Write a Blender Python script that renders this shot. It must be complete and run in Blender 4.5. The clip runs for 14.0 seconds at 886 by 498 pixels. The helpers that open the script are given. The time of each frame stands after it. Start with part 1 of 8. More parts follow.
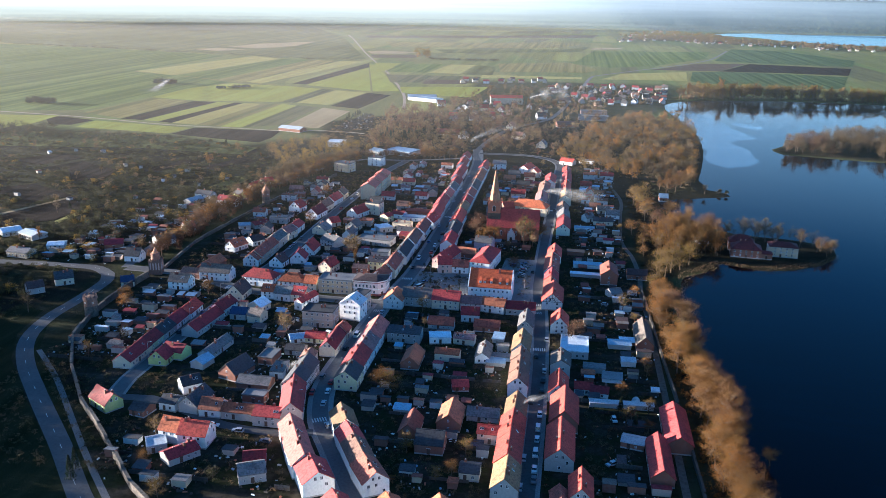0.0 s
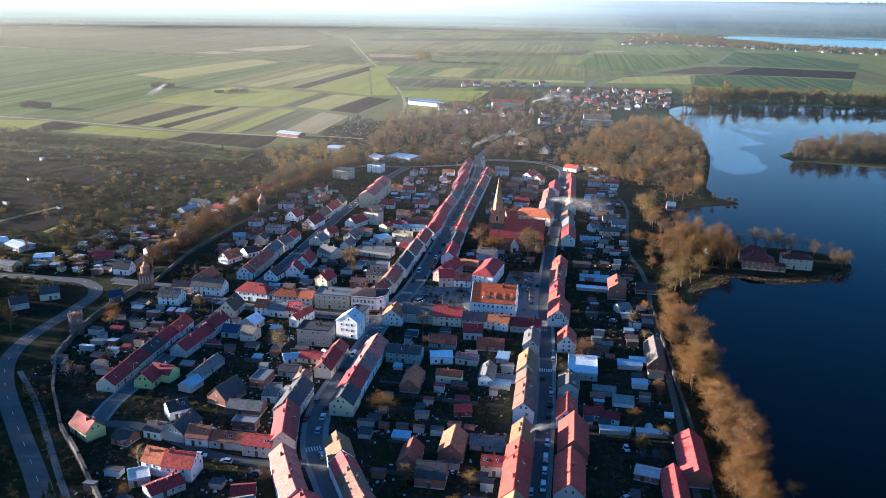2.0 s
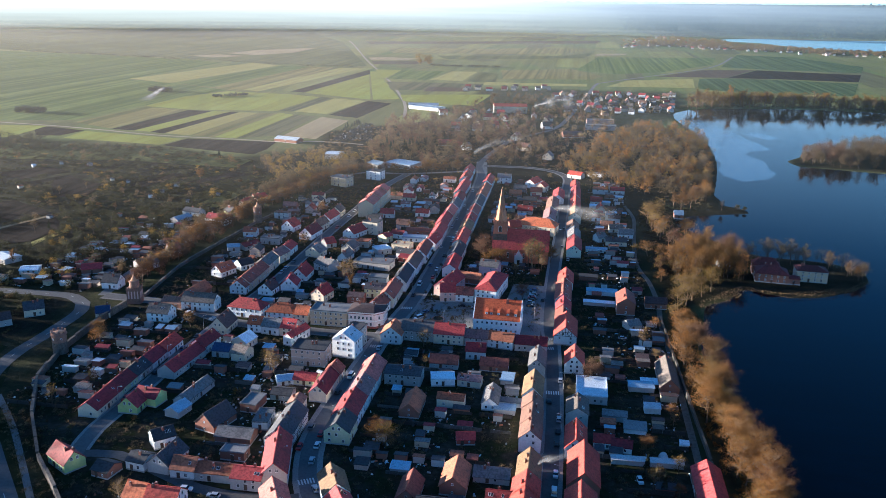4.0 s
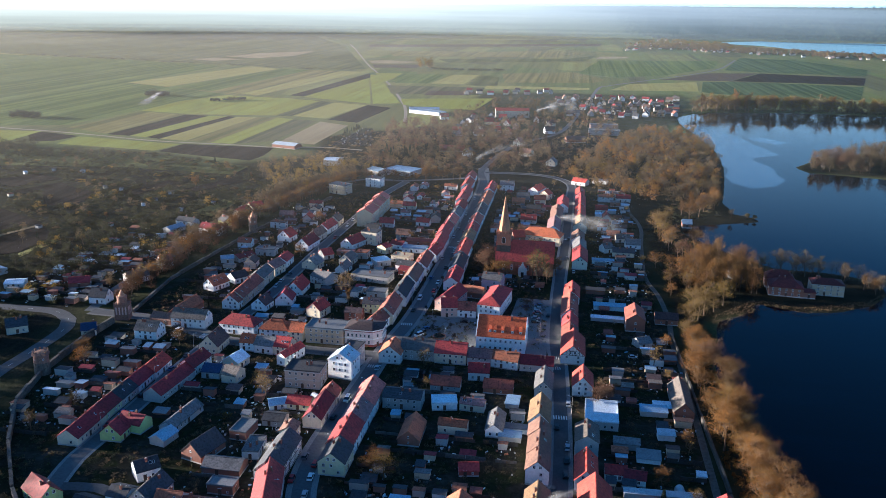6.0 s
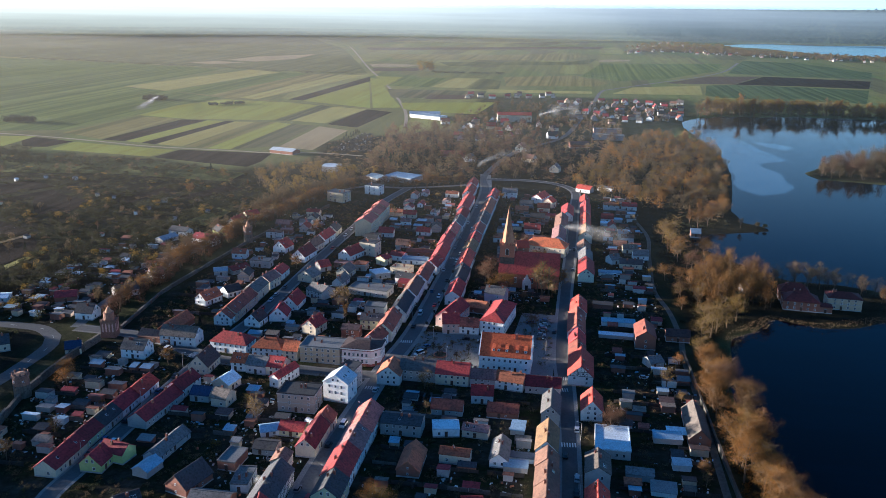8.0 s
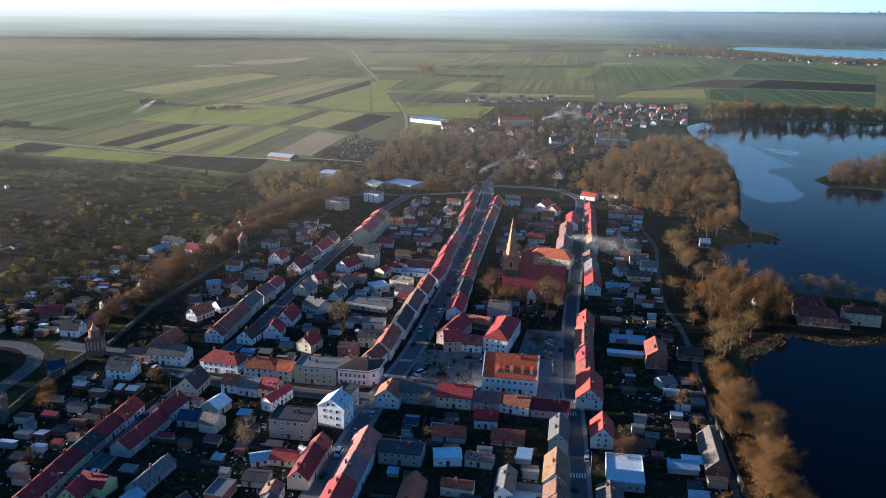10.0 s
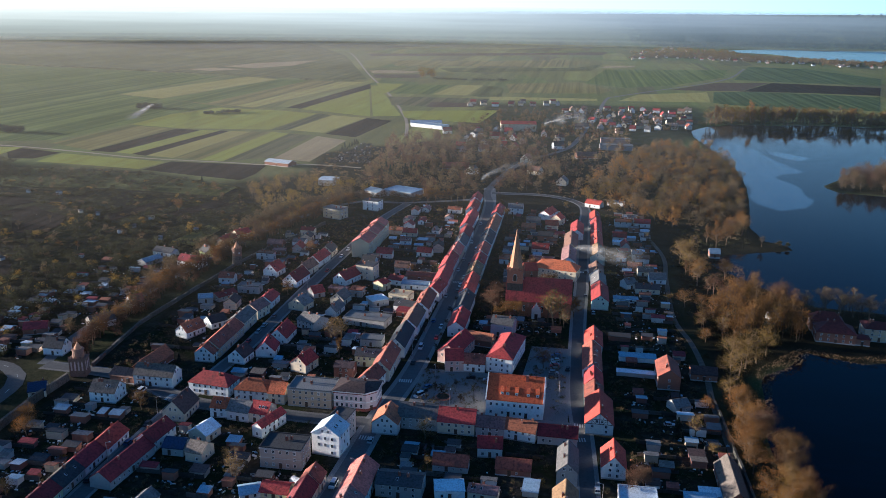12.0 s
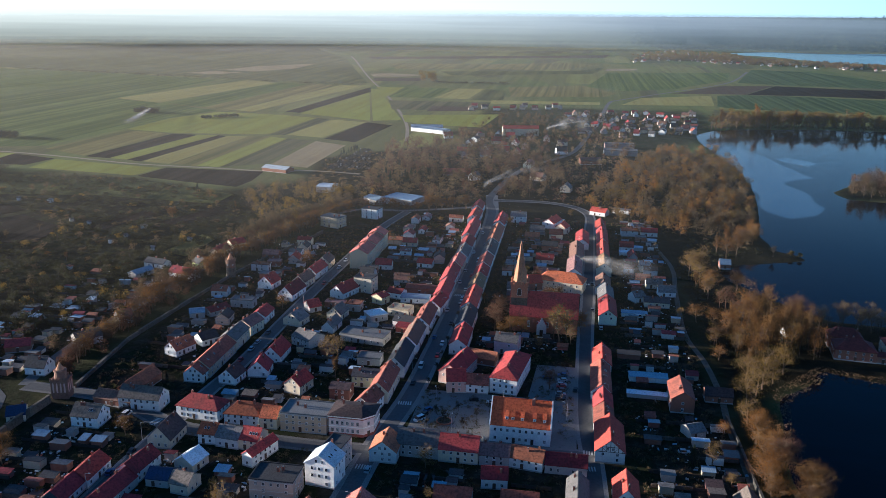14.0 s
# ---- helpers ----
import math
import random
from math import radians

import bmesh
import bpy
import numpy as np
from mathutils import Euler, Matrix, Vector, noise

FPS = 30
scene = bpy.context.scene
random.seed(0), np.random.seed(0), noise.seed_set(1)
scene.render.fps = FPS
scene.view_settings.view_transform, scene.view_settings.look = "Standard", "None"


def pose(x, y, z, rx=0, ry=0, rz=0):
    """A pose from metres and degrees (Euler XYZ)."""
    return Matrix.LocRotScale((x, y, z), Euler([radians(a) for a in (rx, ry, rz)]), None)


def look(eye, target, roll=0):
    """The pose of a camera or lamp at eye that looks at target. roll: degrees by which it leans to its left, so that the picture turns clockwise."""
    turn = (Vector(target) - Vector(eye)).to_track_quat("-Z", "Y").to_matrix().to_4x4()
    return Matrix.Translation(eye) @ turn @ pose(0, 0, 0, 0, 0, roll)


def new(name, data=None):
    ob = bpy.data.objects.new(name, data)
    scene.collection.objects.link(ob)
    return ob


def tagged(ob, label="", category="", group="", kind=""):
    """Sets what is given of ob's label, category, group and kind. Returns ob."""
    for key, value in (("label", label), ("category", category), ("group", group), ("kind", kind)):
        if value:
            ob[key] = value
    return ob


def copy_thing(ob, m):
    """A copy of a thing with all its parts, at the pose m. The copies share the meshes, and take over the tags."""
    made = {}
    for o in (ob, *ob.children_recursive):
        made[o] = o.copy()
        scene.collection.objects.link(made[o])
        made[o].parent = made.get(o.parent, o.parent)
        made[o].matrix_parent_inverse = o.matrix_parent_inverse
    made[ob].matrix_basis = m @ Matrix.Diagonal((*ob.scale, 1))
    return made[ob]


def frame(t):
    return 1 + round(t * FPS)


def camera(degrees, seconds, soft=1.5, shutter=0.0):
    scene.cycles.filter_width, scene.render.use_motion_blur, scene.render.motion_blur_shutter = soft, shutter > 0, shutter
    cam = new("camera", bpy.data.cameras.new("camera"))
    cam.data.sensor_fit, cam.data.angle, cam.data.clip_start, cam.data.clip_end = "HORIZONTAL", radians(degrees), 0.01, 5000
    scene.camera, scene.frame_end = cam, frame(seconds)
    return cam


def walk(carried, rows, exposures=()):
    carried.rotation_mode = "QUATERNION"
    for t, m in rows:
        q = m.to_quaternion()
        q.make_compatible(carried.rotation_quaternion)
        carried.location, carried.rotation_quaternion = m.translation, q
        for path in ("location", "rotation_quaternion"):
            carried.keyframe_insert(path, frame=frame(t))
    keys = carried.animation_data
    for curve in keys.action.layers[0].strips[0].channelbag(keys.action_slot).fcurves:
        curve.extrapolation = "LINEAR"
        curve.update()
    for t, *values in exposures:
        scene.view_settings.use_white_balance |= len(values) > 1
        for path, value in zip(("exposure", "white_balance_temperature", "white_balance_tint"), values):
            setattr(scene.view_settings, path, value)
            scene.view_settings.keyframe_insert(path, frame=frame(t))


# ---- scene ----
cam = camera(55.98, 14.0, soft=0.6)
PATH = [  # seconds, x, y, z, tilt, heading, lean
    (0, 0.00, 0.00, 150.00, 72.848, 8.700, 1.117),
    (2, -3.13, 18.12, 150.07, 73.019, 8.764, 1.077),
    (4, -6.24, 36.18, 150.15, 73.190, 8.829, 1.037),
    (6, -9.35, 54.18, 150.22, 73.363, 8.894, 0.997),
    (8, -12.45, 72.12, 150.29, 73.536, 8.959, 0.957),
    (10, -15.54, 90.01, 150.37, 73.710, 9.024, 0.917),
    (12, -18.63, 107.83, 150.44, 73.885, 9.088, 0.877),
    (14, -21.70, 125.60, 150.52, 74.060, 9.153, 0.837),
]
walk(cam, [(t, pose(x, y, z, tilt, 0, head) @ pose(0, 0, 0, 0, 0, lean)) for t, x, y, z, tilt, head, lean in PATH],
     exposures=[(0, 1.92, 4700, 4), (14, 1.02, 4700, 4)])

# ---- light: a low winter sun from the west, clear pale sky ----
SUN_AZ, SUN_EL = radians(-88), radians(6.2)     # clockwise from +y, above the horizon
sky_world = bpy.data.worlds.new("sky")
scene.world = sky_world
sky_world.use_nodes = True
wn = sky_world.node_tree
wn.nodes.clear()
sky = wn.nodes.new("ShaderNodeTexSky")
sky.sky_type, sky.sun_disc = "NISHITA", False
sky.sun_elevation, sky.sun_rotation = SUN_EL, SUN_AZ
sky.air_density, sky.dust_density, sky.ozone_density = 1.0, 1.6, 3.0
bg = wn.nodes.new("ShaderNodeBackground")
bg.inputs["Strength"].default_value = 0.082
wo = wn.nodes.new("ShaderNodeOutputWorld")
sun = new("sun", bpy.data.lights.new("sun", "SUN"))
sun.data.energy, sun.data.angle, sun.data.color = 8.6, radians(0.8), (1.0, 0.72, 0.48)
sd = Vector((math.sin(SUN_AZ) * math.cos(SUN_EL), math.cos(SUN_AZ) * math.cos(SUN_EL), math.sin(SUN_EL)))
sun.matrix_world = look(sd * 900 + Vector((-60, 400, 0)), (-60, 400, 0))


# ---- materials ----
def shader(name, rough=0.9, metal=0.0):
    m = bpy.data.materials.new(name)
    m.use_nodes = True
    nt = m.node_tree
    b = nt.nodes["Principled BSDF"]
    b.inputs["Roughness"].default_value, b.inputs["Metallic"].default_value = rough, metal
    b.inputs["Specular IOR Level"].default_value = 0.3
    return m, nt, b


def node(nt, kind, ins=(), mode=""):
    n = nt.nodes.new("ShaderNode" + kind)
    if mode and kind in ("Math", "VectorMath"):
        n.operation = mode
    elif mode and kind == "VectorRotate":
        n.rotation_type = mode
    elif mode and kind == "TexVoronoi":
        n.distance = mode
    elif mode and kind == "Attribute":
        n.attribute_name = mode
    elif mode and kind == "TexWave":
        n.bands_direction = mode
    for k, v in dict(ins).items():
        if isinstance(v, bpy.types.NodeSocket):
            nt.links.new(v, n.inputs[k])
        else:
            n.inputs[k].default_value = v
    return n


def mixc(nt, fac, a, b, blend="MIX"):
    n = nt.nodes.new("ShaderNodeMix")
    n.data_type, n.blend_type = "RGBA", blend
    for i, v in ((0, fac), (6, a), (7, b)):
        if isinstance(v, bpy.types.NodeSocket):
            nt.links.new(v, n.inputs[i])
        else:
            n.inputs[i].default_value = (*v, 1) if isinstance(v, tuple) and len(v) == 3 else v
    return n.outputs[2]


def ramp(nt, fac, *stops):
    n = nt.nodes.new("ShaderNodeValToRGB")
    el = n.color_ramp.elements
    for i, (p, col) in enumerate(stops):
        e = el[i] if i < 2 else el.new(p)
        e.position, e.color = p, (*col, 1) if not isinstance(col, (int, float)) else (col, col, col, 1)
    nt.links.new(fac, n.inputs[0])
    return n.outputs[0]


def noise_fac(nt, vec, scale, detail=4.0, rough=0.6):
    return node(nt, "TexNoise", {"Vector": vec, "Scale": scale, "Detail": detail, "Roughness": rough}).outputs[0]


# winter haze low in the sky, all the way round, brighter towards the sun
_dir = node(wn, "TexCoord").outputs["Generated"]
_up = node(wn, "SeparateXYZ", {0: _dir}).outputs[2]
_toward = node(wn, "VectorMath", {0: _dir, 1: (sd.x, sd.y, 0.0)}, mode="DOT_PRODUCT").outputs["Value"]
_low = ramp(wn, _up, (0.0, 1.0), (0.03, 0.92), (0.09, 0.6), (0.15, 0.2), (0.25, 0.0))
_cream = ramp(wn, node(wn, "MapRange", {"Value": _toward, "From Min": -0.5, "From Max": 0.9}).outputs[0], (0.0, (3.4, 4.7, 5.3)), (0.35, (7.0, 7.8, 7.9)), (0.6, (9.0, 8.5, 7.0)), (1.0, (10.5, 8.8, 6.3)))
_deep = ramp(wn, _up, (0.1, (1.2, 2.8, 4.3)), (0.3, (0.35, 1.15, 2.6)), (0.6, (0.3, 0.75, 1.6)))     # clear cold blue above the haze
_blue = mixc(wn, ramp(wn, _up, (0.06, 0.0), (0.14, 0.6), (0.45, 0.75), (0.9, 0.6)), sky.outputs[0], _deep)
wn.links.new(mixc(wn, _low, _blue, _cream), bg.inputs["Color"])
wn.links.new(bg.outputs[0], wo.inputs["Surface"])


def worn(name, col, rough=0.9, metal=0.0, fine=3.0, coarse=0.25, amount=0.45, tiles=0.0, dirt=(0.07, 0.06, 0.05), dirty=0.35, vary=0.25):
    """Paint, plaster, tile or sheet metal with grain and stains; each object a little lighter or darker than the next."""
    m, nt, b = shader(name, rough, metal)
    pos = node(nt, "NewGeometry").outputs["Position"]
    f1, f2 = noise_fac(nt, pos, fine), noise_fac(nt, pos, coarse, 5.0, 0.65)
    c1 = mixc(nt, ramp(nt, f1, (0.3, 1 - amount), (0.7, 1 + amount * 0.5)), (0, 0, 0), col)
    info = node(nt, "ObjectInfo").outputs["Random"]
    c2 = mixc(nt, 1.0, c1, ramp(nt, info, (0.0, 1 - vary), (1.0, 1 + vary)), "MULTIPLY")
    c3 = mixc(nt, ramp(nt, f2, (0.5, 0.0), (0.75, dirty)), c2, dirt)
    nt.links.new(c3, b.inputs["Base Color"])
    if tiles:
        tc = node(nt, "TexCoord").outputs["Object"]
        w = node(nt, "TexWave", {"Vector": tc, "Scale": tiles, "Distortion": 0.6, "Detail": 1.0}, mode="Z").outputs[0]
        h = node(nt, "Math", {0: w, 1: f1}, mode="ADD").outputs[0]
        nt.links.new(node(nt, "Bump", {"Strength": 0.5, "Distance": 0.035, "Height": h}).outputs[0], b.inputs["Normal"])
    else:
        nt.links.new(node(nt, "Bump", {"Strength": 0.3, "Distance": 0.05, "Height": f1}).outputs[0], b.inputs["Normal"])
    return m


ROOF = {n: worn("roof_tiles_" + n, tuple(min(0.6, v * 1.1) for v in c), 0.75, tiles=1.6, fine=1.3, amount=0.6, dirt=tuple(v * 0.7 for v in d), coarse=0.3, dirty=0.85, vary=0.32) for n, c, d in (
    ("slate", (0.055, 0.055, 0.06), (0.1, 0.09, 0.08)), ("red", (0.32, 0.046, 0.042), (0.14, 0.05, 0.045)),
    ("salmon", (0.42, 0.13, 0.1), (0.25, 0.1, 0.08)), ("darkred", (0.22, 0.03, 0.036), (0.1, 0.03, 0.035)),
    ("orange", (0.5, 0.14, 0.055), (0.25, 0.1, 0.06)), ("ochre", (0.23, 0.14, 0.068), (0.12, 0.08, 0.05)),
    ("brown", (0.2, 0.11, 0.075), (0.09, 0.06, 0.05)), ("redbrown", (0.27, 0.085, 0.055), (0.12, 0.06, 0.05)),
    ("greyred", (0.22, 0.12, 0.11), (0.12, 0.1, 0.09)), ("rust", (0.33, 0.12, 0.06), (0.14, 0.08, 0.06)),
    ("grey", (0.16, 0.15, 0.145), (0.09, 0.09, 0.08)), ("greybrown", (0.17, 0.14, 0.115), (0.1, 0.09, 0.07)),
    # redlit: the red tiles brightened as though sun lay on them
    ("redlit", (0.44, 0.07, 0.045), (0.3, 0.06, 0.05)), ("redshaded", (0.11, 0.024, 0.022), (0.05, 0.02, 0.02)), ("orangehall", (0.58, 0.12, 0.04), (0.6, 0.13, 0.06)),
    ("darkbrown", (0.085, 0.055, 0.05), (0.06, 0.05, 0.05)))}
for n, c, r in (("metalwhite", (0.62, 0.68, 0.74), 0.45), ("metalblue", (0.3, 0.4, 0.5), 0.5), ("flatdark", (0.06, 0.06, 0.065), 0.9),
                ("flatgrey", (0.2, 0.2, 0.2), 0.9), ("flatcream", (0.5, 0.4, 0.25), 0.9), ("stripe", (0.45, 0.46, 0.47), 0.7),
                ("solar", (0.03, 0.04, 0.09), 0.2)):
    ROOF[n] = worn("roof_sheet_" + n, c, r, fine=2.0)
WALL = {n: worn("wall_" + n, c, 0.92, fine=1.5, amount=0.15, dirt=(0.26, 0.23, 0.2), dirty=0.32, vary=0.12) for n, c in (
    ("white", (0.85, 0.84, 0.8)), ("cream", (0.7, 0.6, 0.44)), ("yellow", (0.6, 0.58, 0.36)), ("grey", (0.44, 0.41, 0.38)),
    ("pinkish", (0.58, 0.4, 0.34)), ("pink", (0.6, 0.4, 0.42)), ("timber", (0.8, 0.78, 0.74)), ("lime", (0.6, 0.65, 0.25)),
    ("palegreen", (0.62, 0.66, 0.54)), ("ochrewall", (0.56, 0.44, 0.3)), ("ornate", (0.74, 0.62, 0.58)), ("brick", (0.26, 0.12, 0.08)),
    ("brickred", (0.2, 0.09, 0.07)), ("red", (0.3, 0.08, 0.06)), ("greyblock", (0.5, 0.4, 0.33)), ("creamblock", (0.6, 0.52, 0.36)),
    ("whitegrey", (0.66, 0.64, 0.61)))}
M_FRAME = worn("window_white_paint", (0.75, 0.74, 0.72), 0.6)
M_GLASS, _nt, _b = shader("window_glass", 0.08)
_b.inputs["Base Color"].default_value, _b.inputs["Specular IOR Level"].default_value = (0.02, 0.022, 0.028, 1), 0.5
M_BRICK = worn("chimney_brick", (0.27, 0.11, 0.075), 0.9, fine=5)
M_BEAM = worn("dark_timber", (0.05, 0.035, 0.028), 0.85)
M_STONE = worn("field_stone", (0.13, 0.11, 0.09), 0.95, fine=1.2, coarse=0.4, amount=0.6)
M_REDBRICK = worn("church_brick", (0.42, 0.17, 0.1), 0.95, fine=2.5, coarse=0.3, dirt=(0.16, 0.1, 0.08))
M_OLDBRICK = worn("weathered_brick", (0.24, 0.14, 0.1), 0.95, fine=2.0, coarse=0.4, dirt=(0.13, 0.11, 0.09))
M_SPIRE = worn("spire_tiles", (0.5, 0.26, 0.14), 0.85, fine=2.0)
M_ASPHALT = worn("asphalt", (0.095, 0.094, 0.095), 0.85, fine=1.0, coarse=0.08, amount=0.3, dirt=(0.15, 0.145, 0.14), dirty=0.5)
M_PAVE = worn("pavement_slabs", (0.2, 0.19, 0.18), 0.9, fine=2.0, coarse=0.1, dirt=(0.1, 0.09, 0.08))
M_COBBLE = worn("square_paving", (0.27, 0.255, 0.24), 0.85, fine=2.2, coarse=0.12, dirt=(0.17, 0.165, 0.16), dirty=0.5)
M_LINE = worn("road_paint", (0.6, 0.6, 0.58), 0.8)
M_DIRT = worn("trodden_earth", (0.1, 0.085, 0.066), 0.95, fine=0.6, coarse=0.05)
M_SANDY = worn("sandy_track", (0.3, 0.25, 0.18), 0.95, fine=0.6, coarse=0.05)
M_TYRE = worn("tyre_rubber", (0.02, 0.02, 0.02), 0.9)
CARS = {n: worn("car_paint_" + n, c, 0.3, 0.1, amount=0.05, dirty=0.05, vary=0.05) for n, c in (
    ("white", (0.7, 0.7, 0.7)), ("silver", (0.4, 0.41, 0.43)), ("black", (0.02, 0.02, 0.022)), ("blue", (0.04, 0.08, 0.2)), ("red", (0.3, 0.03, 0.03)), ("grey", (0.13, 0.13, 0.14)))}


def leaf_material(name, a, b_, c):
    m, nt, b = shader(name, 0.9)
    g = node(nt, "NewGeometry")
    r = node(nt, "ObjectInfo").outputs["Random"]
    c1 = mixc(nt, g.outputs["Random Per Island"], a, b_)
    c2 = mixc(nt, ramp(nt, noise_fac(nt, g.outputs["Position"], 0.06, 2.0), (0.4, 0.0), (0.6, 1.0)), c1, c)
    c3 = mixc(nt, 1.0, c2, ramp(nt, r, (0.0, 0.65), (1.0, 1.3)), "MULTIPLY")
    nt.links.new(c3, b.inputs["Base Color"])
    thin = node(nt, "BsdfTranslucent", {"Color": c3}).outputs[0]      # thin leaves and twigs let light through
    nt.links.new(node(nt, "MixShader", {0: 0.28, 1: b.outputs[0], 2: thin}).outputs[0], nt.nodes["Material Output"].inputs["Surface"])
    return m


M_BARK = worn("bark", (0.065, 0.05, 0.038), 0.95, fine=2.0)
M_TWIG = worn("pale_twigs", (0.13, 0.09, 0.055), 0.95, fine=2.0)
M_OAK = leaf_material("russet_leaves", (0.22, 0.1, 0.016), (0.1, 0.046, 0.012), (0.16, 0.085, 0.018))
M_GREYTWIG = leaf_material("grey_brown_twigs", (0.19, 0.128, 0.062), (0.095, 0.066, 0.036), (0.14, 0.1, 0.045))
M_WILLOW = leaf_material("ochre_leaves", (0.25, 0.155, 0.022), (0.12, 0.085, 0.018), (0.17, 0.11, 0.022))
M_BEECH = leaf_material("copper_leaves", (0.13, 0.06, 0.03), (0.07, 0.04, 0.024), (0.095, 0.052, 0.03))
M_FIR = leaf_material("dark_needles", (0.02, 0.032, 0.018), (0.03, 0.04, 0.02), (0.025, 0.03, 0.02))
M_SCRUB = leaf_material("winter_scrub", (0.06, 0.058, 0.024), (0.035, 0.038, 0.015), (0.048, 0.046, 0.02))
M_GRASS = leaf_material("rough_dry_grass", (0.09, 0.078, 0.044), (0.05, 0.055, 0.025), (0.07, 0.064, 0.034))
M_REED = leaf_material("dry_reed", (0.3, 0.2, 0.1), (0.22, 0.15, 0.08), (0.26, 0.18, 0.09))


def soil(name, a, b_, stripe=0.9, heading=0.0, amount=0.35):
    """A field: two tones, drill lines along its heading, larger damp patches."""
    m, nt, b = shader(name, 1.0)
    b.inputs["Specular IOR Level"].default_value = 0.04
    pos = node(nt, "NewGeometry").outputs["Position"]
    rot = node(nt, "VectorRotate", {"Vector": pos, "Angle": heading}, mode="Z_AXIS").outputs[0]
    st = node(nt, "Mapping", {"Vector": rot, "Scale": (stripe, 0.004, 1)}).outputs[0]
    f = noise_fac(nt, st, 0.12, 3.0)
    p = noise_fac(nt, pos, 0.012, 5.0)
    c1 = mixc(nt, ramp(nt, f, (0.4, 0.0), (0.6, 1.0)), tuple(v * 0.72 for v in a), tuple(v * 1.2 for v in b_))
    c2 = mixc(nt, ramp(nt, p, (0.35, 0.0), (0.7, amount)), c1, tuple(v * 0.55 for v in a))
    nt.links.new(c2, b.inputs["Base Color"])
    blades = noise_fac(nt, pos, 1.3, 3.0, 0.7)      # standing crop and clods catch the low sun
    nt.links.new(node(nt, "Bump", {"Strength": 1.0, "Distance": 0.9, "Height": blades}).outputs[0], b.inputs["Normal"])
    return m


FIELD = {"bright": soil("young_rye", (0.29, 0.29, 0.06), (0.2, 0.22, 0.05)), "green": soil("winter_wheat", (0.085, 0.12, 0.032), (0.115, 0.145, 0.042)),
         "dark": soil("ploughed_soil", (0.014, 0.011, 0.009), (0.024, 0.018, 0.015)), "stubble": soil("stubble", (0.34, 0.3, 0.1), (0.24, 0.23, 0.08)),
         "olive": soil("meadow", (0.15, 0.15, 0.055), (0.19, 0.165, 0.062)), "marsh": soil("rough_marsh", (0.085, 0.09, 0.045), (0.11, 0.105, 0.056)),
         "straw": soil("straw_fallow", (0.33, 0.26, 0.16), (0.24, 0.2, 0.12)), "heath": soil("heathy_meadow", (0.085, 0.095, 0.035), (0.105, 0.11, 0.04), 0.5, 0.0, 0.6),
         "soil": soil("tilled_soil", (0.1, 0.075, 0.055), (0.075, 0.06, 0.045)), "wheat": soil("deep_wheat", (0.055, 0.085, 0.035), (0.075, 0.105, 0.045)),
         "lawn": soil("rough_lawn", (0.018, 0.025, 0.009), (0.026, 0.028, 0.012))}


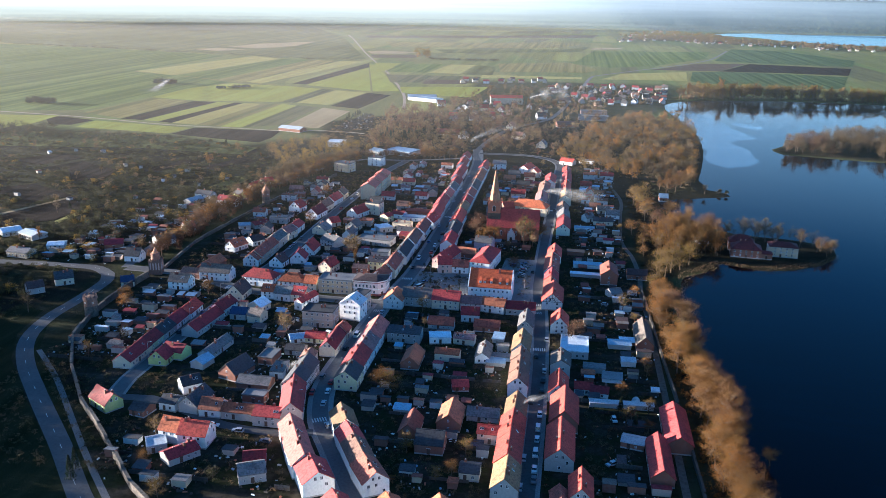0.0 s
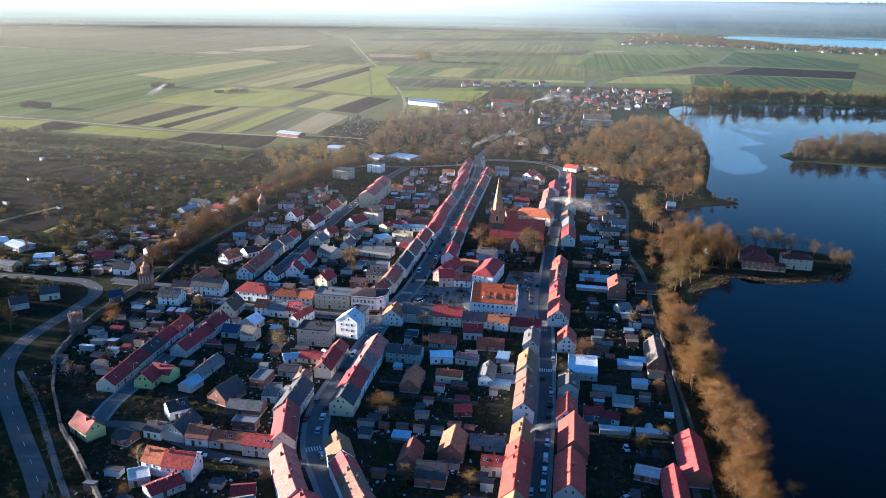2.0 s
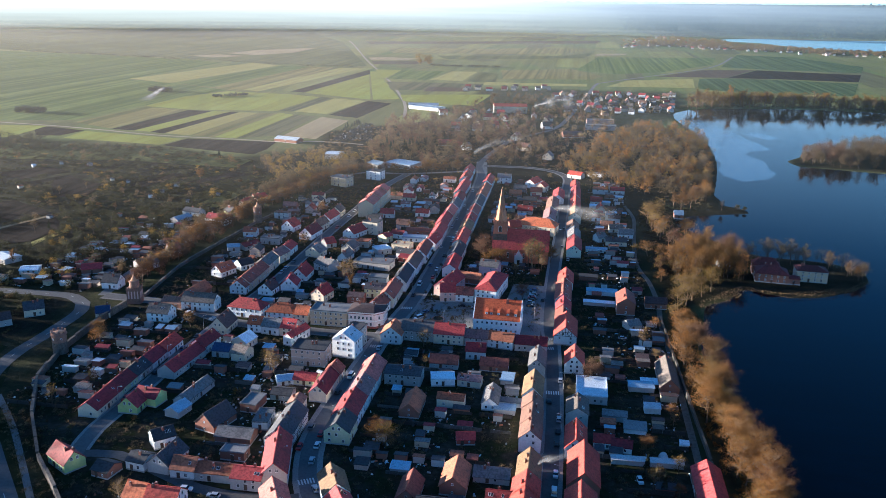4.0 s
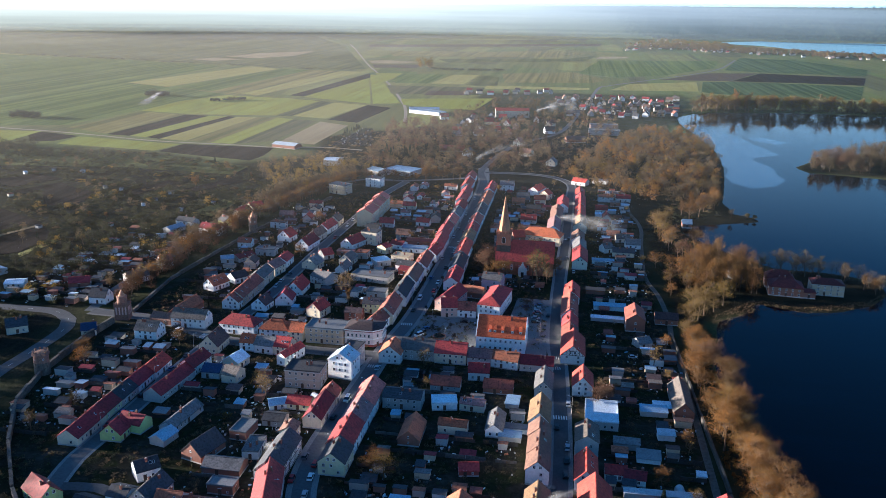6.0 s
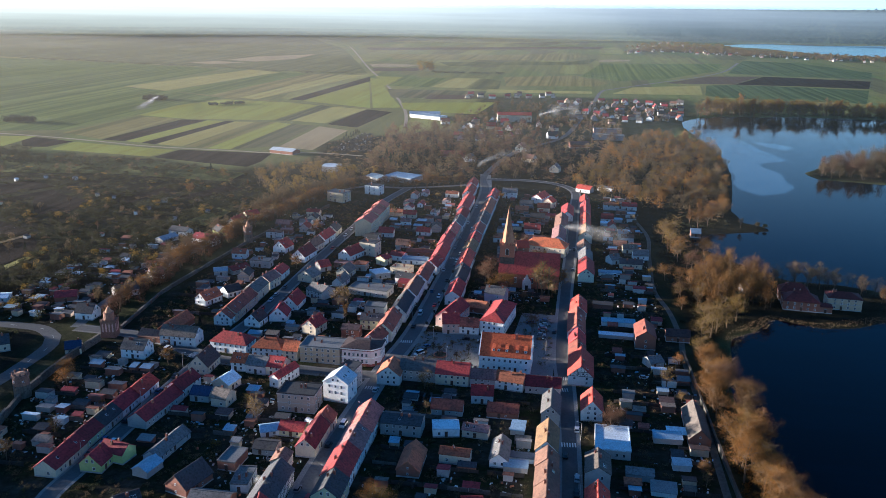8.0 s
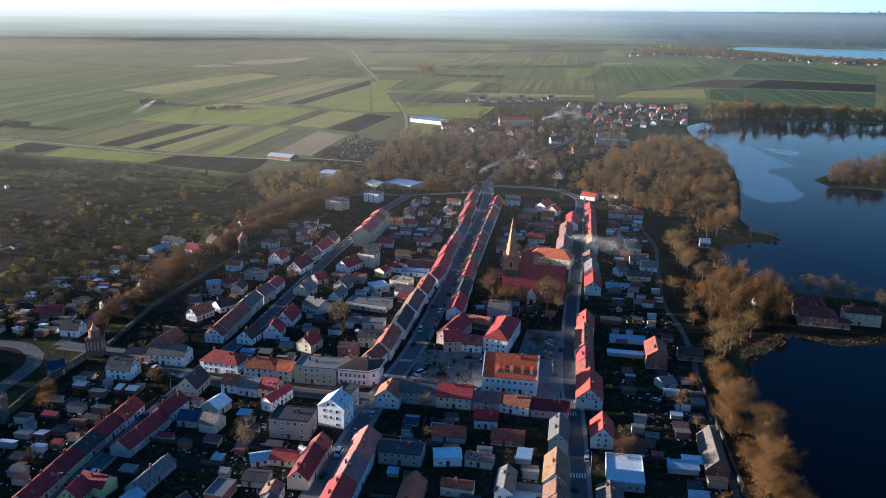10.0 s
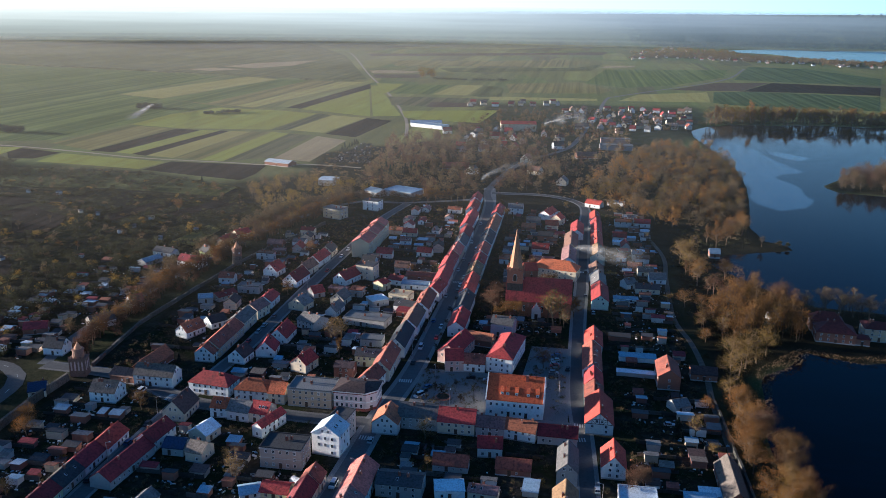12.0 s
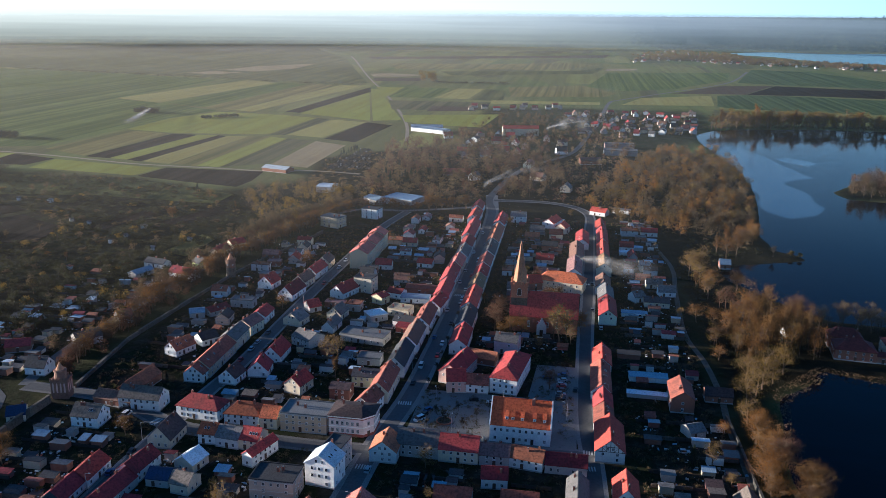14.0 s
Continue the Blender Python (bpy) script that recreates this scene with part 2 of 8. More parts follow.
def ground_material():
    m, nt, b = shader("land", 1.0)
    b.inputs["Specular IOR Level"].default_value = 0.04
    pos = node(nt, "NewGeometry").outputs["Position"]
    zone = node(nt, "Attribute", mode="zone").outputs["Color"]
    z = node(nt, "SeparateColor", {0: zone})
    # farmland in long strips
    st = node(nt, "Mapping", {"Vector": pos, "Scale": (1 / 85, 1 / 420, 0.0), "Rotation": (0, 0, radians(4))}).outputs[0]
    cell = node(nt, "TexVoronoi", {"Vector": st, "Scale": 1.0, "Randomness": 0.75}, mode="CHEBYCHEV").outputs["Color"]
    pick = node(nt, "SeparateColor", {0: cell}).outputs[0]
    farm = ramp(nt, pick, (0.0, (0.1, 0.13, 0.042)), (0.3, (0.135, 0.155, 0.05)), (0.55, (0.12, 0.125, 0.05)), (0.7, (0.19, 0.195, 0.062)), (0.9, (0.095, 0.095, 0.046)))
    lines = noise_fac(nt, node(nt, "Mapping", {"Vector": pos, "Scale": (0.6, 0.006, 1)}).outputs[0], 0.12, 3.0)
    farm = mixc(nt, 1.0, farm, ramp(nt, lines, (0.3, 0.8), (0.7, 1.2)), "MULTIPLY")
    damp = noise_fac(nt, pos, 0.004, 5.0)
    farm = mixc(nt, ramp(nt, damp, (0.4, 0.0), (0.7, 0.5)), farm, (0.11, 0.115, 0.06))
    fine, mid = noise_fac(nt, pos, 0.5, 6.0, 0.7), noise_fac(nt, pos, 0.07, 5.0, 0.65)
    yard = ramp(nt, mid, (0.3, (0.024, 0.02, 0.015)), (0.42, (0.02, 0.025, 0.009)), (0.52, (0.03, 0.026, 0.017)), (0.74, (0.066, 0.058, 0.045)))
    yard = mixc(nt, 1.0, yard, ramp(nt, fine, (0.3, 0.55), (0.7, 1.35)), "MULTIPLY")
    plots = noise_fac(nt, node(nt, "Mapping", {"Vector": pos, "Scale": (0.035, 0.009, 1), "Rotation": (0, 0, radians(62))}).outputs[0], 1.0, 3.0)
    scrub = ramp(nt, mid, (0.3, (0.018, 0.017, 0.01)), (0.45, (0.025, 0.027, 0.012)), (0.56, (0.032, 0.031, 0.015)), (0.7, (0.06, 0.055, 0.032)))
    scrub = mixc(nt, ramp(nt, plots, (0.5, 0.0), (0.56, 0.75)), scrub, (0.018, 0.016, 0.013))
    scrub = mixc(nt, ramp(nt, plots, (0.36, 0.8), (0.42, 0.0)), scrub, (0.05, 0.045, 0.025))
    scrub = mixc(nt, 1.0, scrub, ramp(nt, fine, (0.3, 0.6), (0.7, 1.3)), "MULTIPLY")
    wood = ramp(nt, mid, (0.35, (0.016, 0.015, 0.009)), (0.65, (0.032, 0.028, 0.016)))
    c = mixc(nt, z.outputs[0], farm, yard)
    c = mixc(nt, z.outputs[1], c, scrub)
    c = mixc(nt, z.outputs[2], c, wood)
    nt.links.new(c, b.inputs["Base Color"])
    relief = node(nt, "MapRange", {"Value": z.outputs[0], "To Min": 1.3, "To Max": 0.3}).outputs[0]
    upright = node(nt, "CombineXYZ", {2: 1.0}).outputs[0]
    nt.links.new(node(nt, "Bump", {"Strength": 1.0, "Distance": relief, "Height": fine, "Normal": upright}).outputs[0], b.inputs["Normal"])
    return m


M_WATER, _nt, _b = shader("lake_water", 0.07)
_b.inputs["Base Color"].default_value = (0.0, 0.0006, 0.003, 1)
_b.inputs["IOR"].default_value, _b.inputs["Specular IOR Level"].default_value = 1.33, 0.08
_pos = node(_nt, "NewGeometry").outputs["Position"]
_r = noise_fac(_nt, node(_nt, "Mapping", {"Vector": _pos, "Scale": (0.006, 0.004, 1)}).outputs[0], 1.0, 4.0)
_nt.links.new(ramp(_nt, _r, (0.45, 0.015), (0.62, 0.09)), _b.inputs["Roughness"])
_nt.links.new(node(_nt, "Bump", {"Strength": 0.05, "Distance": 0.2, "Height": noise_fac(_nt, _pos, 0.35, 3.0)}).outputs[0], _b.inputs["Normal"])


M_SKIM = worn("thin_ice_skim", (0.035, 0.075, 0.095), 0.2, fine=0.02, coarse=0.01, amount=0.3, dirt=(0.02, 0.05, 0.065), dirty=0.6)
M_WATER_FAR, _nt, _b = shader("far_lake_sky_tone", 0.4)
_b.inputs["Base Color"].default_value = (0.28, 0.52, 0.62, 1)     # pale base colour stands in for the sky reflected in the far water
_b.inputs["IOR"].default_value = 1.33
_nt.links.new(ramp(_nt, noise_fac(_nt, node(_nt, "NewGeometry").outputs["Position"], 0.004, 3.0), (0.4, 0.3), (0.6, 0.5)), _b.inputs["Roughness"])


# ---- mesh helpers ----
def mesh_from(name, verts, faces, mats, indices=None):
    me = bpy.data.meshes.new(name)
    me.from_pydata(verts, [], faces)
    for m in mats if isinstance(mats, (list, tuple)) else [mats]:
        me.materials.append(m)
    if indices is not None:
        me.polygons.foreach_set("material_index", indices)
    me.update()
    return me


def part(name, me, parent, m=None, label=""):
    ob = new(name, me)
    ob.parent = parent
    if m is not None:
        ob.matrix_basis = m
    if label:
        ob["label"] = label
    return ob


class Build:
    """Collects boxes, prisms and quads into one mesh."""

    def __init__(self):
        self.v, self.f, self.i = [], [], []

    def poly(self, pts, mat=0):
        n = len(self.v)
        self.v += [tuple(p) for p in pts]
        self.f.append(tuple(range(n, n + len(pts))))
        self.i.append(mat)

    def prism(self, ring, z0, z1, mat=0, top=1.0):
        """A closed ring of (x, y) from z0 to z1; the top ring scaled about its middle."""
        n, k = len(self.v), len(ring)
        cx, cy = sum(p[0] for p in ring) / k, sum(p[1] for p in ring) / k
        self.v += [(x, y, z0) for x, y in ring] + [(cx + (x - cx) * top, cy + (y - cy) * top, z1) for x, y in ring]
        faces = [tuple(range(n + k - 1, n - 1, -1)), tuple(range(n + k, n + 2 * k))]
        faces += [(n + i, n + (i + 1) % k, n + k + (i + 1) % k, n + k + i) for i in range(k)]
        self.f += faces
        self.i += [mat] * len(faces)

    def box(self, x0, x1, y0, y1, z0, z1, mat=0):
        self.prism([(x0, y0), (x1, y0), (x1, y1), (x0, y1)], z0, z1, mat)

    def hexa(self, p, mat=0):
        """Eight corners: four below, four above, each ring in turn."""
        n = len(self.v)
        self.v += [tuple(q) for q in p]
        for q in ((3, 2, 1, 0), (4, 5, 6, 7), (0, 1, 5, 4), (1, 2, 6, 5), (2, 3, 7, 6), (3, 0, 4, 7)):
            self.f.append(tuple(n + a for a in q))
            self.i.append(mat)

    def mesh(self, name, mats):
        return mesh_from(name, self.v, self.f, mats, self.i)


def inside(x, y, ring):
    """Which of the places lie in the ring."""
    hit = np.zeros(x.shape, bool)
    for (ax, ay), (bx, by) in zip(ring, ring[1:] + ring[:1]):
        if ay != by:
            hit ^= ((ay > y) != (by > y)) & (x < (bx - ax) * (y - ay) / (by - ay) + ax)
    return hit


def edge_distance(x, y, ring):
    d = np.full(x.shape, 1e9)
    for (ax, ay), (bx, by) in zip(ring, ring[1:] + ring[:1]):
        l2 = (bx - ax) ** 2 + (by - ay) ** 2
        s = np.clip(((x - ax) * (bx - ax) + (y - ay) * (by - ay)) / l2, 0, 1)
        d = np.minimum(d, np.hypot(x - ax - s * (bx - ax), y - ay - s * (by - ay)))
    return d


# ---- land and water ----
LAKE = [(63, -900), (63, 240), (62, 268), (61, 301), (57, 342), (57, 380), (57, 411), (67, 458), (81, 473), (90, 489), (99, 485), (114, 480), (130, 484),
        (150, 497), (164, 516), (167, 534), (158, 546), (141, 552), (113, 556), (96, 575), (69, 618), (68, 636), (84, 651), (112, 663), (127, 670),
        (125, 680), (111, 691), (110, 728), (122, 802), (134, 881), (140, 973), (134, 1082), (125, 1188), (128, 1252), (153, 1293), (198, 1329),
        (326, 1348), (460, 1341), (1100, 1300), (1300, 400), (900, -900)]
ISLAND = [(203, 900), (211, 874), (242, 867), (300, 854), (420, 842), (460, 950), (360, 1020), (300, 1006), (236, 945)]
SPIT = [(40, 440), (80, 468), (115, 475), (155, 490), (172, 525), (150, 556), (110, 562), (75, 615), (40, 640)]
FAR_LAKE = [(640, 3860), (760, 3960), (980, 3900), (1250, 4010), (1900, 3950), (2300, 3300), (1500, 2950), (1200, 3040), (965, 3120), (820, 3178), (735, 3330), (690, 3520), (590, 3600), (560, 3740)]
TOWN = [(-212, 190), (-222, 300), (-232, 420), (-222, 600), (-195, 740), (-100, 800), (-30, 800), (40, 770), (46, 430), (48, 190)]
OUTSKIRTS = [(-120, 780), (-150, 1000), (-180, 1150), (-170, 1500), (170, 1540), (150, 1240), (60, 1000), (20, 780)]
SCRUB = [(-900, 150), (-900, 700), (-640, 820), (-430, 830), (-330, 790), (-250, 860), (-150, 800), (-185, 745), (-215, 600), (-225, 420), (-205, 300), (-130, 150)]
WOOD = [(-260, 810), (-290, 960), (-180, 1090), (-60, 1010), (20, 1090), (140, 1090), (150, 700), (90, 560), (60, 420), (64, 190), (46, 190), (40, 600), (20, 760), (-60, 730), (-150, 735)]


def axis(lo, hi, fine_lo, fine_hi, step, grow):
    a = list(np.arange(fine_lo, fine_hi + step, step))
    s = step
    while a[-1] < hi:
        s = min(s * grow, 85)
        a.append(a[-1] + s)
    s = step
    while a[0] > lo:
        s = min(s * grow, 85)
        a.insert(0, a[0] - s)
    return np.array(a)


def smooth_in(x, y, ring, soft):
    d = edge_distance(x, y, ring)
    d = np.where(inside(x, y, ring), d, -d)
    return np.clip(0.5 + d / soft, 0, 1)


def hill(x, y):
    """How high the land has risen towards the rim of hills on the horizon."""
    r = np.hypot(x, y)
    start = 4000 + 350 * np.clip((x - 250) / 400, 0, 1)
    u = np.clip((r - start) / (4850 - start), 0, 1)
    return (131 + 0.0116 * x) * u * u * (3 - 2 * u)


def build_ground():
    gx, gy = axis(-4950, 4950, -300, 220, 4.0, 1.045), axis(-4950, 4990, 190, 720, 4.0, 1.035)
    x, y = np.meshgrid(gx, gy)
    x, y = x.ravel(), y.ravel()
    wob = np.array([noise.noise(Vector((a * 0.05, b * 0.05, 0))) for a, b in zip(x, y)])
    lake = np.where(inside(x, y, LAKE), 1, -1) * edge_distance(x, y, LAKE)
    isle = np.where(inside(x, y, ISLAND), 1, -1) * edge_distance(x, y, ISLAND)
    wet = np.minimum(lake, -isle) + wob * 1.5
    z = np.where(wet > -6, np.clip(-0.12 * (wet + 6), -5, 0), 0.0)
    r = np.hypot(x, y)
    z = z + hill(x, y)
    n = len(gx)
    idx = np.arange(len(x)).reshape(len(gy), n)
    q = np.stack([idx[:-1, :-1], idx[:-1, 1:], idx[1:, 1:], idx[1:, :-1]], -1).reshape(-1, 4)
    me = mesh_from("ground", np.stack([x, y, z], -1).tolist(), q.tolist(), ground_material())
    soft = 14.0
    zone = np.ones((len(x), 4), np.float32)
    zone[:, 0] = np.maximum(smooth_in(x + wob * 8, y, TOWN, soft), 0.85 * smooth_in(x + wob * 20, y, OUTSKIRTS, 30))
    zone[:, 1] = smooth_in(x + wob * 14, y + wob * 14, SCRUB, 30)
    # the spit takes the near-black wood tone too, darkened for tree shade there
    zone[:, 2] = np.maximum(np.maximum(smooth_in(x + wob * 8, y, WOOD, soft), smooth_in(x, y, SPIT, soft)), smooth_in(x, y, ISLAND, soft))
    far_wood = np.array([noise.noise(Vector((a * 0.0013, b * 0.0013, 7))) for a, b in zip(x, y)]) + np.clip((x - 200) / 1500, 0, 0.3)
    zone[:, 2] = np.maximum(zone[:, 2], np.clip((far_wood - 0.1) * 4, 0, 0.15) * np.clip((r - 3700) / 400, 0, 1))
    at = me.color_attributes.new("zone", "FLOAT_COLOR", "POINT")
    at.data.foreach_set("color", zone.ravel())
    ob = tagged(new("ground", me), "flat land with yards, scrub and winter fields to the horizon", "ground", kind="structure")
    for poly in me.polygons:
        poly.use_smooth = True
    return ob


build_ground()
_w = Build()
_w.poly([(40, -950, -0.75), (2400, -950, -0.75), (2400, 1500, -0.75), (40, 1500, -0.75)])
tagged(new("water", _w.mesh("water", M_WATER)), "calm dark blue lake reflecting the sky", "lake", kind="structure")
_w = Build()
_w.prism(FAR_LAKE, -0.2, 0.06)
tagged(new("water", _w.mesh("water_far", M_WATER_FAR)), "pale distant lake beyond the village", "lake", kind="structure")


def ice_skim(ring):
    """A film of thin ice with a wavering edge on the calm lake."""
    b = Build()
    edge = []
    for (ax, ay), (bx, by) in zip(ring, ring[1:] + ring[:1]):
        for i in range(10):
            x, y = ax + (bx - ax) * i / 10, ay + (by - ay) * i / 10
            edge.append((x + 9 * noise.noise(Vector((x * 0.03, y * 0.02, 1))), y + 20 * noise.noise(Vector((x * 0.03, y * 0.02, 5)))))
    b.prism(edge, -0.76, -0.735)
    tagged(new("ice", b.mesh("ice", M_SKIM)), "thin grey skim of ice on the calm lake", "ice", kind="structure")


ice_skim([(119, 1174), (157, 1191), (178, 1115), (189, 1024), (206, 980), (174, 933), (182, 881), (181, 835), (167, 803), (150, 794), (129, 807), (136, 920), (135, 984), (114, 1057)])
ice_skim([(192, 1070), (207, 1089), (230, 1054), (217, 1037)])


def ribbon(name, line, width, z, mat, label, category, thick=0.12):
    """A strip of paving along a line, with thickness."""
    pts = [Vector((a, b)) for a, b in line]
    fine = []
    for i in range(len(pts) - 1):     # a smooth curve through the points
        p0, p1, p2, p3 = pts[max(i - 1, 0)], pts[i], pts[i + 1], pts[min(i + 2, len(pts) - 1)]
        k = max(2, int((p2 - p1).length / 6))
        for j in range(k):
            s = j / k
            fine.append(0.5 * (2 * p1 + (p2 - p0) * s + (2 * p0 - 5 * p1 + 4 * p2 - p3) * s * s + (3 * p1 - p0 - 3 * p2 + p3) * s ** 3))
    fine.append(pts[-1])
    v, f = [], []
    for i, p in enumerate(fine):
        d = (fine[min(i + 1, len(fine) - 1)] - fine[max(i - 1, 0)]).normalized()
        nrm = Vector((-d.y, d.x)) * width / 2
        a, c = p + nrm, p - nrm
        v += [(a.x, a.y, z - thick), (a.x, a.y, z), (c.x, c.y, z), (c.x, c.y, z - thick)]
        if i:
            b = 4 * (i - 1)
            f += [(b + j, b + j + 1, b + j + 5, b + j + 4) for j in range(3)]
    ob = new(name, mesh_from(name, v, f, mat))
    tagged(ob, label, category, kind="structure")
    return fine


ROAD_R = [(-7, 190), (-7, 274), (-7.6, 323), (-9, 360), (-10.5, 390), (-13, 425), (-13, 505), (-11.5, 574), (-10.5, 700), (-12, 770), (-40, 800), (-88, 800)]
ROAD_M = [(-52, 200), (-63, 223), (-75, 245), (-84, 262), (-90, 285), (-91, 310), (-89, 350), (-88, 378), (-86, 400), (-83, 430), (-82, 470), (-81.5, 560), (-82, 680), (-85, 757), (-92, 820), (-73, 955), (-29, 1060), (-8, 1230), (6, 1358), (27, 1620), (51, 1687), (145, 1852), (260, 2052), (338, 2241), (425, 2575)]
ROAD_I = [(-166, 262), (-169, 280), (-168.5, 300), (-168, 340), (-167, 380), (-164.5, 420), (-162.5, 450), (-162, 550), (-160, 620), (-158, 690), (-150, 745)]
ROAD_A = [(-166, 264), (-152, 266), (-134, 259), (-117, 252), (-96, 250), (-84, 253)]
ROAD_X = [(-86, 384), (-110, 383), (-140, 385), (-166, 388), (-200, 404), (-240, 408)]
ROAD_S = [(-86, 400), (-48, 393), (-12, 394)]
ROAD_BIG = [(-112, 173), (-126, 187), (-141, 201), (-165, 228), (-195, 260), (-218, 286), (-232, 308), (-238, 332), (-238, 357), (-240, 387), (-251, 401), (-271, 405), (-340, 400), (-460, 380)]
ROAD_N = [(-241, 408), (-246, 450), (-243, 526), (-236, 605), (-220, 680), (-190, 742), (-150, 748), (-90, 777)]
for nm, line, w, side in (("R", ROAD_R, 5.2, 1.5), ("M", ROAD_M, 6.0, 1.9), ("I", ROAD_I, 5.2, 1.2), ("X", ROAD_X, 5.6, 1.5), ("S", ROAD_S, 5.2, 1.4)):
    ribbon("pavement", line if nm != "M" else line[:15], w + 2 * side, {"R": 0.04, "M": 0.042, "I": 0.038, "X": 0.036, "S": 0.034}[nm], M_PAVE, "grey slab pavement beside the street", "pavement")
for line, w, z in ((ROAD_R, 5.2, 0.056), (ROAD_M, 6.0, 0.059), (ROAD_I, 5.2, 0.053), (ROAD_X, 5.6, 0.05), (ROAD_S, 5.2, 0.047), (ROAD_A, 4.6, 0.044), (ROAD_N, 5.5, 0.041)):
    ribbon("road", line, w, z, M_ASPHALT, "worn grey asphalt street between houses", "road")
fine_big = ribbon("road", ROAD_BIG, 7.0, 0.056, M_ASPHALT, "two-lane bypass road with a dashed line", "road")
ribbon("pavement", [(-118, 186), (-134, 203), (-155, 226), (-179, 254), (-199, 277), (-220, 298)], 2.2, 0.035, M_PAVE, "narrow footpath along the bypass", "path")
ribbon("pavement", [(43, 190), (42, 377), (41, 424), (42, 454), (40, 488), (35, 522), (37, 584), (39, 640), (25, 720)], 2.6, 0.035, M_DIRT, "earth path along the lake wall", "path")
ribbon("road", [(-225, 1100), (-263, 1276), (-355, 1581), (-422, 1781), (-496, 1997), (-562, 2200), (-708, 2658), (-790, 2900)], 4.5, 0.1, M_SANDY, "pale farm track across the fields", "track")
ribbon("road", [(-678, 1396), (-554, 1334), (-510, 1324), (-425, 1297), (-311, 1263)], 3.5, 0.1, FIELD["olive"], "grassy track between fields", "track")
ribbon("road", [(-900, 950), (-630, 921), (-534, 904), (-456, 886), (-358, 882), (-320, 879), (-270, 891), (-225, 885)], 4.0, 0.1, M_SANDY, "sandy farm track beside the fields", "track")
for i in range(4, len(fine_big) - 4, 2):
    p, d = fine_big[i], (fine_big[i + 1] - fine_big[i - 1]).normalized()
    b = Build()
    n_ = Vector((-d.y, d.x)) * 0.09
    e = d * 1.6
    b.poly([(*(p - e - n_), 0.066), (*(p + e - n_), 0.066), (*(p + e + n_), 0.066), (*(p - e + n_), 0.066)])
    tagged(new("road_marking", b.mesh("road_marking", M_LINE)), "white painted dash on the bypass", "road marking", "bypass dashes", "structure")


def crossing(x, y, heading, n=6):
    """Zebra stripes across a street."""
    b = Build()
    for i in range(n):
        u = (i - (n - 1) / 2) * 0.95
        b.box(u - 0.25, u + 0.25, -1.5, 1.5, 0.064, 0.07)
    ob = tagged(new("road_marking", b.mesh("zebra", M_LINE)), "white zebra crossing on the asphalt", "road marking", "zebra crossings", "structure")
    ob.matrix_world = pose(x, y, 0, 0, 0, heading)


for cx, cy, ch in ((-84.5, 262, 28), (-88, 372, 0), (-84, 422, 4), (-8.4, 341, 4), (-12, 385, 8), (-11, 396, 0), (-81.5, 556, 0), (-10, 590, 0), (-168, 392, 0), (-173, 389, 80)):
    crossing(cx, cy, ch)

_b2 = Build()
_b2.prism([(-79.0, 396.5), (-16, 395.5), (-16.5, 470), (-34, 470), (-36, 436), (-78.5, 436)], 0.0, 0.045)
tagged(new("pavement", _b2.mesh("market_square", M_COBBLE)), "grey paved market square", "square", kind="structure")


FIELDS_LAID = []


def field(kind, *ring):
    b = Build()
    FIELDS_LAID.append(kind)
    turn = sum(p[0] * q[1] - q[0] * p[1] for p, q in zip(ring, ring[1:] + ring[:1]))
    b.prism(list(ring) if turn > 0 else list(ring)[::-1], -0.1, 0.03 + 0.003 * len(FIELDS_LAID))
    words = {"bright": "bright green young rye field", "green": "green winter wheat field", "dark": "dark freshly ploughed field",
             "stubble": "yellowish stubble field strip", "olive": "dull green meadow strip", "marsh": "brownish rough marsh meadow", "lawn": "rough grass plot",
             "straw": "pale straw-coloured fallow", "heath": "greyish brown heathy meadow", "soil": "brown tilled field", "wheat": "deep green winter wheat field"}
    tagged(new("field", b.mesh("field", FIELD[kind])), words[kind] + " with drill lines", "field", "field strips", "structure")


field("green", (-730, 919), (-605, 967), (-595, 1125), (-593, 1229), (-566, 1330), (-678, 1396), (-797, 1443), (-800, 1856), (-895, 1905), (-1168, 1970), (-1726, 2059))
field("stubble", (-802, 1452), (-703, 1406), (-656, 1829), (-738, 1877))
field("green", (-695, 1400), (-604, 1367), (-586, 1823), (-652, 1830))
field("olive", (-603, 1367), (-548, 1343), (-517, 1818), (-584, 1824))
field("stubble", (-546, 1344), (-512, 1331), (-461, 1823), (-515, 1819))
field("dark", (-464, 1345), (-439, 1337), (-418, 1706), (-443, 1787))
field("bright", (-435, 1331), (-314, 1275), (-328, 1332), (-418, 1682))
field("bright", (-433, 1751), (-419, 1756), (-272, 1293), (-310, 1276))
field("bright", (-590, 1109), (-590, 1223), (-558, 1317), (-453, 1303), (-396, 1285), (-403, 1112), (-515, 1093))
field("marsh", (-399, 1108), (-381, 1113), (-371, 1272), (-393, 1286))
field("stubble", (-379, 1114), (-330, 1102), (-315, 1256), (-369, 1273))
field("dark", (-325, 1094), (-313, 1256), (-273, 1236), (-282, 1077))
field("olive", (-595, 949), (-530, 916), (-519, 1087), (-583, 1100))
field("dark", (-527, 913), (-498, 910), (-484, 1086), (-517, 1087))
field("bright", (-497, 910), (-476, 905), (-459, 1087), (-482, 1086))
field("dark", (-475, 905), (-457, 899), (-446, 1086), (-458, 1088))
field("stubble", (-456, 900), (-424, 894), (-419, 1088), (-445, 1086))
field("olive", (-422, 895), (-394, 889), (-394, 1095), (-418, 1089))
field("bright", (-393, 889), (-368, 889), (-368, 1082), (-393, 1095))
field("marsh", (-367, 889), (-332, 917), (-335, 1077), (-367, 1083))
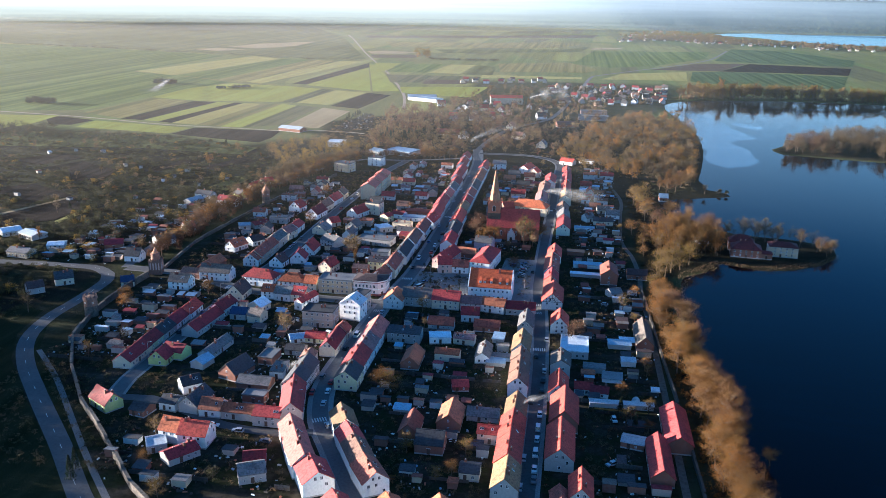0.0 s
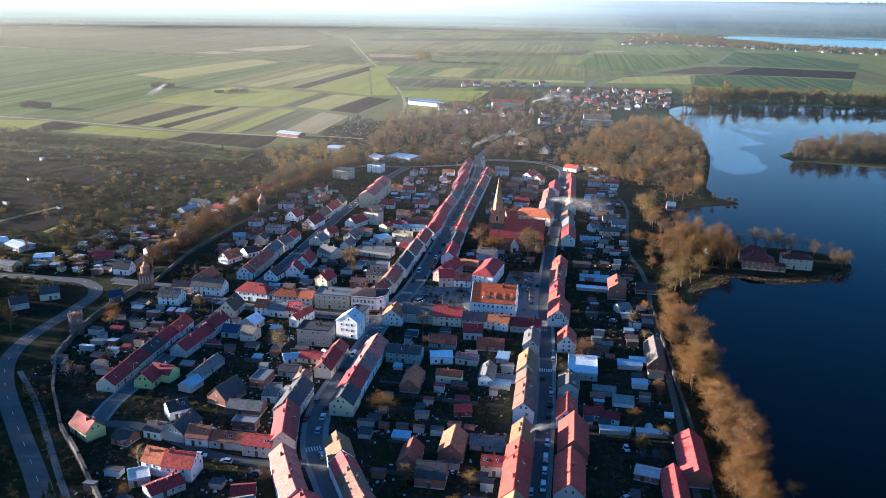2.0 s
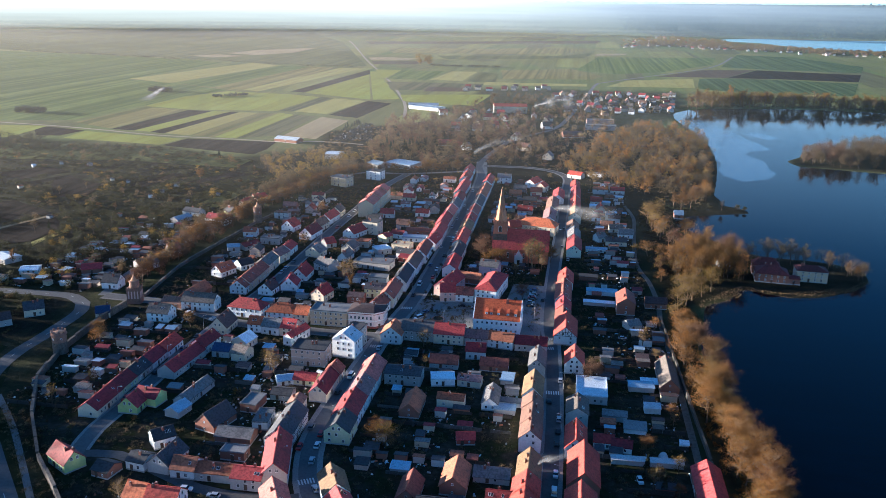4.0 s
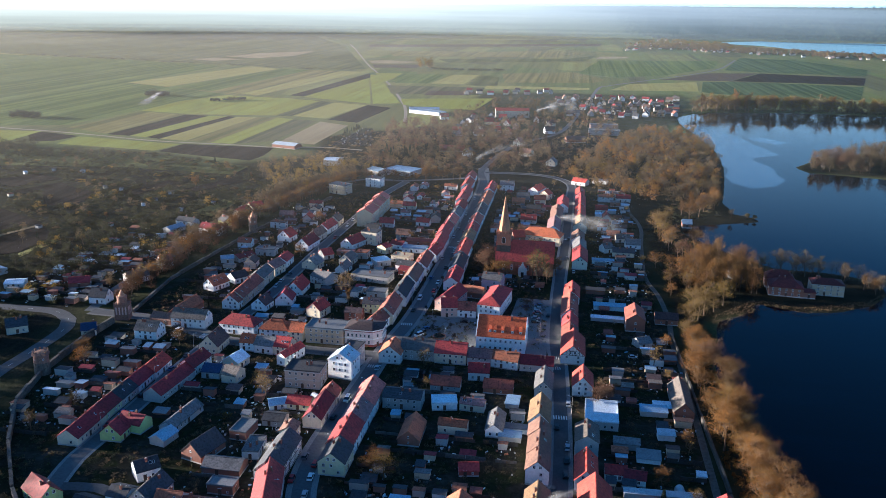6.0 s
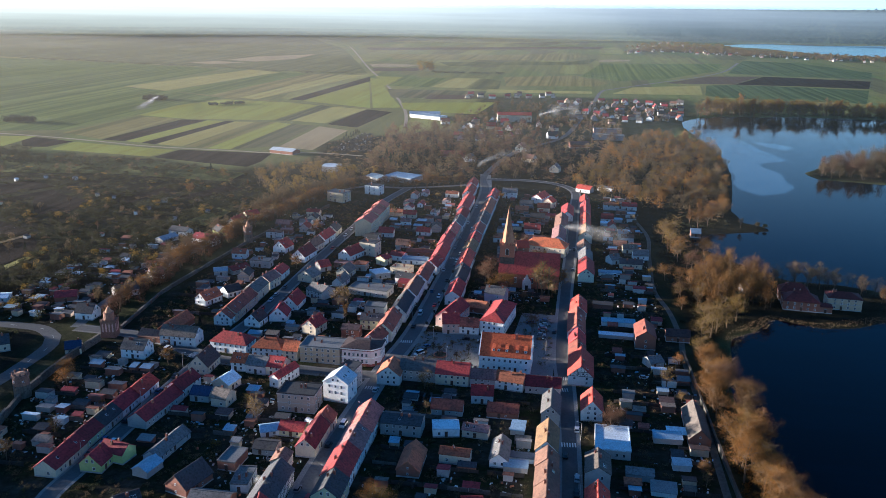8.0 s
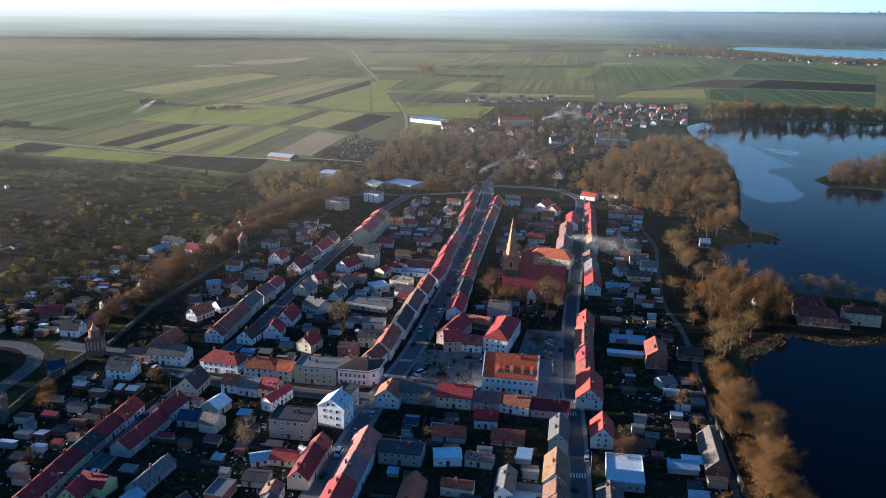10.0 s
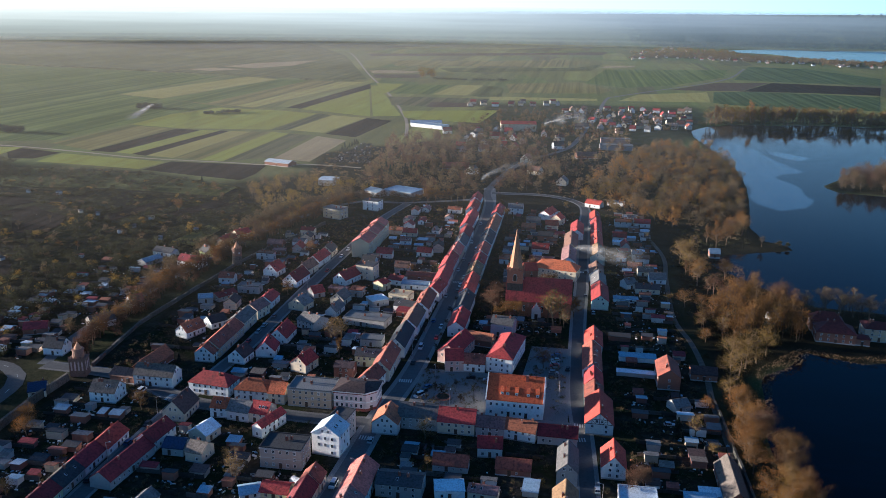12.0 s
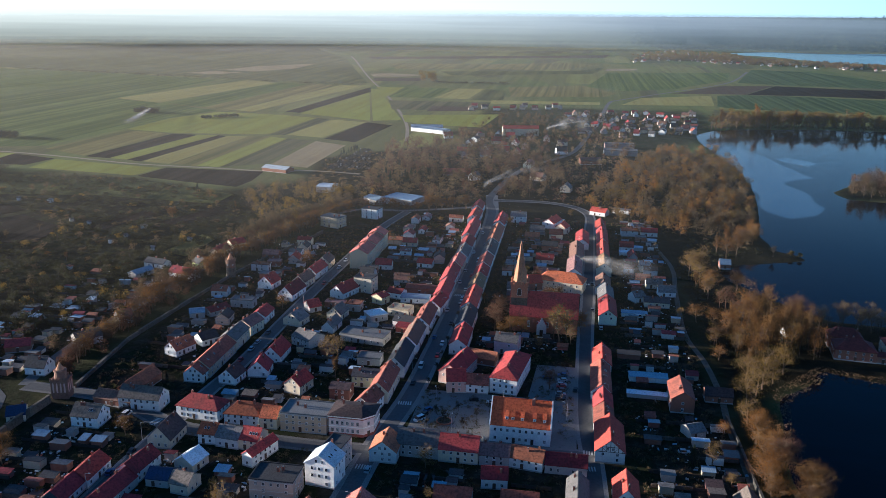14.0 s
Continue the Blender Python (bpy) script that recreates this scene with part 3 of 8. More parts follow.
field("straw", (-325, 915), (-284, 906), (-286, 1050), (-329, 1074))
field("dark", (-623, 911), (-594, 907), (-549, 894), (-555, 856), (-580, 853))
field("bright", (-542, 843), (-546, 891), (-420, 870), (-427, 830), (-480, 837))
field("dark", (-422, 828), (-416, 874), (-318, 876), (-312, 832), (-315, 803), (-367, 814))
field("bright", (-677, 904), (-607, 915), (-599, 844), (-610, 812))
field("heath", (-1775, 2116), (-910, 1934), (-578, 1856), (-476, 1891), (-770, 2764), (-1073, 3410), (-1749, 3275), (-2215, 2623))
field("straw", (-916, 2150), (-893, 2300), (-777, 2480), (-766, 2254), (-822, 2122))
field("straw", (-956, 2030), (-918, 2106), (-833, 2077), (-884, 1999))
field("bright", (-434, 1804), (-377, 1810), (-370, 1618), (-378, 1616))
field("green", (-366, 1609), (-370, 1799), (-280, 1815), (-286, 1613))
field("stubble", (-283, 1614), (-269, 1819), (-215, 1824), (-221, 1613))
field("heath", (-215, 1604), (-210, 1825), (-169, 1787), (-156, 1593))
field("marsh", (-351, 1552), (-175, 1568), (-169, 1447), (-315, 1420))
field("soil", (-258, 1413), (-262, 1486), (-184, 1492), (-185, 1434))
field("bright", (-284, 1352), (-142, 1400), (-152, 1246), (-213, 1253), (-264, 1276))
field("straw", (-535, 2149), (-493, 2184), (-403, 2158), (-431, 2091), (-506, 2064))
field("soil", (-498, 2031), (-374, 2076), (-380, 1971), (-470, 1940))
field("stubble", (-177, 1606), (11, 1625), (11, 1587), (-173, 1549))
field("olive", (-586, 2588), (-323, 2640), (-77, 2801), (25, 2726), (-70, 2479), (-516, 2352))
field("heath", (-383, 2290), (-39, 2444), (37, 2621), (6, 2351), (-334, 2164))
field("stubble", (-742, 3367), (-363, 4040), (47, 4267), (127, 3920), (-313, 3480))
field("soil", (-732, 2890), (-359, 3099), (76, 3385), (51, 3168), (-682, 2768))
field("green", (-12, 1946), (44, 2408), (370, 2509), (319, 2234), (179, 1968), (71, 1866))
field("straw", (34, 2472), (48, 2574), (131, 2607), (124, 2530))
field("olive", (-172, 1879), (-21, 1972), (45, 1808), (21, 1731), (-149, 1678))
field("stubble", (47, 1598), (89, 1730), (225, 1818), (205, 1626))
field("soil", (155, 1843), (275, 2057), (397, 2099), (296, 1864))
field("dark", (301, 1866), (402, 2100), (614, 2043), (553, 1854), (426, 1870))
field("wheat", (238, 1822), (294, 1852), (420, 1845), (542, 1818), (462, 1567), (361, 1570), (232, 1590), (209, 1619))
field("wheat", (334, 2172), (457, 2684), (601, 2642), (701, 2316), (634, 2105), (419, 2137))
field("dark", (-380, 494), (-360, 548), (-336, 523), (-337, 489), (-360, 466))
field("dark", (-432, 565), (-414, 582), (-363, 553), (-379, 530), (-416, 544))
field("dark", (-492, 663), (-466, 701), (-435, 686), (-455, 649))
field("dark", (-448, 631), (-428, 674), (-411, 660), (-431, 628))
field("dark", (-360, 649), (-346, 704), (-333, 694), (-347, 642))
field("dark", (-320, 671), (-299, 721), (-284, 711), (-307, 667))
field("dark", (-427, 646), (-411, 661), (-378, 645), (-372, 604), (-393, 599))
field("straw", (-382, 496), (-363, 551), (-360, 548), (-379, 492))
field("stubble", (-335, 486), (-333, 520), (-328, 517), (-330, 480))
field("olive", (-279, 602), (-274, 647), (-260, 637), (-261, 595))
field("heath", (-601, 799), (-525, 812), (-409, 810), (-305, 774), (-305, 737), (-412, 745), (-545, 722))


PLOTS = [[(-380, 494), (-360, 548), (-336, 523), (-337, 489), (-360, 466)],
         [(-432, 565), (-414, 582), (-363, 553), (-379, 530), (-416, 544)],
         [(-492, 663), (-466, 701), (-435, 686), (-455, 649)],
         [(-448, 631), (-428, 674), (-411, 660), (-431, 628)],
         [(-360, 649), (-346, 704), (-333, 694), (-347, 642)],
         [(-320, 671), (-299, 721), (-284, 711), (-307, 667)],
         [(-427, 646), (-411, 661), (-378, 645), (-372, 604), (-393, 599)]]     # dug plots, kept clear of scrub


def verge(*ring):
    b = Build()
    b.prism(list(ring), -0.1, 0.022)
    tagged(new("verge", b.mesh("verge", FIELD["lawn"])), "dark green rough grass verge beside the bypass", "grass", kind="structure")


verge((-112, 173), (-134, 203), (-155, 226), (-179, 254), (-199, 277), (-220, 298), (-236, 330), (-226, 300), (-195, 260), (-165, 228), (-141, 201), (-126, 187))
verge((-120, 168), (-143, 198), (-168, 226), (-197, 256), (-226, 288), (-240, 312), (-246, 340), (-262, 345), (-262, 300), (-235, 258), (-190, 190), (-170, 168))
verge((-250, 418), (-240, 418), (-246, 470), (-238, 560), (-224, 560), (-222, 600), (-244, 610), (-252, 520))


# ---- houses ----
def window_mesh(w, h):
    """A painted frame standing proud of the wall, with the pane set back inside it; one connected shell."""
    a, f = w / 2, 0.11
    v = []
    for x, z0, z1, y in ((a, 0, h, -0.05), (a, 0, h, 0.08), (a - f, f, h - f, 0.08), (a - f, f, h - f, 0.02)):
        v += [(-x, y, z0), (x, y, z0), (x, y, z1), (-x, y, z1)]
    faces, mats = [], []
    for r in range(3):
        for i in range(4):
            faces.append((4 * r + i, 4 * r + (i + 1) % 4, 4 * r + 4 + (i + 1) % 4, 4 * r + 4 + i)[::-1])
            mats.append(0)
    n = len(v)       # a mullion splits the pane in two
    v += [(-0.04, 0.021, f), (0.04, 0.021, f), (0.04, 0.021, h - f), (-0.04, 0.021, h - f)]
    faces += [(12, 15, n + 3, n), (n + 1, n + 2, 14, 13), (n, n + 3, n + 2, n + 1)]
    mats += [1, 1, 0]
    return mesh_from("window", v, faces, [M_FRAME, M_GLASS], mats)


WINDOW, WINDOW_TALL, WINDOW_SMALL = window_mesh(0.95, 1.25), window_mesh(1.0, 1.6), window_mesh(0.7, 0.85)
_d = Build()
_d.box(-0.55, 0.55, -0.05, 0.08, 0, 2.1, 0), _d.box(-0.7, 0.7, -0.05, 0.05, 2.1, 2.25, 1)
DOOR = _d.mesh("door", [worn("door_wood", (0.1, 0.06, 0.04), 0.7), M_FRAME])
_d = Build()
_d.box(-0.4, 0.4, -0.3, 0.3, -1.2, 1.0, 0), _d.box(-0.47, 0.47, -0.37, 0.37, 0.85, 1.0, 0), _d.box(-0.15, 0.15, -0.15, 0.15, 1.0, 1.3, 1)
CHIMNEY = _d.mesh("chimney", [M_BRICK, WALL["grey"]])
_d = Build()
_d.box(-0.35, 0.35, -0.55, 0.55, 0, 0.1, 0), _d.box(-0.28, 0.28, -0.48, 0.48, 0.1, 0.12, 1)
SKYLIGHT = _d.mesh("skylight", [M_FRAME, M_GLASS])
FOOT = []      # where houses stand: middle, half sizes, turn

RWORD = {"slate": "dark slate", "red": "red-tiled", "salmon": "faded salmon-tiled", "darkred": "dark red", "orange": "orange-tiled", "ochre": "ochre-tiled",
         "brown": "brown-tiled", "redbrown": "red-brown tiled", "greyred": "grey-red tiled", "rust": "rust-coloured tiled", "grey": "grey", "greybrown": "grey-brown",
         "redlit": "sunlit-toned red-tiled", "orangehall": "bright orange-tiled", "darkbrown": "dark brown", "redshaded": "dark red, shade-toned", "metalwhite": "pale sheet-metal", "metalblue": "blue-grey sheet-metal",
         "flatdark": "flat dark felt", "flatgrey": "flat grey felt", "flatcream": "flat cream", "stripe": "striped sheet", "solar": "solar-panelled"}
WWORD = {"timber": "half-timbered white", "ochrewall": "ochre plaster", "ornate": "ornate pink and white", "brick": "brick", "brickred": "dark brick", "greyblock": "grey rendered",
         "creamblock": "cream rendered", "lime": "lime-yellow", "palegreen": "pale green", "whitegrey": "greyish white"}


def roof_mesh(L, W, e, h, style, mat):
    b = Build()
    o, g, t = 0.35, 0.25, 0.22
    if style == "flat":
        b.box(-L / 2 - 0.1, L / 2 + 0.1, -W / 2 - 0.1, W / 2 + 0.1, e, e + 0.18)
        for x0, x1, y0, y1 in ((-L / 2 - 0.15, L / 2 + 0.15, -W / 2 - 0.15, -W / 2 + 0.15), (-L / 2 - 0.15, L / 2 + 0.15, W / 2 - 0.15, W / 2 + 0.15),
                               (-L / 2 - 0.15, -L / 2 + 0.15, -W / 2 + 0.15, W / 2 - 0.15), (L / 2 - 0.15, L / 2 + 0.15, -W / 2 + 0.15, W / 2 - 0.15)):
            b.box(x0, x1, y0, y1, e + 0.18, e + 0.5)
        return b.mesh("roof", mat)
    s = (h - e) / (W / 2)
    if style == "hip":
        k = min(W * 0.45, L / 2 - 0.3)
        lo = [(-L / 2 - o, -W / 2 - o, e - o * s), (L / 2 + o, -W / 2 - o, e - o * s), (L / 2 + o, W / 2 + o, e - o * s), (-L / 2 - o, W / 2 + o, e - o * s)]
        up = [(x, y, z + t) for x, y, z in lo]
        r0, r1 = (-L / 2 + k, 0, h + t), (L / 2 - k, 0, h + t)
        b.poly(lo[::-1])
        for i in range(4):
            b.poly([lo[i], lo[(i + 1) % 4], up[(i + 1) % 4], up[i]])
        b.poly([up[0], up[1], r1, r0]), b.poly([up[2], up[3], r0, r1]), b.poly([up[1], up[2], r1]), b.poly([up[3], up[0], r0])
        return b.mesh("roof", mat)
    for q in (-1, 1):
        ye, ze = q * (W / 2 + o), e - o * s
        xs = (-L / 2 - g, L / 2 + g)
        b.hexa([(xs[0], 0, h), (xs[1], 0, h), (xs[1], ye, ze), (xs[0], ye, ze), (xs[0], 0, h + t), (xs[1], 0, h + t), (xs[1], ye, ze + t), (xs[0], ye, ze + t)][:: 1])
    b.box(-L / 2 - g, L / 2 + g, -0.14, 0.14, h + t * 0.5, h + t + 0.1)
    me = b.mesh("roof", mat)
    return me


def timber_frame(top, L, W, e, h):
    """Dark posts, rails and braces laid over the gables and long walls."""
    for q in (-1, 1):
        b = Build()
        x0, x1 = sorted((q * L / 2, q * (L / 2 + 0.06)))
        for z in (e - 0.1, e + (h - e) * 0.4):
            k = W / 2 * min(1.0, (h - z) / (h - e)) - 0.1
            b.box(x0, x1, -k, k, z, z + 0.2)
        n = 7
        for i in range(n):
            v = (i - (n - 1) / 2) * W / (n + 0.3)
            b.box(x0, x1, v - 0.09, v + 0.09, e, max(e + 0.1, h - abs(v) * (h - e) / (W / 2) - 0.15))
        for s in (-1, 1):
            p, r = s * W * 0.1, s * W * 0.3
            b.hexa([(x0, p - 0.09, e), (x1, p - 0.09, e), (x1, p + 0.09, e), (x0, p + 0.09, e), (x0, r - 0.09, e + (h - e) * 0.38), (x1, r - 0.09, e + (h - e) * 0.38), (x1, r + 0.09, e + (h - e) * 0.38), (x0, r + 0.09, e + (h - e) * 0.38)])
        part("timber_gable", b.mesh("timber_gable", M_BEAM), top)
        b = Build()
        y0, y1 = sorted((q * W / 2, q * (W / 2 + 0.06)))
        for z in (0.4, e * 0.5, e - 0.3):
            b.box(-L / 2, L / 2, y0, y1, z, z + 0.18)
        for i in range(int(L / 1.25) + 1):
            u = -L / 2 + 0.1 + i * (L - 0.2) / int(L / 1.25)
            b.box(u - 0.08, u + 0.08, y0, y1, 0.4, e - 0.2)
        part("timber_wall", b.mesh("timber_wall", M_BEAM), top)


def house(x, y, turn, L, W, e, h, roof, wall, style="", name="house"):
    """A house with its ridge along local x: walls, roof, chimneys, windows, doors."""
    rnd = random.Random(int(x * 7 + y * 13))
    flat = roof.startswith("flat") or (h - e) < 0.7
    style = style or ("flat" if flat else "gable")
    low = e < 3.9 and wall in ("brick", "grey", "red") and h < 6
    kind = "shed" if low and W * L < 75 else ("barn" if wall == "brick" and e <= 5 else "house")
    top = new(name if name != "house" else kind)
    top.matrix_world = pose(x, y, 0, 0, 0, turn)
    tagged(top, f"{WWORD.get(wall, wall)} {kind if kind != 'house' else 'town house'} with a {RWORD[roof]} roof", kind, "town houses" if kind == "house" else "outbuildings")
    FOOT.append((x, y, L / 2 + 0.5, W / 2 + 0.5, radians(turn)))
    b = Build()
    if style == "gable":
        a, c = L / 2, W / 2
        b.poly([(-a, -c, 0), (a, -c, 0), (a, -c, e), (-a, -c, e)]), b.poly([(a, c, 0), (-a, c, 0), (-a, c, e), (a, c, e)])
        b.poly([(a, -c, 0), (a, c, 0), (a, c, e), (a, 0, h), (a, -c, e)]), b.poly([(-a, c, 0), (-a, -c, 0), (-a, -c, e), (-a, 0, h), (-a, c, e)])
        b.box(-a - 0.05, a + 0.05, -c - 0.05, c + 0.05, -0.6, 0.5, 1)
    else:
        b.box(-L / 2, L / 2, -W / 2, W / 2, 0.0, e)
        b.box(-L / 2 - 0.05, L / 2 + 0.05, -W / 2 - 0.05, W / 2 + 0.05, -0.6, 0.5, 1)
    part("wall", b.mesh("wall", [WALL[wall], WALL["grey"]]), top)
    if wall == "timber":
        timber_frame(top, L, W, e, h)
    if wall in ("ornate", "ochrewall", "greyblock", "creamblock") and y < 700:
        tint = WALL["white"] if wall == "ornate" else WALL["grey"]
        for zz, out, tall in ((e - 0.45, 0.22, 0.35), (e * 0.5, 0.12, 0.22)):
            c = Build()
            c.box(-L / 2 - out, L / 2 + out, -W / 2 - out, -W / 2, zz, zz + tall), c.box(-L / 2 - out, L / 2 + out, W / 2, W / 2 + out, zz, zz + tall)
            c.box(-L / 2 - out, -L / 2, -W / 2, W / 2, zz, zz + tall), c.box(L / 2, L / 2 + out, -W / 2, W / 2, zz, zz + tall)
            part("cornice", c.mesh("cornice", tint), top)
    roof_ob = part("roof", roof_mesh(L, W, e, h, style, ROOF[roof]), top)
    s = (h - e) / (W / 2) if style != "flat" else 0
    for i in range(0 if kind != "house" or roof.startswith("metal") else (1 if L < 9 or y > 700 else 2)):
        u, v = rnd.uniform(-0.35, 0.35) * L, rnd.choice((-1, 1)) * rnd.uniform(0.4, 1.4)
        part("chimney", CHIMNEY, roof_ob, pose(u, v, (h - abs(v) * s if style != "flat" else e + 0.3) + 0.3))
    if style == "gable" and kind == "house" and rnd.random() < 0.45:
        q = rnd.choice((-1, 1))
        for i in range(rnd.randint(1, 3)):
            v = q * W * 0.25
            part("skylight", SKYLIGHT, roof_ob, pose(rnd.uniform(-0.4, 0.4) * L, v, h - abs(v) * s + 0.2, -q * math.degrees(math.atan(s)), 0, 0))
    floors = 1 if e < 4.1 else 2 if e < 6.3 else 3 if e < 8.8 else 4
    wm = WINDOW_TALL if wall == "ornate" else WINDOW_SMALL if kind != "house" else WINDOW
    sides = ((0, -W / 2, L, 180), (0, W / 2, L, 0), (L / 2, 0, W, -90), (-L / 2, 0, W, 90))
    for sx, sy, run, rot in sides:
        facing = pose(0, 0, 0, 0, 0, turn + rot) @ Vector((0, 1, 0))
        if facing.y > 0.75 or (facing.x * (x + 12) > 0 and abs(facing.x) > 0.7):
            continue
        step = 2.5 if y < 480 else 3.3 if y < 600 else 4.2
        n = max(1, int((run - 1.0) / step))
        if y > 720:
            n = min(n, 2)
        if y > 1000:
            continue
        if kind == "barn":
            n = max(1, n // 2)
        gable = style == "gable" and abs(rot) == 90
        for fl in range(floors + (1 if gable and h - e > 3 else 0)):
            zz = 0.9 + fl * (e - 0.4) / floors
            m_ = n if fl < floors else min(2, n)
            for i in range(m_):
                u = (i - (m_ - 1) / 2) * (step if fl < floors else 2.0)
                if rnd.random() < (0.5 if gable else 0.12) and fl < floors:
                    continue
                at = pose(sx, sy, zz, 0, 0, rot) @ pose(u, 0, 0)
                if fl == 0 and i == n // 2 and not gable:
                    part("door", DOOR, top, pose(sx, sy, 0.15, 0, 0, rot) @ pose(u, 0, 0))
                else:
                    part("window", wm, top, at)
    return top


house(-100.2, 288.5, 90, 22.8, 8.3, 5.1, 8.5, "slate", "timber")
house(-96.4, 268.0, 105, 23.6, 8.3, 5.1, 8.9, "red", "grey")
house(-87.5, 242.8, 117, 15.8, 8.3, 5.1, 8.5, "salmon", "pinkish")
house(-80.9, 230.3, 120, 12.1, 8.3, 5.1, 8.5, "salmon", "white")
house(-73.4, 220.8, 121, 11.7, 10.1, 5.1, 8.5, "red", "white")
house(-61.6, 205.0, 123, 8.5, 9.2, 4.7, 8.1, "red", "white")
house(-73.4, 255.5, 115, 12.1, 8.3, 5.1, 8.5, "ochre", "white")
house(-68.3, 244.8, 121, 8.7, 8.3, 5.1, 8.5, "red", "white")
house(-63.0, 235.4, 119, 13.3, 8.3, 5.1, 8.5, "brown", "white")
house(-56.3, 224.2, 123, 12.2, 8.7, 5.1, 8.5, "redbrown", "white")
house(-46.1, 208.5, 125, 7.8, 8.3, 4.2, 6.8, "orange", "white")
house(-31.1, 210.3, 109, 8.0, 8.3, 3.4, 6.8, "orange", "brick")
house(-81.5, 292.0, 90, 11.5, 9.0, 5.0, 8.4, "slate", "yellow")
house(-82.0, 306.4, 90, 17.2, 9.0, 5.0, 8.4, "red", "white")
house(-81.9, 321.6, 90, 13.1, 9.0, 5.0, 8.4, "greyred", "white")
house(-81.7, 337.4, 90, 18.2, 9.0, 5.0, 8.4, "salmon", "white")
house(-68.5, 340.6, 0, 14.8, 9.0, 4.6, 6.2, "slate", "grey")
house(-97.4, 324.4, 90, 18.0, 6.9, 3.9, 7.0, "darkred", "cream")
house(-97.0, 337.5, 90, 6.9, 6.9, 3.9, 7.0, "redbrown", "cream")
house(-107.0, 331.4, 0, 9.2, 6.9, 2.5, 4.3, "red", "yellow")
house(-115.2, 329.3, 27, 7.0, 6.0, 2.3, 3.5, "metalblue", "white")
house(-111.9, 317.6, 0, 8.0, 6.9, 2.3, 3.5, "slate", "grey")
house(-98.2, 361.8, 83, 9.3, 10.3, 8.2, 11.5, "metalwhite", "white")
house(-111.1, 351.2, 0, 14.5, 10.3, 7.5, 7.9, "flatdark", "greyblock")
house(-97.0, 371.6, 171, 6.8, 9.5, 8.9, 9.3, "flatdark", "grey")
house(-115.7, 396.8, 0, 17.6, 11.2, 7.3, 7.7, "flatgrey", "ochrewall")
house(-140.1, 396.9, 0, 13.6, 9.5, 4.5, 7.8, "orange", "white", "hip")
house(-129.3, 395.8, 0, 6.5, 8.6, 4.5, 7.4, "orange", "cream")
house(-82.1, 381.1, 90, 10.7, 9.5, 4.5, 8.2, "rust", "whitegrey")
house(-71.1, 386.7, 0, 14.9, 10.3, 4.9, 8.2, "grey", "grey")
house(-56.5, 385.6, 0, 13.7, 10.3, 4.9, 8.2, "red", "cream")
house(-44.0, 384.5, 0, 10.3, 7.7, 4.1, 6.6, "greyred", "grey")
house(-32.6, 383.9, 171, 11.5, 7.7, 4.1, 6.6, "rust", "white")
house(-19.5, 384.0, 0, 14.2, 8.6, 3.3, 5.7, "darkred", "grey")
house(-15.6, 361.2, 90, 15.6, 6.8, 5.1, 8.3, "grey", "grey")
house(-67.0, 452.8, 76, 20.7, 9.5, 5.3, 9.0, "red", "pinkish")
house(-66.1, 439.7, 11, 7.9, 9.5, 5.3, 8.6, "red", "pinkish")
house(-57.1, 439.8, 0, 9.6, 7.7, 4.1, 7.0, "redbrown", "white")
house(-44.3, 451.1, 82, 27.8, 11.2, 7.0, 10.2, "red", "white", "hip")
house(-58.8, 468.5, 168, 14.4, 6.9, 3.3, 5.7, "rust", "brick")
house(-48.6, 483.9, 172, 10.6, 9.5, 6.1, 8.6, "grey", "pink")
house(-4.6, 400.6, 90, 20.9, 10.2, 4.4, 8.8, "redlit", "timber")
house(-6.2, 419.2, 90, 11.9, 7.3, 3.6, 6.4, "redbrown", "white")
house(-6.3, 431.9, 90, 12.3, 7.3, 3.6, 6.8, "red", "white")
house(-6.8, 452.5, 90, 26.4, 8.0, 4.0, 7.2, "redbrown", "white")
house(-6.0, 475.0, 90, 17.9, 8.0, 4.0, 7.2, "redlit", "white")
house(-2.1, 538.5, 90, 25.2, 8.8, 4.8, 8.0, "red", "palegreen")
house(-3.5, 581.5, 90, 17.3, 8.0, 4.8, 8.0, "brown", "white")
house(-2.5, 561.9, 90, 18.8, 8.0, 4.8, 8.0, "grey", "white")
house(-2.3, 618.1, 90, 22.4, 8.8, 5.2, 8.4, "ochre", "cream")
house(-2.3, 650.2, 90, 31.9, 7.3, 4.4, 7.6, "redlit", "white")
house(-2.2, 685.1, 90, 32.9, 7.3, 4.4, 7.6, "red", "white")
house(-2.8, 715.5, 90, 22.5, 7.3, 4.4, 7.2, "redlit", "white")
house(-15.4, 676.8, 90, 28.7, 8.6, 4.5, 7.4, "red", "white")
house(-19.0, 643.4, 90, 33.7, 8.6, 4.5, 7.4, "brown", "cream")
house(-19.8, 609.5, 90, 28.7, 8.6, 4.5, 7.4, "greyred", "white")
house(-26.4, 579.0, 168, 25.5, 12.0, 6.1, 10.2, "orange", "cream", "hip")
house(-42.0, 576.3, 20, 7.6, 8.6, 4.9, 8.2, "redlit", "brick")
house(-94.5, 431.2, 90, 22.4, 8.0, 5.3, 9.0, "redbrown", "cream")
house(-93.3, 456.5, 90, 23.3, 8.0, 5.3, 9.0, "slate", "white")
house(-92.7, 481.5, 90, 23.2, 8.0, 5.3, 9.0, "brown", "white")
house(-91.6, 507.3, 90, 24.2, 8.0, 5.3, 8.6, "redbrown", "white")
house(-89.6, 530.0, 84, 16.5, 8.0, 4.9, 8.2, "red", "white")
house(-89.3, 551.2, 90, 23.3, 8.0, 4.9, 8.2, "red", "white")
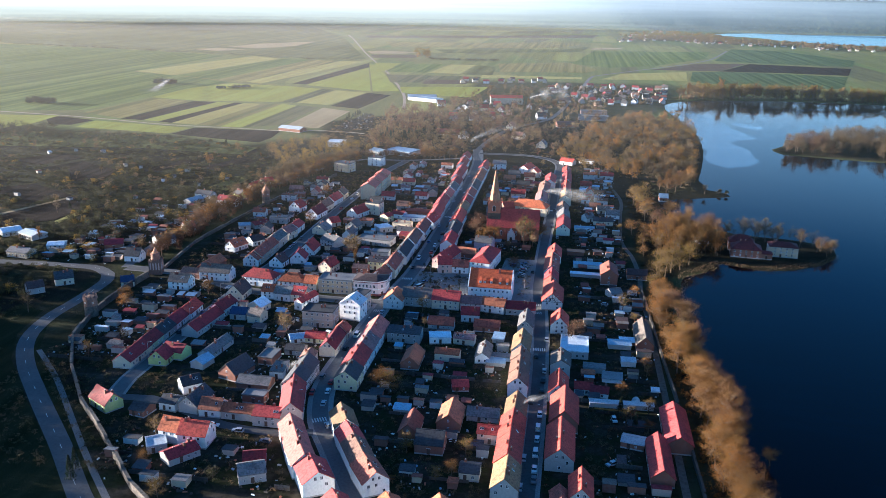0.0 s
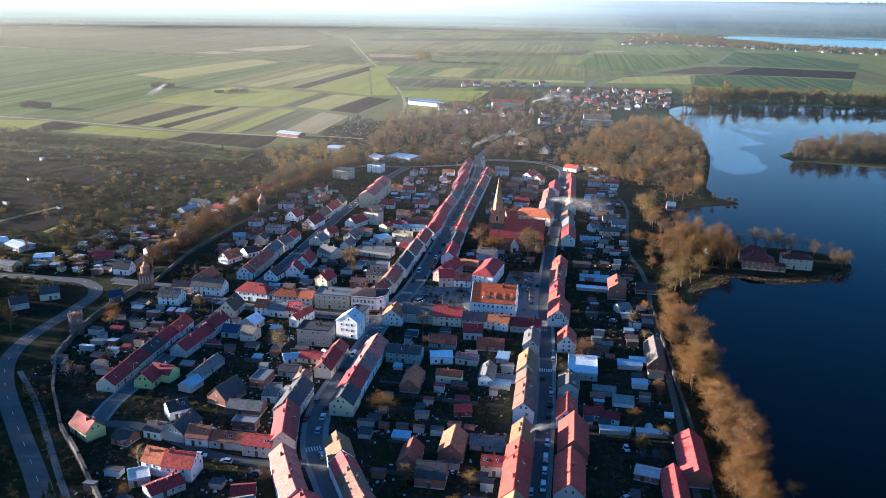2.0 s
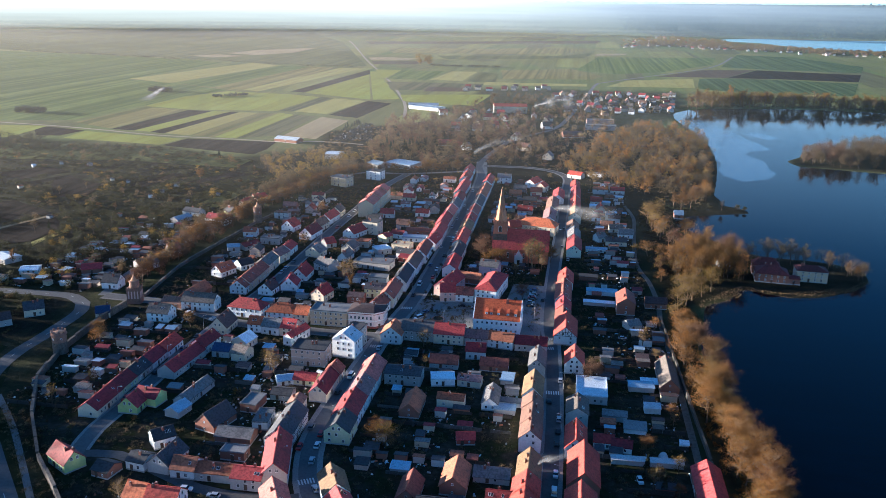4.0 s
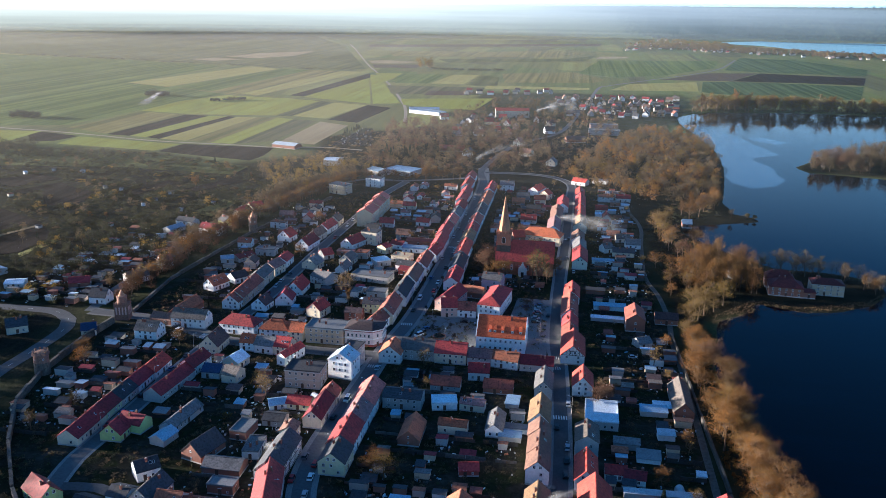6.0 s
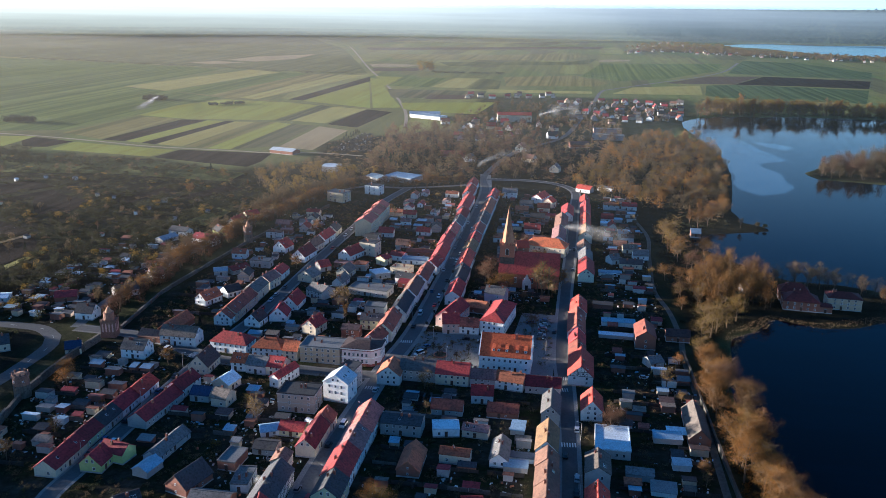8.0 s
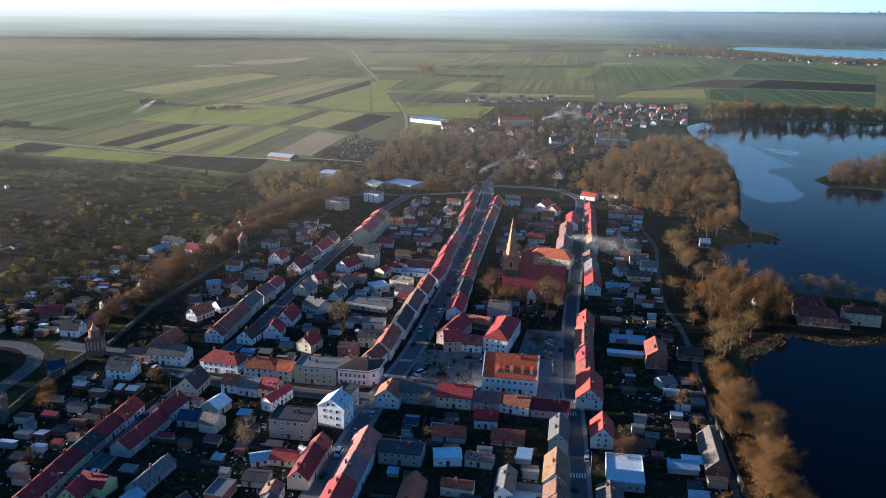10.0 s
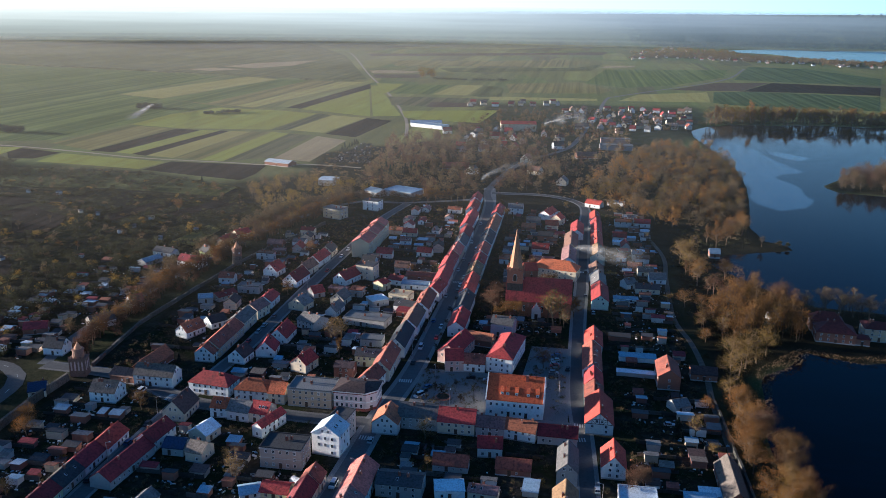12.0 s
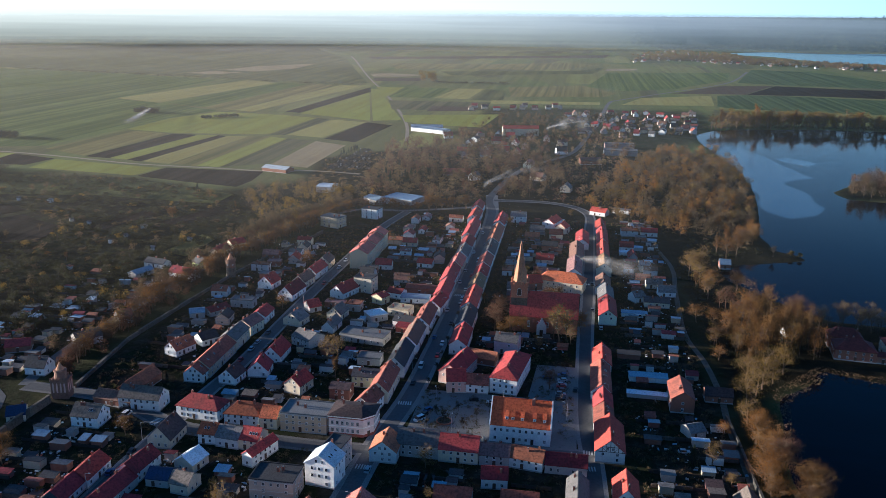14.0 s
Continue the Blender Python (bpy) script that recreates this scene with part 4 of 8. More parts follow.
house(-90.2, 578.6, 90, 28.3, 8.0, 4.9, 8.2, "red", "white")
house(-89.9, 604.2, 90, 19.3, 8.0, 4.9, 8.2, "salmon", "cream")
house(-89.3, 625.5, 90, 19.2, 8.0, 4.9, 8.2, "grey", "white")
house(-89.7, 648.4, 90, 22.0, 8.0, 4.9, 8.2, "red", "white")
house(-91.8, 683.8, 90, 44.0, 8.0, 4.9, 8.2, "red", "white")
house(-94.6, 726.4, 90, 28.2, 8.0, 4.9, 8.2, "redlit", "white")
house(-95.8, 756.3, 90, 20.8, 8.0, 4.9, 8.2, "red", "white")
house(-70.5, 485.1, 90, 22.2, 8.0, 4.9, 7.8, "red", "white")
house(-71.4, 510.8, 90, 24.2, 8.0, 4.9, 7.8, "slate", "white")
house(-72.5, 539.7, 90, 29.3, 8.0, 4.9, 7.8, "redlit", "white")
house(-73.1, 566.5, 90, 19.4, 8.0, 4.9, 7.8, "ochre", "cream")
house(-73.2, 586.7, 90, 17.5, 8.0, 4.9, 7.8, "red", "white")
house(-73.5, 609.2, 90, 21.5, 8.0, 4.9, 7.8, "salmon", "white")
house(-73.6, 637.3, 90, 28.0, 8.0, 4.9, 7.8, "slate", "white")
house(-73.8, 674.2, 90, 40.9, 8.0, 4.9, 7.8, "rust", "white")
house(-74.3, 715.4, 90, 28.9, 8.0, 4.9, 7.8, "red", "white")
house(-173.9, 443.3, 90, 28.2, 8.6, 4.9, 8.2, "redbrown", "ochrewall")
house(-174.4, 466.9, 90, 15.9, 8.6, 5.3, 8.2, "grey", "cream")
house(-173.5, 483.3, 79, 11.4, 8.6, 4.9, 7.8, "greyred", "cream")
house(-173.2, 499.4, 90, 12.5, 7.7, 4.1, 6.6, "red", "white")
house(-170.8, 536.7, 83, 17.0, 8.6, 3.7, 7.8, "darkred", "white")
house(-188.4, 549.0, 81, 10.5, 8.6, 3.7, 7.8, "red", "white")
house(-170.7, 556.2, 81, 12.9, 7.7, 4.1, 7.4, "brown", "cream")
house(-169.6, 575.0, 84, 17.3, 7.7, 4.1, 7.4, "red", "white")
house(-169.2, 593.7, 90, 12.0, 7.7, 4.1, 7.4, "slate", "cream")
house(-174.3, 427.3, 90, 7.1, 8.6, 4.1, 7.4, "redbrown", "white")
house(-150.6, 438.4, 97, 9.7, 8.6, 3.3, 7.4, "darkred", "white")
house(-150.0, 456.3, 90, 14.1, 8.6, 3.3, 7.4, "red", "white")
house(-155.1, 498.1, 76, 9.0, 9.5, 3.3, 6.6, "grey", "cream")
house(-141.0, 473.8, 152, 11.3, 10.3, 4.1, 6.6, "grey", "grey")
house(-137.4, 510.6, 81, 9.9, 7.7, 3.3, 6.6, "grey", "cream")
house(-143.2, 544.8, 70, 16.3, 8.6, 3.7, 7.4, "darkred", "white")
house(-153.2, 518.0, 43, 6.7, 7.7, 2.9, 5.7, "red", "grey")
house(-176.2, 296.9, 90, 18.1, 7.7, 3.3, 6.1, "darkred", "cream")
house(-176.5, 311.8, 90, 11.5, 7.7, 3.3, 6.1, "darkred", "yellow")
house(-176.4, 323.7, 90, 12.1, 7.7, 3.3, 6.1, "slate", "grey")
house(-176.3, 336.0, 90, 12.2, 7.7, 3.3, 6.1, "darkred", "white")
house(-175.7, 349.2, 90, 13.8, 7.7, 3.3, 6.1, "redlit", "white")
house(-163.4, 297.2, 90, 8.2, 7.7, 3.1, 6.6, "darkred", "lime")
house(-159.8, 303.6, 170, 9.8, 6.9, 3.7, 6.1, "darkred", "lime")
house(-145.8, 311.7, 83, 19.2, 6.0, 2.5, 4.5, "grey", "grey")
house(-145.5, 297.4, 78, 7.9, 6.0, 2.5, 4.1, "metalblue", "grey")
house(-162.5, 335.9, 84, 24.3, 7.7, 3.3, 6.1, "darkred", "grey")
house(-160.9, 354.8, 83, 13.8, 7.7, 4.1, 7.0, "darkred", "white")
house(-162.0, 377.0, 90, 12.6, 8.6, 3.7, 8.2, "darkbrown", "cream")
house(-183.8, 400.8, 0, 16.9, 8.6, 4.9, 8.2, "greybrown", "white")
house(-196.2, 383.9, 0, 10.7, 8.6, 4.5, 7.8, "greybrown", "white")
house(-158.0, 398.2, 174, 17.5, 9.5, 4.9, 8.4, "red", "white", "hip")
house(-146.8, 380.4, 0, 6.5, 7.7, 4.1, 6.6, "orange", "white")
house(-145.5, 361.9, 76, 8.3, 7.7, 3.3, 5.7, "metalwhite", "cream")
house(-141.1, 348.4, 172, 6.5, 7.7, 3.7, 6.1, "greybrown", "cream")
house(-138.3, 379.6, 174, 8.8, 8.6, 3.9, 6.6, "grey", "whitegrey")
house(-130.2, 379.4, 174, 7.2, 8.6, 4.1, 7.0, "red", "cream")
house(-124.6, 371.5, 72, 14.0, 4.4, 4.4, 6.0, "red", "white")
house(-150.7, 351.2, 0, 7.7, 7.7, 2.9, 4.9, "solar", "grey")
house(-193.3, 415.2, 83, 18.0, 7.7, 3.3, 6.6, "rust", "brick")
house(-195.2, 401.2, 173, 16.8, 7.7, 2.9, 4.9, "brown", "brick")
house(-129.3, 426.1, 75, 9.9, 7.7, 4.1, 7.4, "red", "cream")
house(-103.2, 436.4, 0, 11.0, 7.7, 4.9, 7.0, "slate", "yellow")
house(-110.1, 422.7, 0, 8.2, 6.9, 4.9, 6.2, "darkbrown", "brickred")
house(-107.2, 458.2, 0, 10.2, 6.9, 3.3, 3.7, "flatgrey", "grey")
house(-159.4, 429.2, 83, 9.1, 7.7, 3.3, 6.6, "darkbrown", "white")
house(-60.5, 316.9, 90, 14.6, 7.6, 2.6, 5.9, "rust", "brick")
house(-37.1, 269.4, 90, 13.8, 8.4, 3.3, 6.7, "rust", "brick")
house(-50.2, 260.5, 90, 12.5, 6.8, 2.6, 5.9, "redbrown", "brick")
house(-41.3, 250.8, 0, 9.7, 9.9, 3.7, 6.7, "slate", "brick")
house(-37.5, 296.8, 11, 6.5, 5.3, 2.2, 3.7, "red", "red")
house(-31.6, 328.0, 90, 13.8, 6.1, 3.0, 5.2, "grey", "white")
house(-33.5, 359.2, 0, 11.8, 6.8, 2.6, 4.8, "redbrown", "brick")
house(-25.8, 275.1, 0, 11.7, 6.8, 2.2, 4.1, "grey", "grey")
house(-21.7, 259.3, 0, 8.7, 6.1, 4.1, 5.9, "red", "pinkish")
house(-25.8, 235.8, 0, 6.5, 6.8, 3.0, 4.4, "slate", "cream")
house(-52.8, 341.5, 12, 9.6, 6.8, 3.0, 3.3, "metalwhite", "white")
house(-15.9, 334.1, 90, 16.6, 7.6, 5.5, 9.2, "ochre", "white")
house(-15.4, 319.7, 90, 8.6, 7.6, 5.5, 8.7, "brown", "white")
house(-15.0, 309.1, 90, 11.6, 7.6, 5.5, 8.7, "brown", "white")
house(-14.8, 298.0, 90, 9.7, 7.6, 5.5, 8.7, "brown", "white")
house(-14.0, 275.4, 90, 13.7, 7.6, 5.1, 8.7, "ochre", "grey")
house(-14.2, 262.7, 90, 10.0, 8.5, 5.5, 9.2, "redlit", "white")
house(-14.2, 254.8, 90, 7.0, 8.5, 5.5, 9.2, "redlit", "white")
house(-14.1, 243.9, 90, 15.8, 8.5, 5.5, 9.2, "redlit", "white")
house(-13.7, 228.7, 90, 14.3, 8.5, 5.5, 9.2, "ochre", "grey")
house(-0.3, 366.5, 90, 12.8, 8.0, 4.4, 8.4, "redlit", "white")
house(6.8, 343.0, 90, 17.5, 12.0, 3.2, 3.4, "metalwhite", "grey")
house(1.2, 320.5, 90, 12.5, 8.0, 5.6, 8.0, "greybrown", "grey")
house(0.9, 299.8, 90, 15.1, 7.3, 4.0, 7.6, "redlit", "white")
house(3.5, 279.8, 90, 20.8, 10.2, 4.0, 8.8, "redlit", "brick")
house(2.6, 254.6, 90, 22.3, 9.5, 4.4, 8.4, "redlit", "grey")
house(9.6, 228.6, 90, 12.5, 7.3, 4.4, 8.0, "redlit", "grey")
house(10.6, 303.1, 0, 7.0, 5.8, 2.8, 4.4, "red", "white")
house(16.9, 301.4, 174, 7.0, 5.8, 2.6, 4.0, "darkred", "white")
house(3.4, 223.9, 97, 7.1, 5.8, 3.2, 5.6, "redbrown", "grey")
house(43.1, 275.1, 90, 26.5, 9.0, 3.7, 6.7, "red", "brick")
house(35.6, 252.6, 90, 24.5, 7.5, 3.3, 6.3, "red", "brick")
house(27.8, 265.2, 168, 7.8, 6.0, 2.4, 3.3, "stripe", "brick")
house(37.6, 360.3, 90, 24.4, 7.5, 3.0, 6.7, "greybrown", "brick")
house(24.5, 442.2, 90, 16.4, 9.0, 5.9, 8.9, "redbrown", "brick")
house(40.2, 449.3, 0, 10.8, 6.8, 3.0, 5.2, "darkbrown", "brick")
house(26.7, 417.3, 28, 6.5, 6.8, 2.6, 4.4, "grey", "grey")
house(-133.9, 553.8, 169, 10.7, 8.6, 8.3, 8.7, "flatdark", "cream")
house(-192.9, 689.3, 159, 15.4, 10.3, 7.4, 7.8, "flatgrey", "creamblock")
house(-171.9, 719.8, 167, 12.8, 9.5, 7.4, 7.8, "slate", "white")
house(-107.0, 521.2, 169, 11.1, 8.6, 3.7, 4.1, "flatcream", "cream")
house(-100.0, 504.2, 169, 12.6, 7.7, 3.7, 5.7, "slate", "white")
house(-103.2, 541.7, 0, 15.0, 7.7, 3.0, 3.7, "metalblue", "white")
house(-115.9, 483.7, 172, 21.6, 10.3, 3.7, 4.1, "flatgrey", "grey")
house(-117.8, 511.5, 38, 9.3, 8.6, 3.3, 3.7, "metalwhite", "grey")
house(-100.1, 498.6, 172, 6.7, 7.7, 3.3, 4.1, "darkred", "red")
house(-121.2, 536.2, 63, 6.5, 6.9, 4.1, 5.7, "darkred", "yellow")
house(-114.8, 547.2, 165, 8.6, 7.7, 3.3, 4.9, "darkred", "white")
house(-101.7, 556.9, 0, 19.3, 7.7, 3.3, 4.1, "redbrown", "brick")
house(-62.4, 730.5, 0, 11.5, 8.6, 5.3, 7.8, "grey", "white")
house(-37.3, 721.6, 70, 16.4, 8.6, 4.5, 7.4, "redlit", "white")
house(-29.4, 706.1, 68, 8.0, 7.7, 4.5, 7.4, "redlit", "cream")
house(-2.5, 766.4, 156, 12.7, 8.6, 3.3, 5.7, "redlit", "white")
house(14.4, 566.7, 32, 6.5, 6.9, 3.3, 5.7, "grey", "white")
house(24.5, 560.8, 0, 13.2, 7.7, 3.0, 4.9, "slate", "cream")
house(-49.3, 683.1, 0, 9.7, 7.7, 2.9, 4.9, "rust", "brick")
house(14.8, 776.2, 166, 12.8, 6.0, 2.9, 3.3, "flatgrey", "white")
house(-241.8, 554.2, 167, 15.6, 8.6, 4.1, 6.6, "darkred", "white")
house(-241.1, 575.5, 140, 9.1, 7.7, 3.7, 6.6, "slate", "lime")
house(-240.6, 601.2, 81, 14.1, 7.7, 4.1, 6.6, "red", "cream")
house(-267.8, 572.4, 167, 14.0, 7.7, 2.9, 4.9, "slate", "white")
house(-238.7, 622.0, 54, 10.5, 7.7, 3.3, 5.7, "red", "cream")
house(-268.7, 554.4, 69, 13.1, 6.9, 2.5, 4.1, "metalblue", "grey")
house(-239.0, 482.9, 48, 6.9, 7.7, 3.3, 6.6, "rust", "grey")
house(-267.0, 441.9, 26, 10.5, 8.6, 2.9, 4.9, "darkred", "brick")
house(-242.5, 421.3, 0, 9.1, 7.7, 3.7, 7.4, "slate", "white")
house(-241.9, 455.5, 50, 11.5, 8.6, 3.3, 5.7, "slate", "grey")
house(-199.9, 504.3, 58, 11.8, 7.7, 2.6, 4.1, "darkred", "grey")
house(-207.4, 497.8, 25, 7.4, 7.7, 2.9, 3.7, "metalblue", "grey")
house(-194.5, 453.1, 68, 11.4, 7.7, 3.3, 6.6, "rust", "white")
house(-187.5, 465.7, 53, 8.6, 7.7, 3.3, 5.7, "slate", "white")
house(-225.5, 382.4, 28, 6.5, 8.6, 2.9, 4.9, "solar", "cream")
house(-129.8, 240.2, 172, 7.2, 7.7, 4.9, 8.2, "orange", "white")
house(-121.1, 239.3, 0, 10.1, 8.6, 4.9, 8.2, "redlit", "white")
house(-124.1, 259.9, 0, 8.2, 7.7, 3.3, 6.1, "rust", "white")
house(-113.7, 259.6, 0, 11.9, 6.9, 3.1, 4.9, "rust", "grey")
house(-101.6, 257.4, 0, 10.1, 7.7, 4.1, 6.1, "red", "grey")
house(-165.2, 257.4, 149, 11.5, 7.2, 3.4, 6.8, "red", "lime")
house(-140.7, 275.8, 43, 7.5, 6.9, 3.7, 6.1, "slate", "white")
house(-132.5, 263.7, 83, 12.1, 7.7, 3.3, 6.6, "slate", "grey")
house(-149.6, 255.1, 168, 6.5, 6.9, 2.5, 4.1, "slate", "brick")
house(-140.8, 261.1, 172, 6.8, 6.9, 3.3, 4.9, "slate", "white")
house(-122.3, 229.0, 52, 11.0, 6.9, 2.6, 4.1, "darkred", "grey")
house(-132.8, 233.0, 32, 6.5, 6.9, 2.6, 3.3, "metalwhite", "grey")
house(-94.7, 222.1, 27, 8.5, 7.7, 3.3, 5.3, "grey", "grey")
house(-128.3, 292.0, 73, 12.3, 8.6, 2.9, 7.0, "slate", "brick")
house(-116.9, 283.5, 0, 13.0, 7.7, 2.6, 4.5, "grey", "brick")
house(-96.9, 230.7, 19, 7.3, 6.9, 2.5, 4.1, "darkred", "grey")
house(-305.5, 881.5, 164, 28.0, 13.0, 3.4, 5.4, "metalwhite", "brick")
house(-232.9, 804.8, 173, 13.7, 16.0, 5.0, 6.0, "metalwhite", "grey")
house(-181.0, 770.1, 140, 17.0, 13.0, 4.0, 5.6, "metalblue", "grey")
house(-159.9, 778.6, 159, 27.3, 20.0, 4.0, 4.6, "metalblue", "grey")
house(-95.4, 1188.3, 9, 45.2, 16.0, 9.0, 12.0, "redlit", "cream")
house(-210.9, 1185.7, 155, 49.3, 18.0, 4.5, 5.0, "metalblue", "white")
house(24.4, 1061.3, 0, 36.8, 14.0, 5.6, 6.0, "flatgrey", "grey")
house(-96.8, 413.5, 80, 12.3, 8.0, 4.9, 8.2, "redbrown", "white")
house(-258.8, 377.7, 37, 9.0, 7.7, 3.7, 6.6, "slate", "cream")
house(-265.4, 362.7, 45, 7.9, 7.7, 3.3, 5.7, "darkbrown", "grey")
house(-343.9, 454.2, 48, 11.3, 12.0, 2.9, 4.1, "metalwhite", "grey")
house(-326.0, 450.4, 156, 14.9, 10.3, 2.9, 4.1, "metalwhite", "grey")
house(-309.2, 415.4, 174, 13.6, 8.6, 3.3, 4.9, "grey", "ochrewall")
house(-299.4, 434.1, 20, 9.5, 8.6, 2.5, 3.3, "metalwhite", "white")


# ---- town hall, church, towers, island house ----
def town_hall():
    x, y, L, W, e, h = -36.4, 405.2, 22.0, 14.6, 7.0, 14.2
    top = tagged(new("town_hall"), "long white town hall with a steep bright orange roof and dormers", "town hall")
    top.matrix_world = pose(x, y, 0, 0, 0, -1)
    FOOT.append((x, y, L / 2 + 1, W / 2 + 1, 0))
    b = Build()
    a, c = L / 2, W / 2
    b.poly([(-a, -c, 0), (a, -c, 0), (a, -c, e), (-a, -c, e)]), b.poly([(a, c, 0), (-a, c, 0), (-a, c, e), (a, c, e)])
    b.poly([(a, -c, 0), (a, c, 0), (a, c, e), (a, 0, h), (a, -c, e)]), b.poly([(-a, c, 0), (-a, -c, 0), (-a, -c, e), (-a, 0, h), (-a, c, e)])
    part("wall", b.mesh("wall", WALL["white"]), top)
    s = (h - e) / c
    roof = part("roof", roof_mesh(L - 0.6, W, e, h, "gable", ROOF["orangehall"]), top)
    for q in (-1, 1):      # white gable copings above the roof
        b = Build()
        for k in (-1, 1):
            b.hexa([(q * a - 0.2, k * (c + 0.3), e - 0.3), (q * a + 0.2, k * (c + 0.3), e - 0.3), (q * a + 0.2, 0, h - 0.05), (q * a - 0.2, 0, h - 0.05),
                    (q * a - 0.2, k * (c + 0.3), e + 0.35), (q * a + 0.2, k * (c + 0.3), e + 0.35), (q * a + 0.2, 0, h + 0.6), (q * a - 0.2, 0, h + 0.6)])
        part("gable_coping", b.mesh("gable_coping", WALL["white"]), top)
    for u in (-5.0, -2.8, 0.6, 5.0, 8.6):
        d = Build()
        y0, z0 = -c * 0.8, h - c * 0.8 * s
        d.box(u - 0.55, u + 0.55, y0, y0 + 2.6, z0 - 0.1, z0 + 1.3, 0)
        d.hexa([(u - 0.7, y0 - 0.15, z0 + 1.3), (u + 0.7, y0 - 0.15, z0 + 1.3), (u + 0.7, y0 + 3.4, z0 + 2.9), (u - 0.7, y0 + 3.4, z0 + 2.9),
                (u - 0.7, y0 - 0.15, z0 + 1.45), (u + 0.7, y0 - 0.15, z0 + 1.45), (u + 0.7, y0 + 3.4, z0 + 3.05), (u - 0.7, y0 + 3.4, z0 + 3.05)], 1)
        dm = part("dormer", d.mesh("dormer", [WALL["white"], ROOF["orangehall"]]), roof)
        part("window", WINDOW_SMALL, roof, pose(u, y0, z0 + 0.2, 0, 0, 180))
    part("chimney", CHIMNEY, roof, pose(4.2, -1.2, h - 1.2 * s + 0.8) @ Matrix.Diagonal((1.4, 1.4, 1.3, 1)))
    for fl in (0, 1):
        for i in range(9):
            u = -a + 2.0 + i * 2.25
            if fl == 0 and i in (3, 6):
                part("door", DOOR, top, pose(u, -c, 0.1, 0, 0, 180))
            elif not (fl == 0 and i in (1, 7)):
                part("window", WINDOW, top, pose(u, -c, 1.1 + fl * 3.3, 0, 0, 180))
    for fl in (0, 1, 2):
        for u in (-3.6, 0, 3.6) if fl < 2 else (-1.6, 1.6):
            part("window", WINDOW, top, pose(-a, u, 1.1 + fl * 3.3, 0, 0, 90))
            part("window", WINDOW, top, pose(a, u, 1.1 + fl * 3.3, 0, 0, -90))


town_hall()


def church():
    top = tagged(new("church"), "brick parish church with a tall tapering spire and red roof", "church")
    top.matrix_world = pose(-46, 516, 0, 0, 0, 0)
    FOOT.append((-34, 516, 18, 9, 0))
    # nave, ridge along x
    L, W, e, h = 33.0, 13.4, 8.2, 18.6
    nave = part("nave", None, top, pose(12.4, 0, 0))
    b = Build()
    a, c = L / 2, W / 2
    b.poly([(-a, -c, 0), (a, -c, 0), (a, -c, e), (-a, -c, e)]), b.poly([(a, c, 0), (-a, c, 0), (-a, c, e), (a, c, e)])
    b.poly([(a, -c, 0), (a, c, 0), (a, c, e), (a, 0, h), (a, -c, e)]), b.poly([(-a, c, 0), (-a, -c, 0), (-a, -c, e), (-a, 0, h), (-a, c, e)])
    part("nave_wall", b.mesh("nave_wall", M_REDBRICK), nave)
    part("nave_roof", roof_mesh(L, W, e, h, "gable", ROOF["red"]), nave)
    for i in range(7):      # buttresses between tall windows
        b = Build()
        u = -a + 2.5 + i * 4.6
        b.box(u - 0.5, u + 0.5, -c - 1.1, -c + 0.02, 0, 5.4)
        b.hexa([(u - 0.5, -c - 1.1, 5.4), (u + 0.5, -c - 1.1, 5.4), (u + 0.5, -c, 5.4), (u - 0.5, -c, 5.4), (u - 0.5, -c - 0.2, 7), (u + 0.5, -c - 0.2, 7), (u + 0.5, -c, 7), (u - 0.5, -c, 7)])
        part("buttress", b.mesh("buttress", M_REDBRICK), nave)
        if i < 6:
            part("window", WINDOW_TALL, nave, pose(u + 2.3, -c, 2.6, 0, 0, 180) @ Matrix.Diagonal((1.2, 1, 2.0, 1)))
    # stepped porch on the near side
    b = Build()
    b.box(-2.3, 2.3, -3.6, 0, 0, 4.6)
    for i, (w_, z_) in enumerate(((2.3, 5.6), (1.6, 6.6), (0.9, 7.7), (0.35, 8.8))):
        b.box(-w_, w_, -3.7, -3.3, 4.6 if i == 0 else (5.6, 6.6, 7.7)[i - 1], z_)
    porch = part("porch", b.mesh("porch", WALL["whitegrey"]), top, pose(11.8, -6.8, 0))
    b = Build()
    for q in (-1, 1):
        b.hexa([(0, -3.3, 7.2), (0, 1.5, 7.2), (q * 2.6, 1.5, 4.5), (q * 2.6, -3.3, 4.5), (0, -3.3, 7.4), (0, 1.5, 7.4), (q * 2.6, 1.5, 4.7), (q * 2.6, -3.3, 4.7)])
    part("porch_roof", b.mesh("porch_roof", ROOF["red"]), porch)
    b = Build()
    b.box(-0.8, 0.8, -3.78, -3.68, 0, 2.8)
    part("porch_door", b.mesh("porch_door", M_BEAM), porch)
    # tower: field stone below, brick above, battlements and spire
    t = 4.1
    b = Build()
    b.box(-t, t, -t, t, 0, 16.2, 0)
    part("tower_base", b.mesh("tower_base", M_STONE), top)
    b = Build()
    b.box(-t + 0.1, t - 0.1, -t + 0.1, t - 0.1, 16.2, 22.4, 0), b.box(-t - 0.15, t + 0.15, -t - 0.15, t + 0.15, 22.4, 22.9, 0)
    tower = part("tower_brick", b.mesh("tower_brick", M_REDBRICK), top)
    merlon = Build()
    merlon.box(-0.5, 0.5, -0.25, 0.25, 0, 1.2), merlon.prism([(-0.55, -0.3), (0.55, -0.3), (0.55, 0.3), (-0.55, 0.3)], 1.2, 1.5, 0, 0.4)
    merlon = merlon.mesh("merlon", M_REDBRICK)
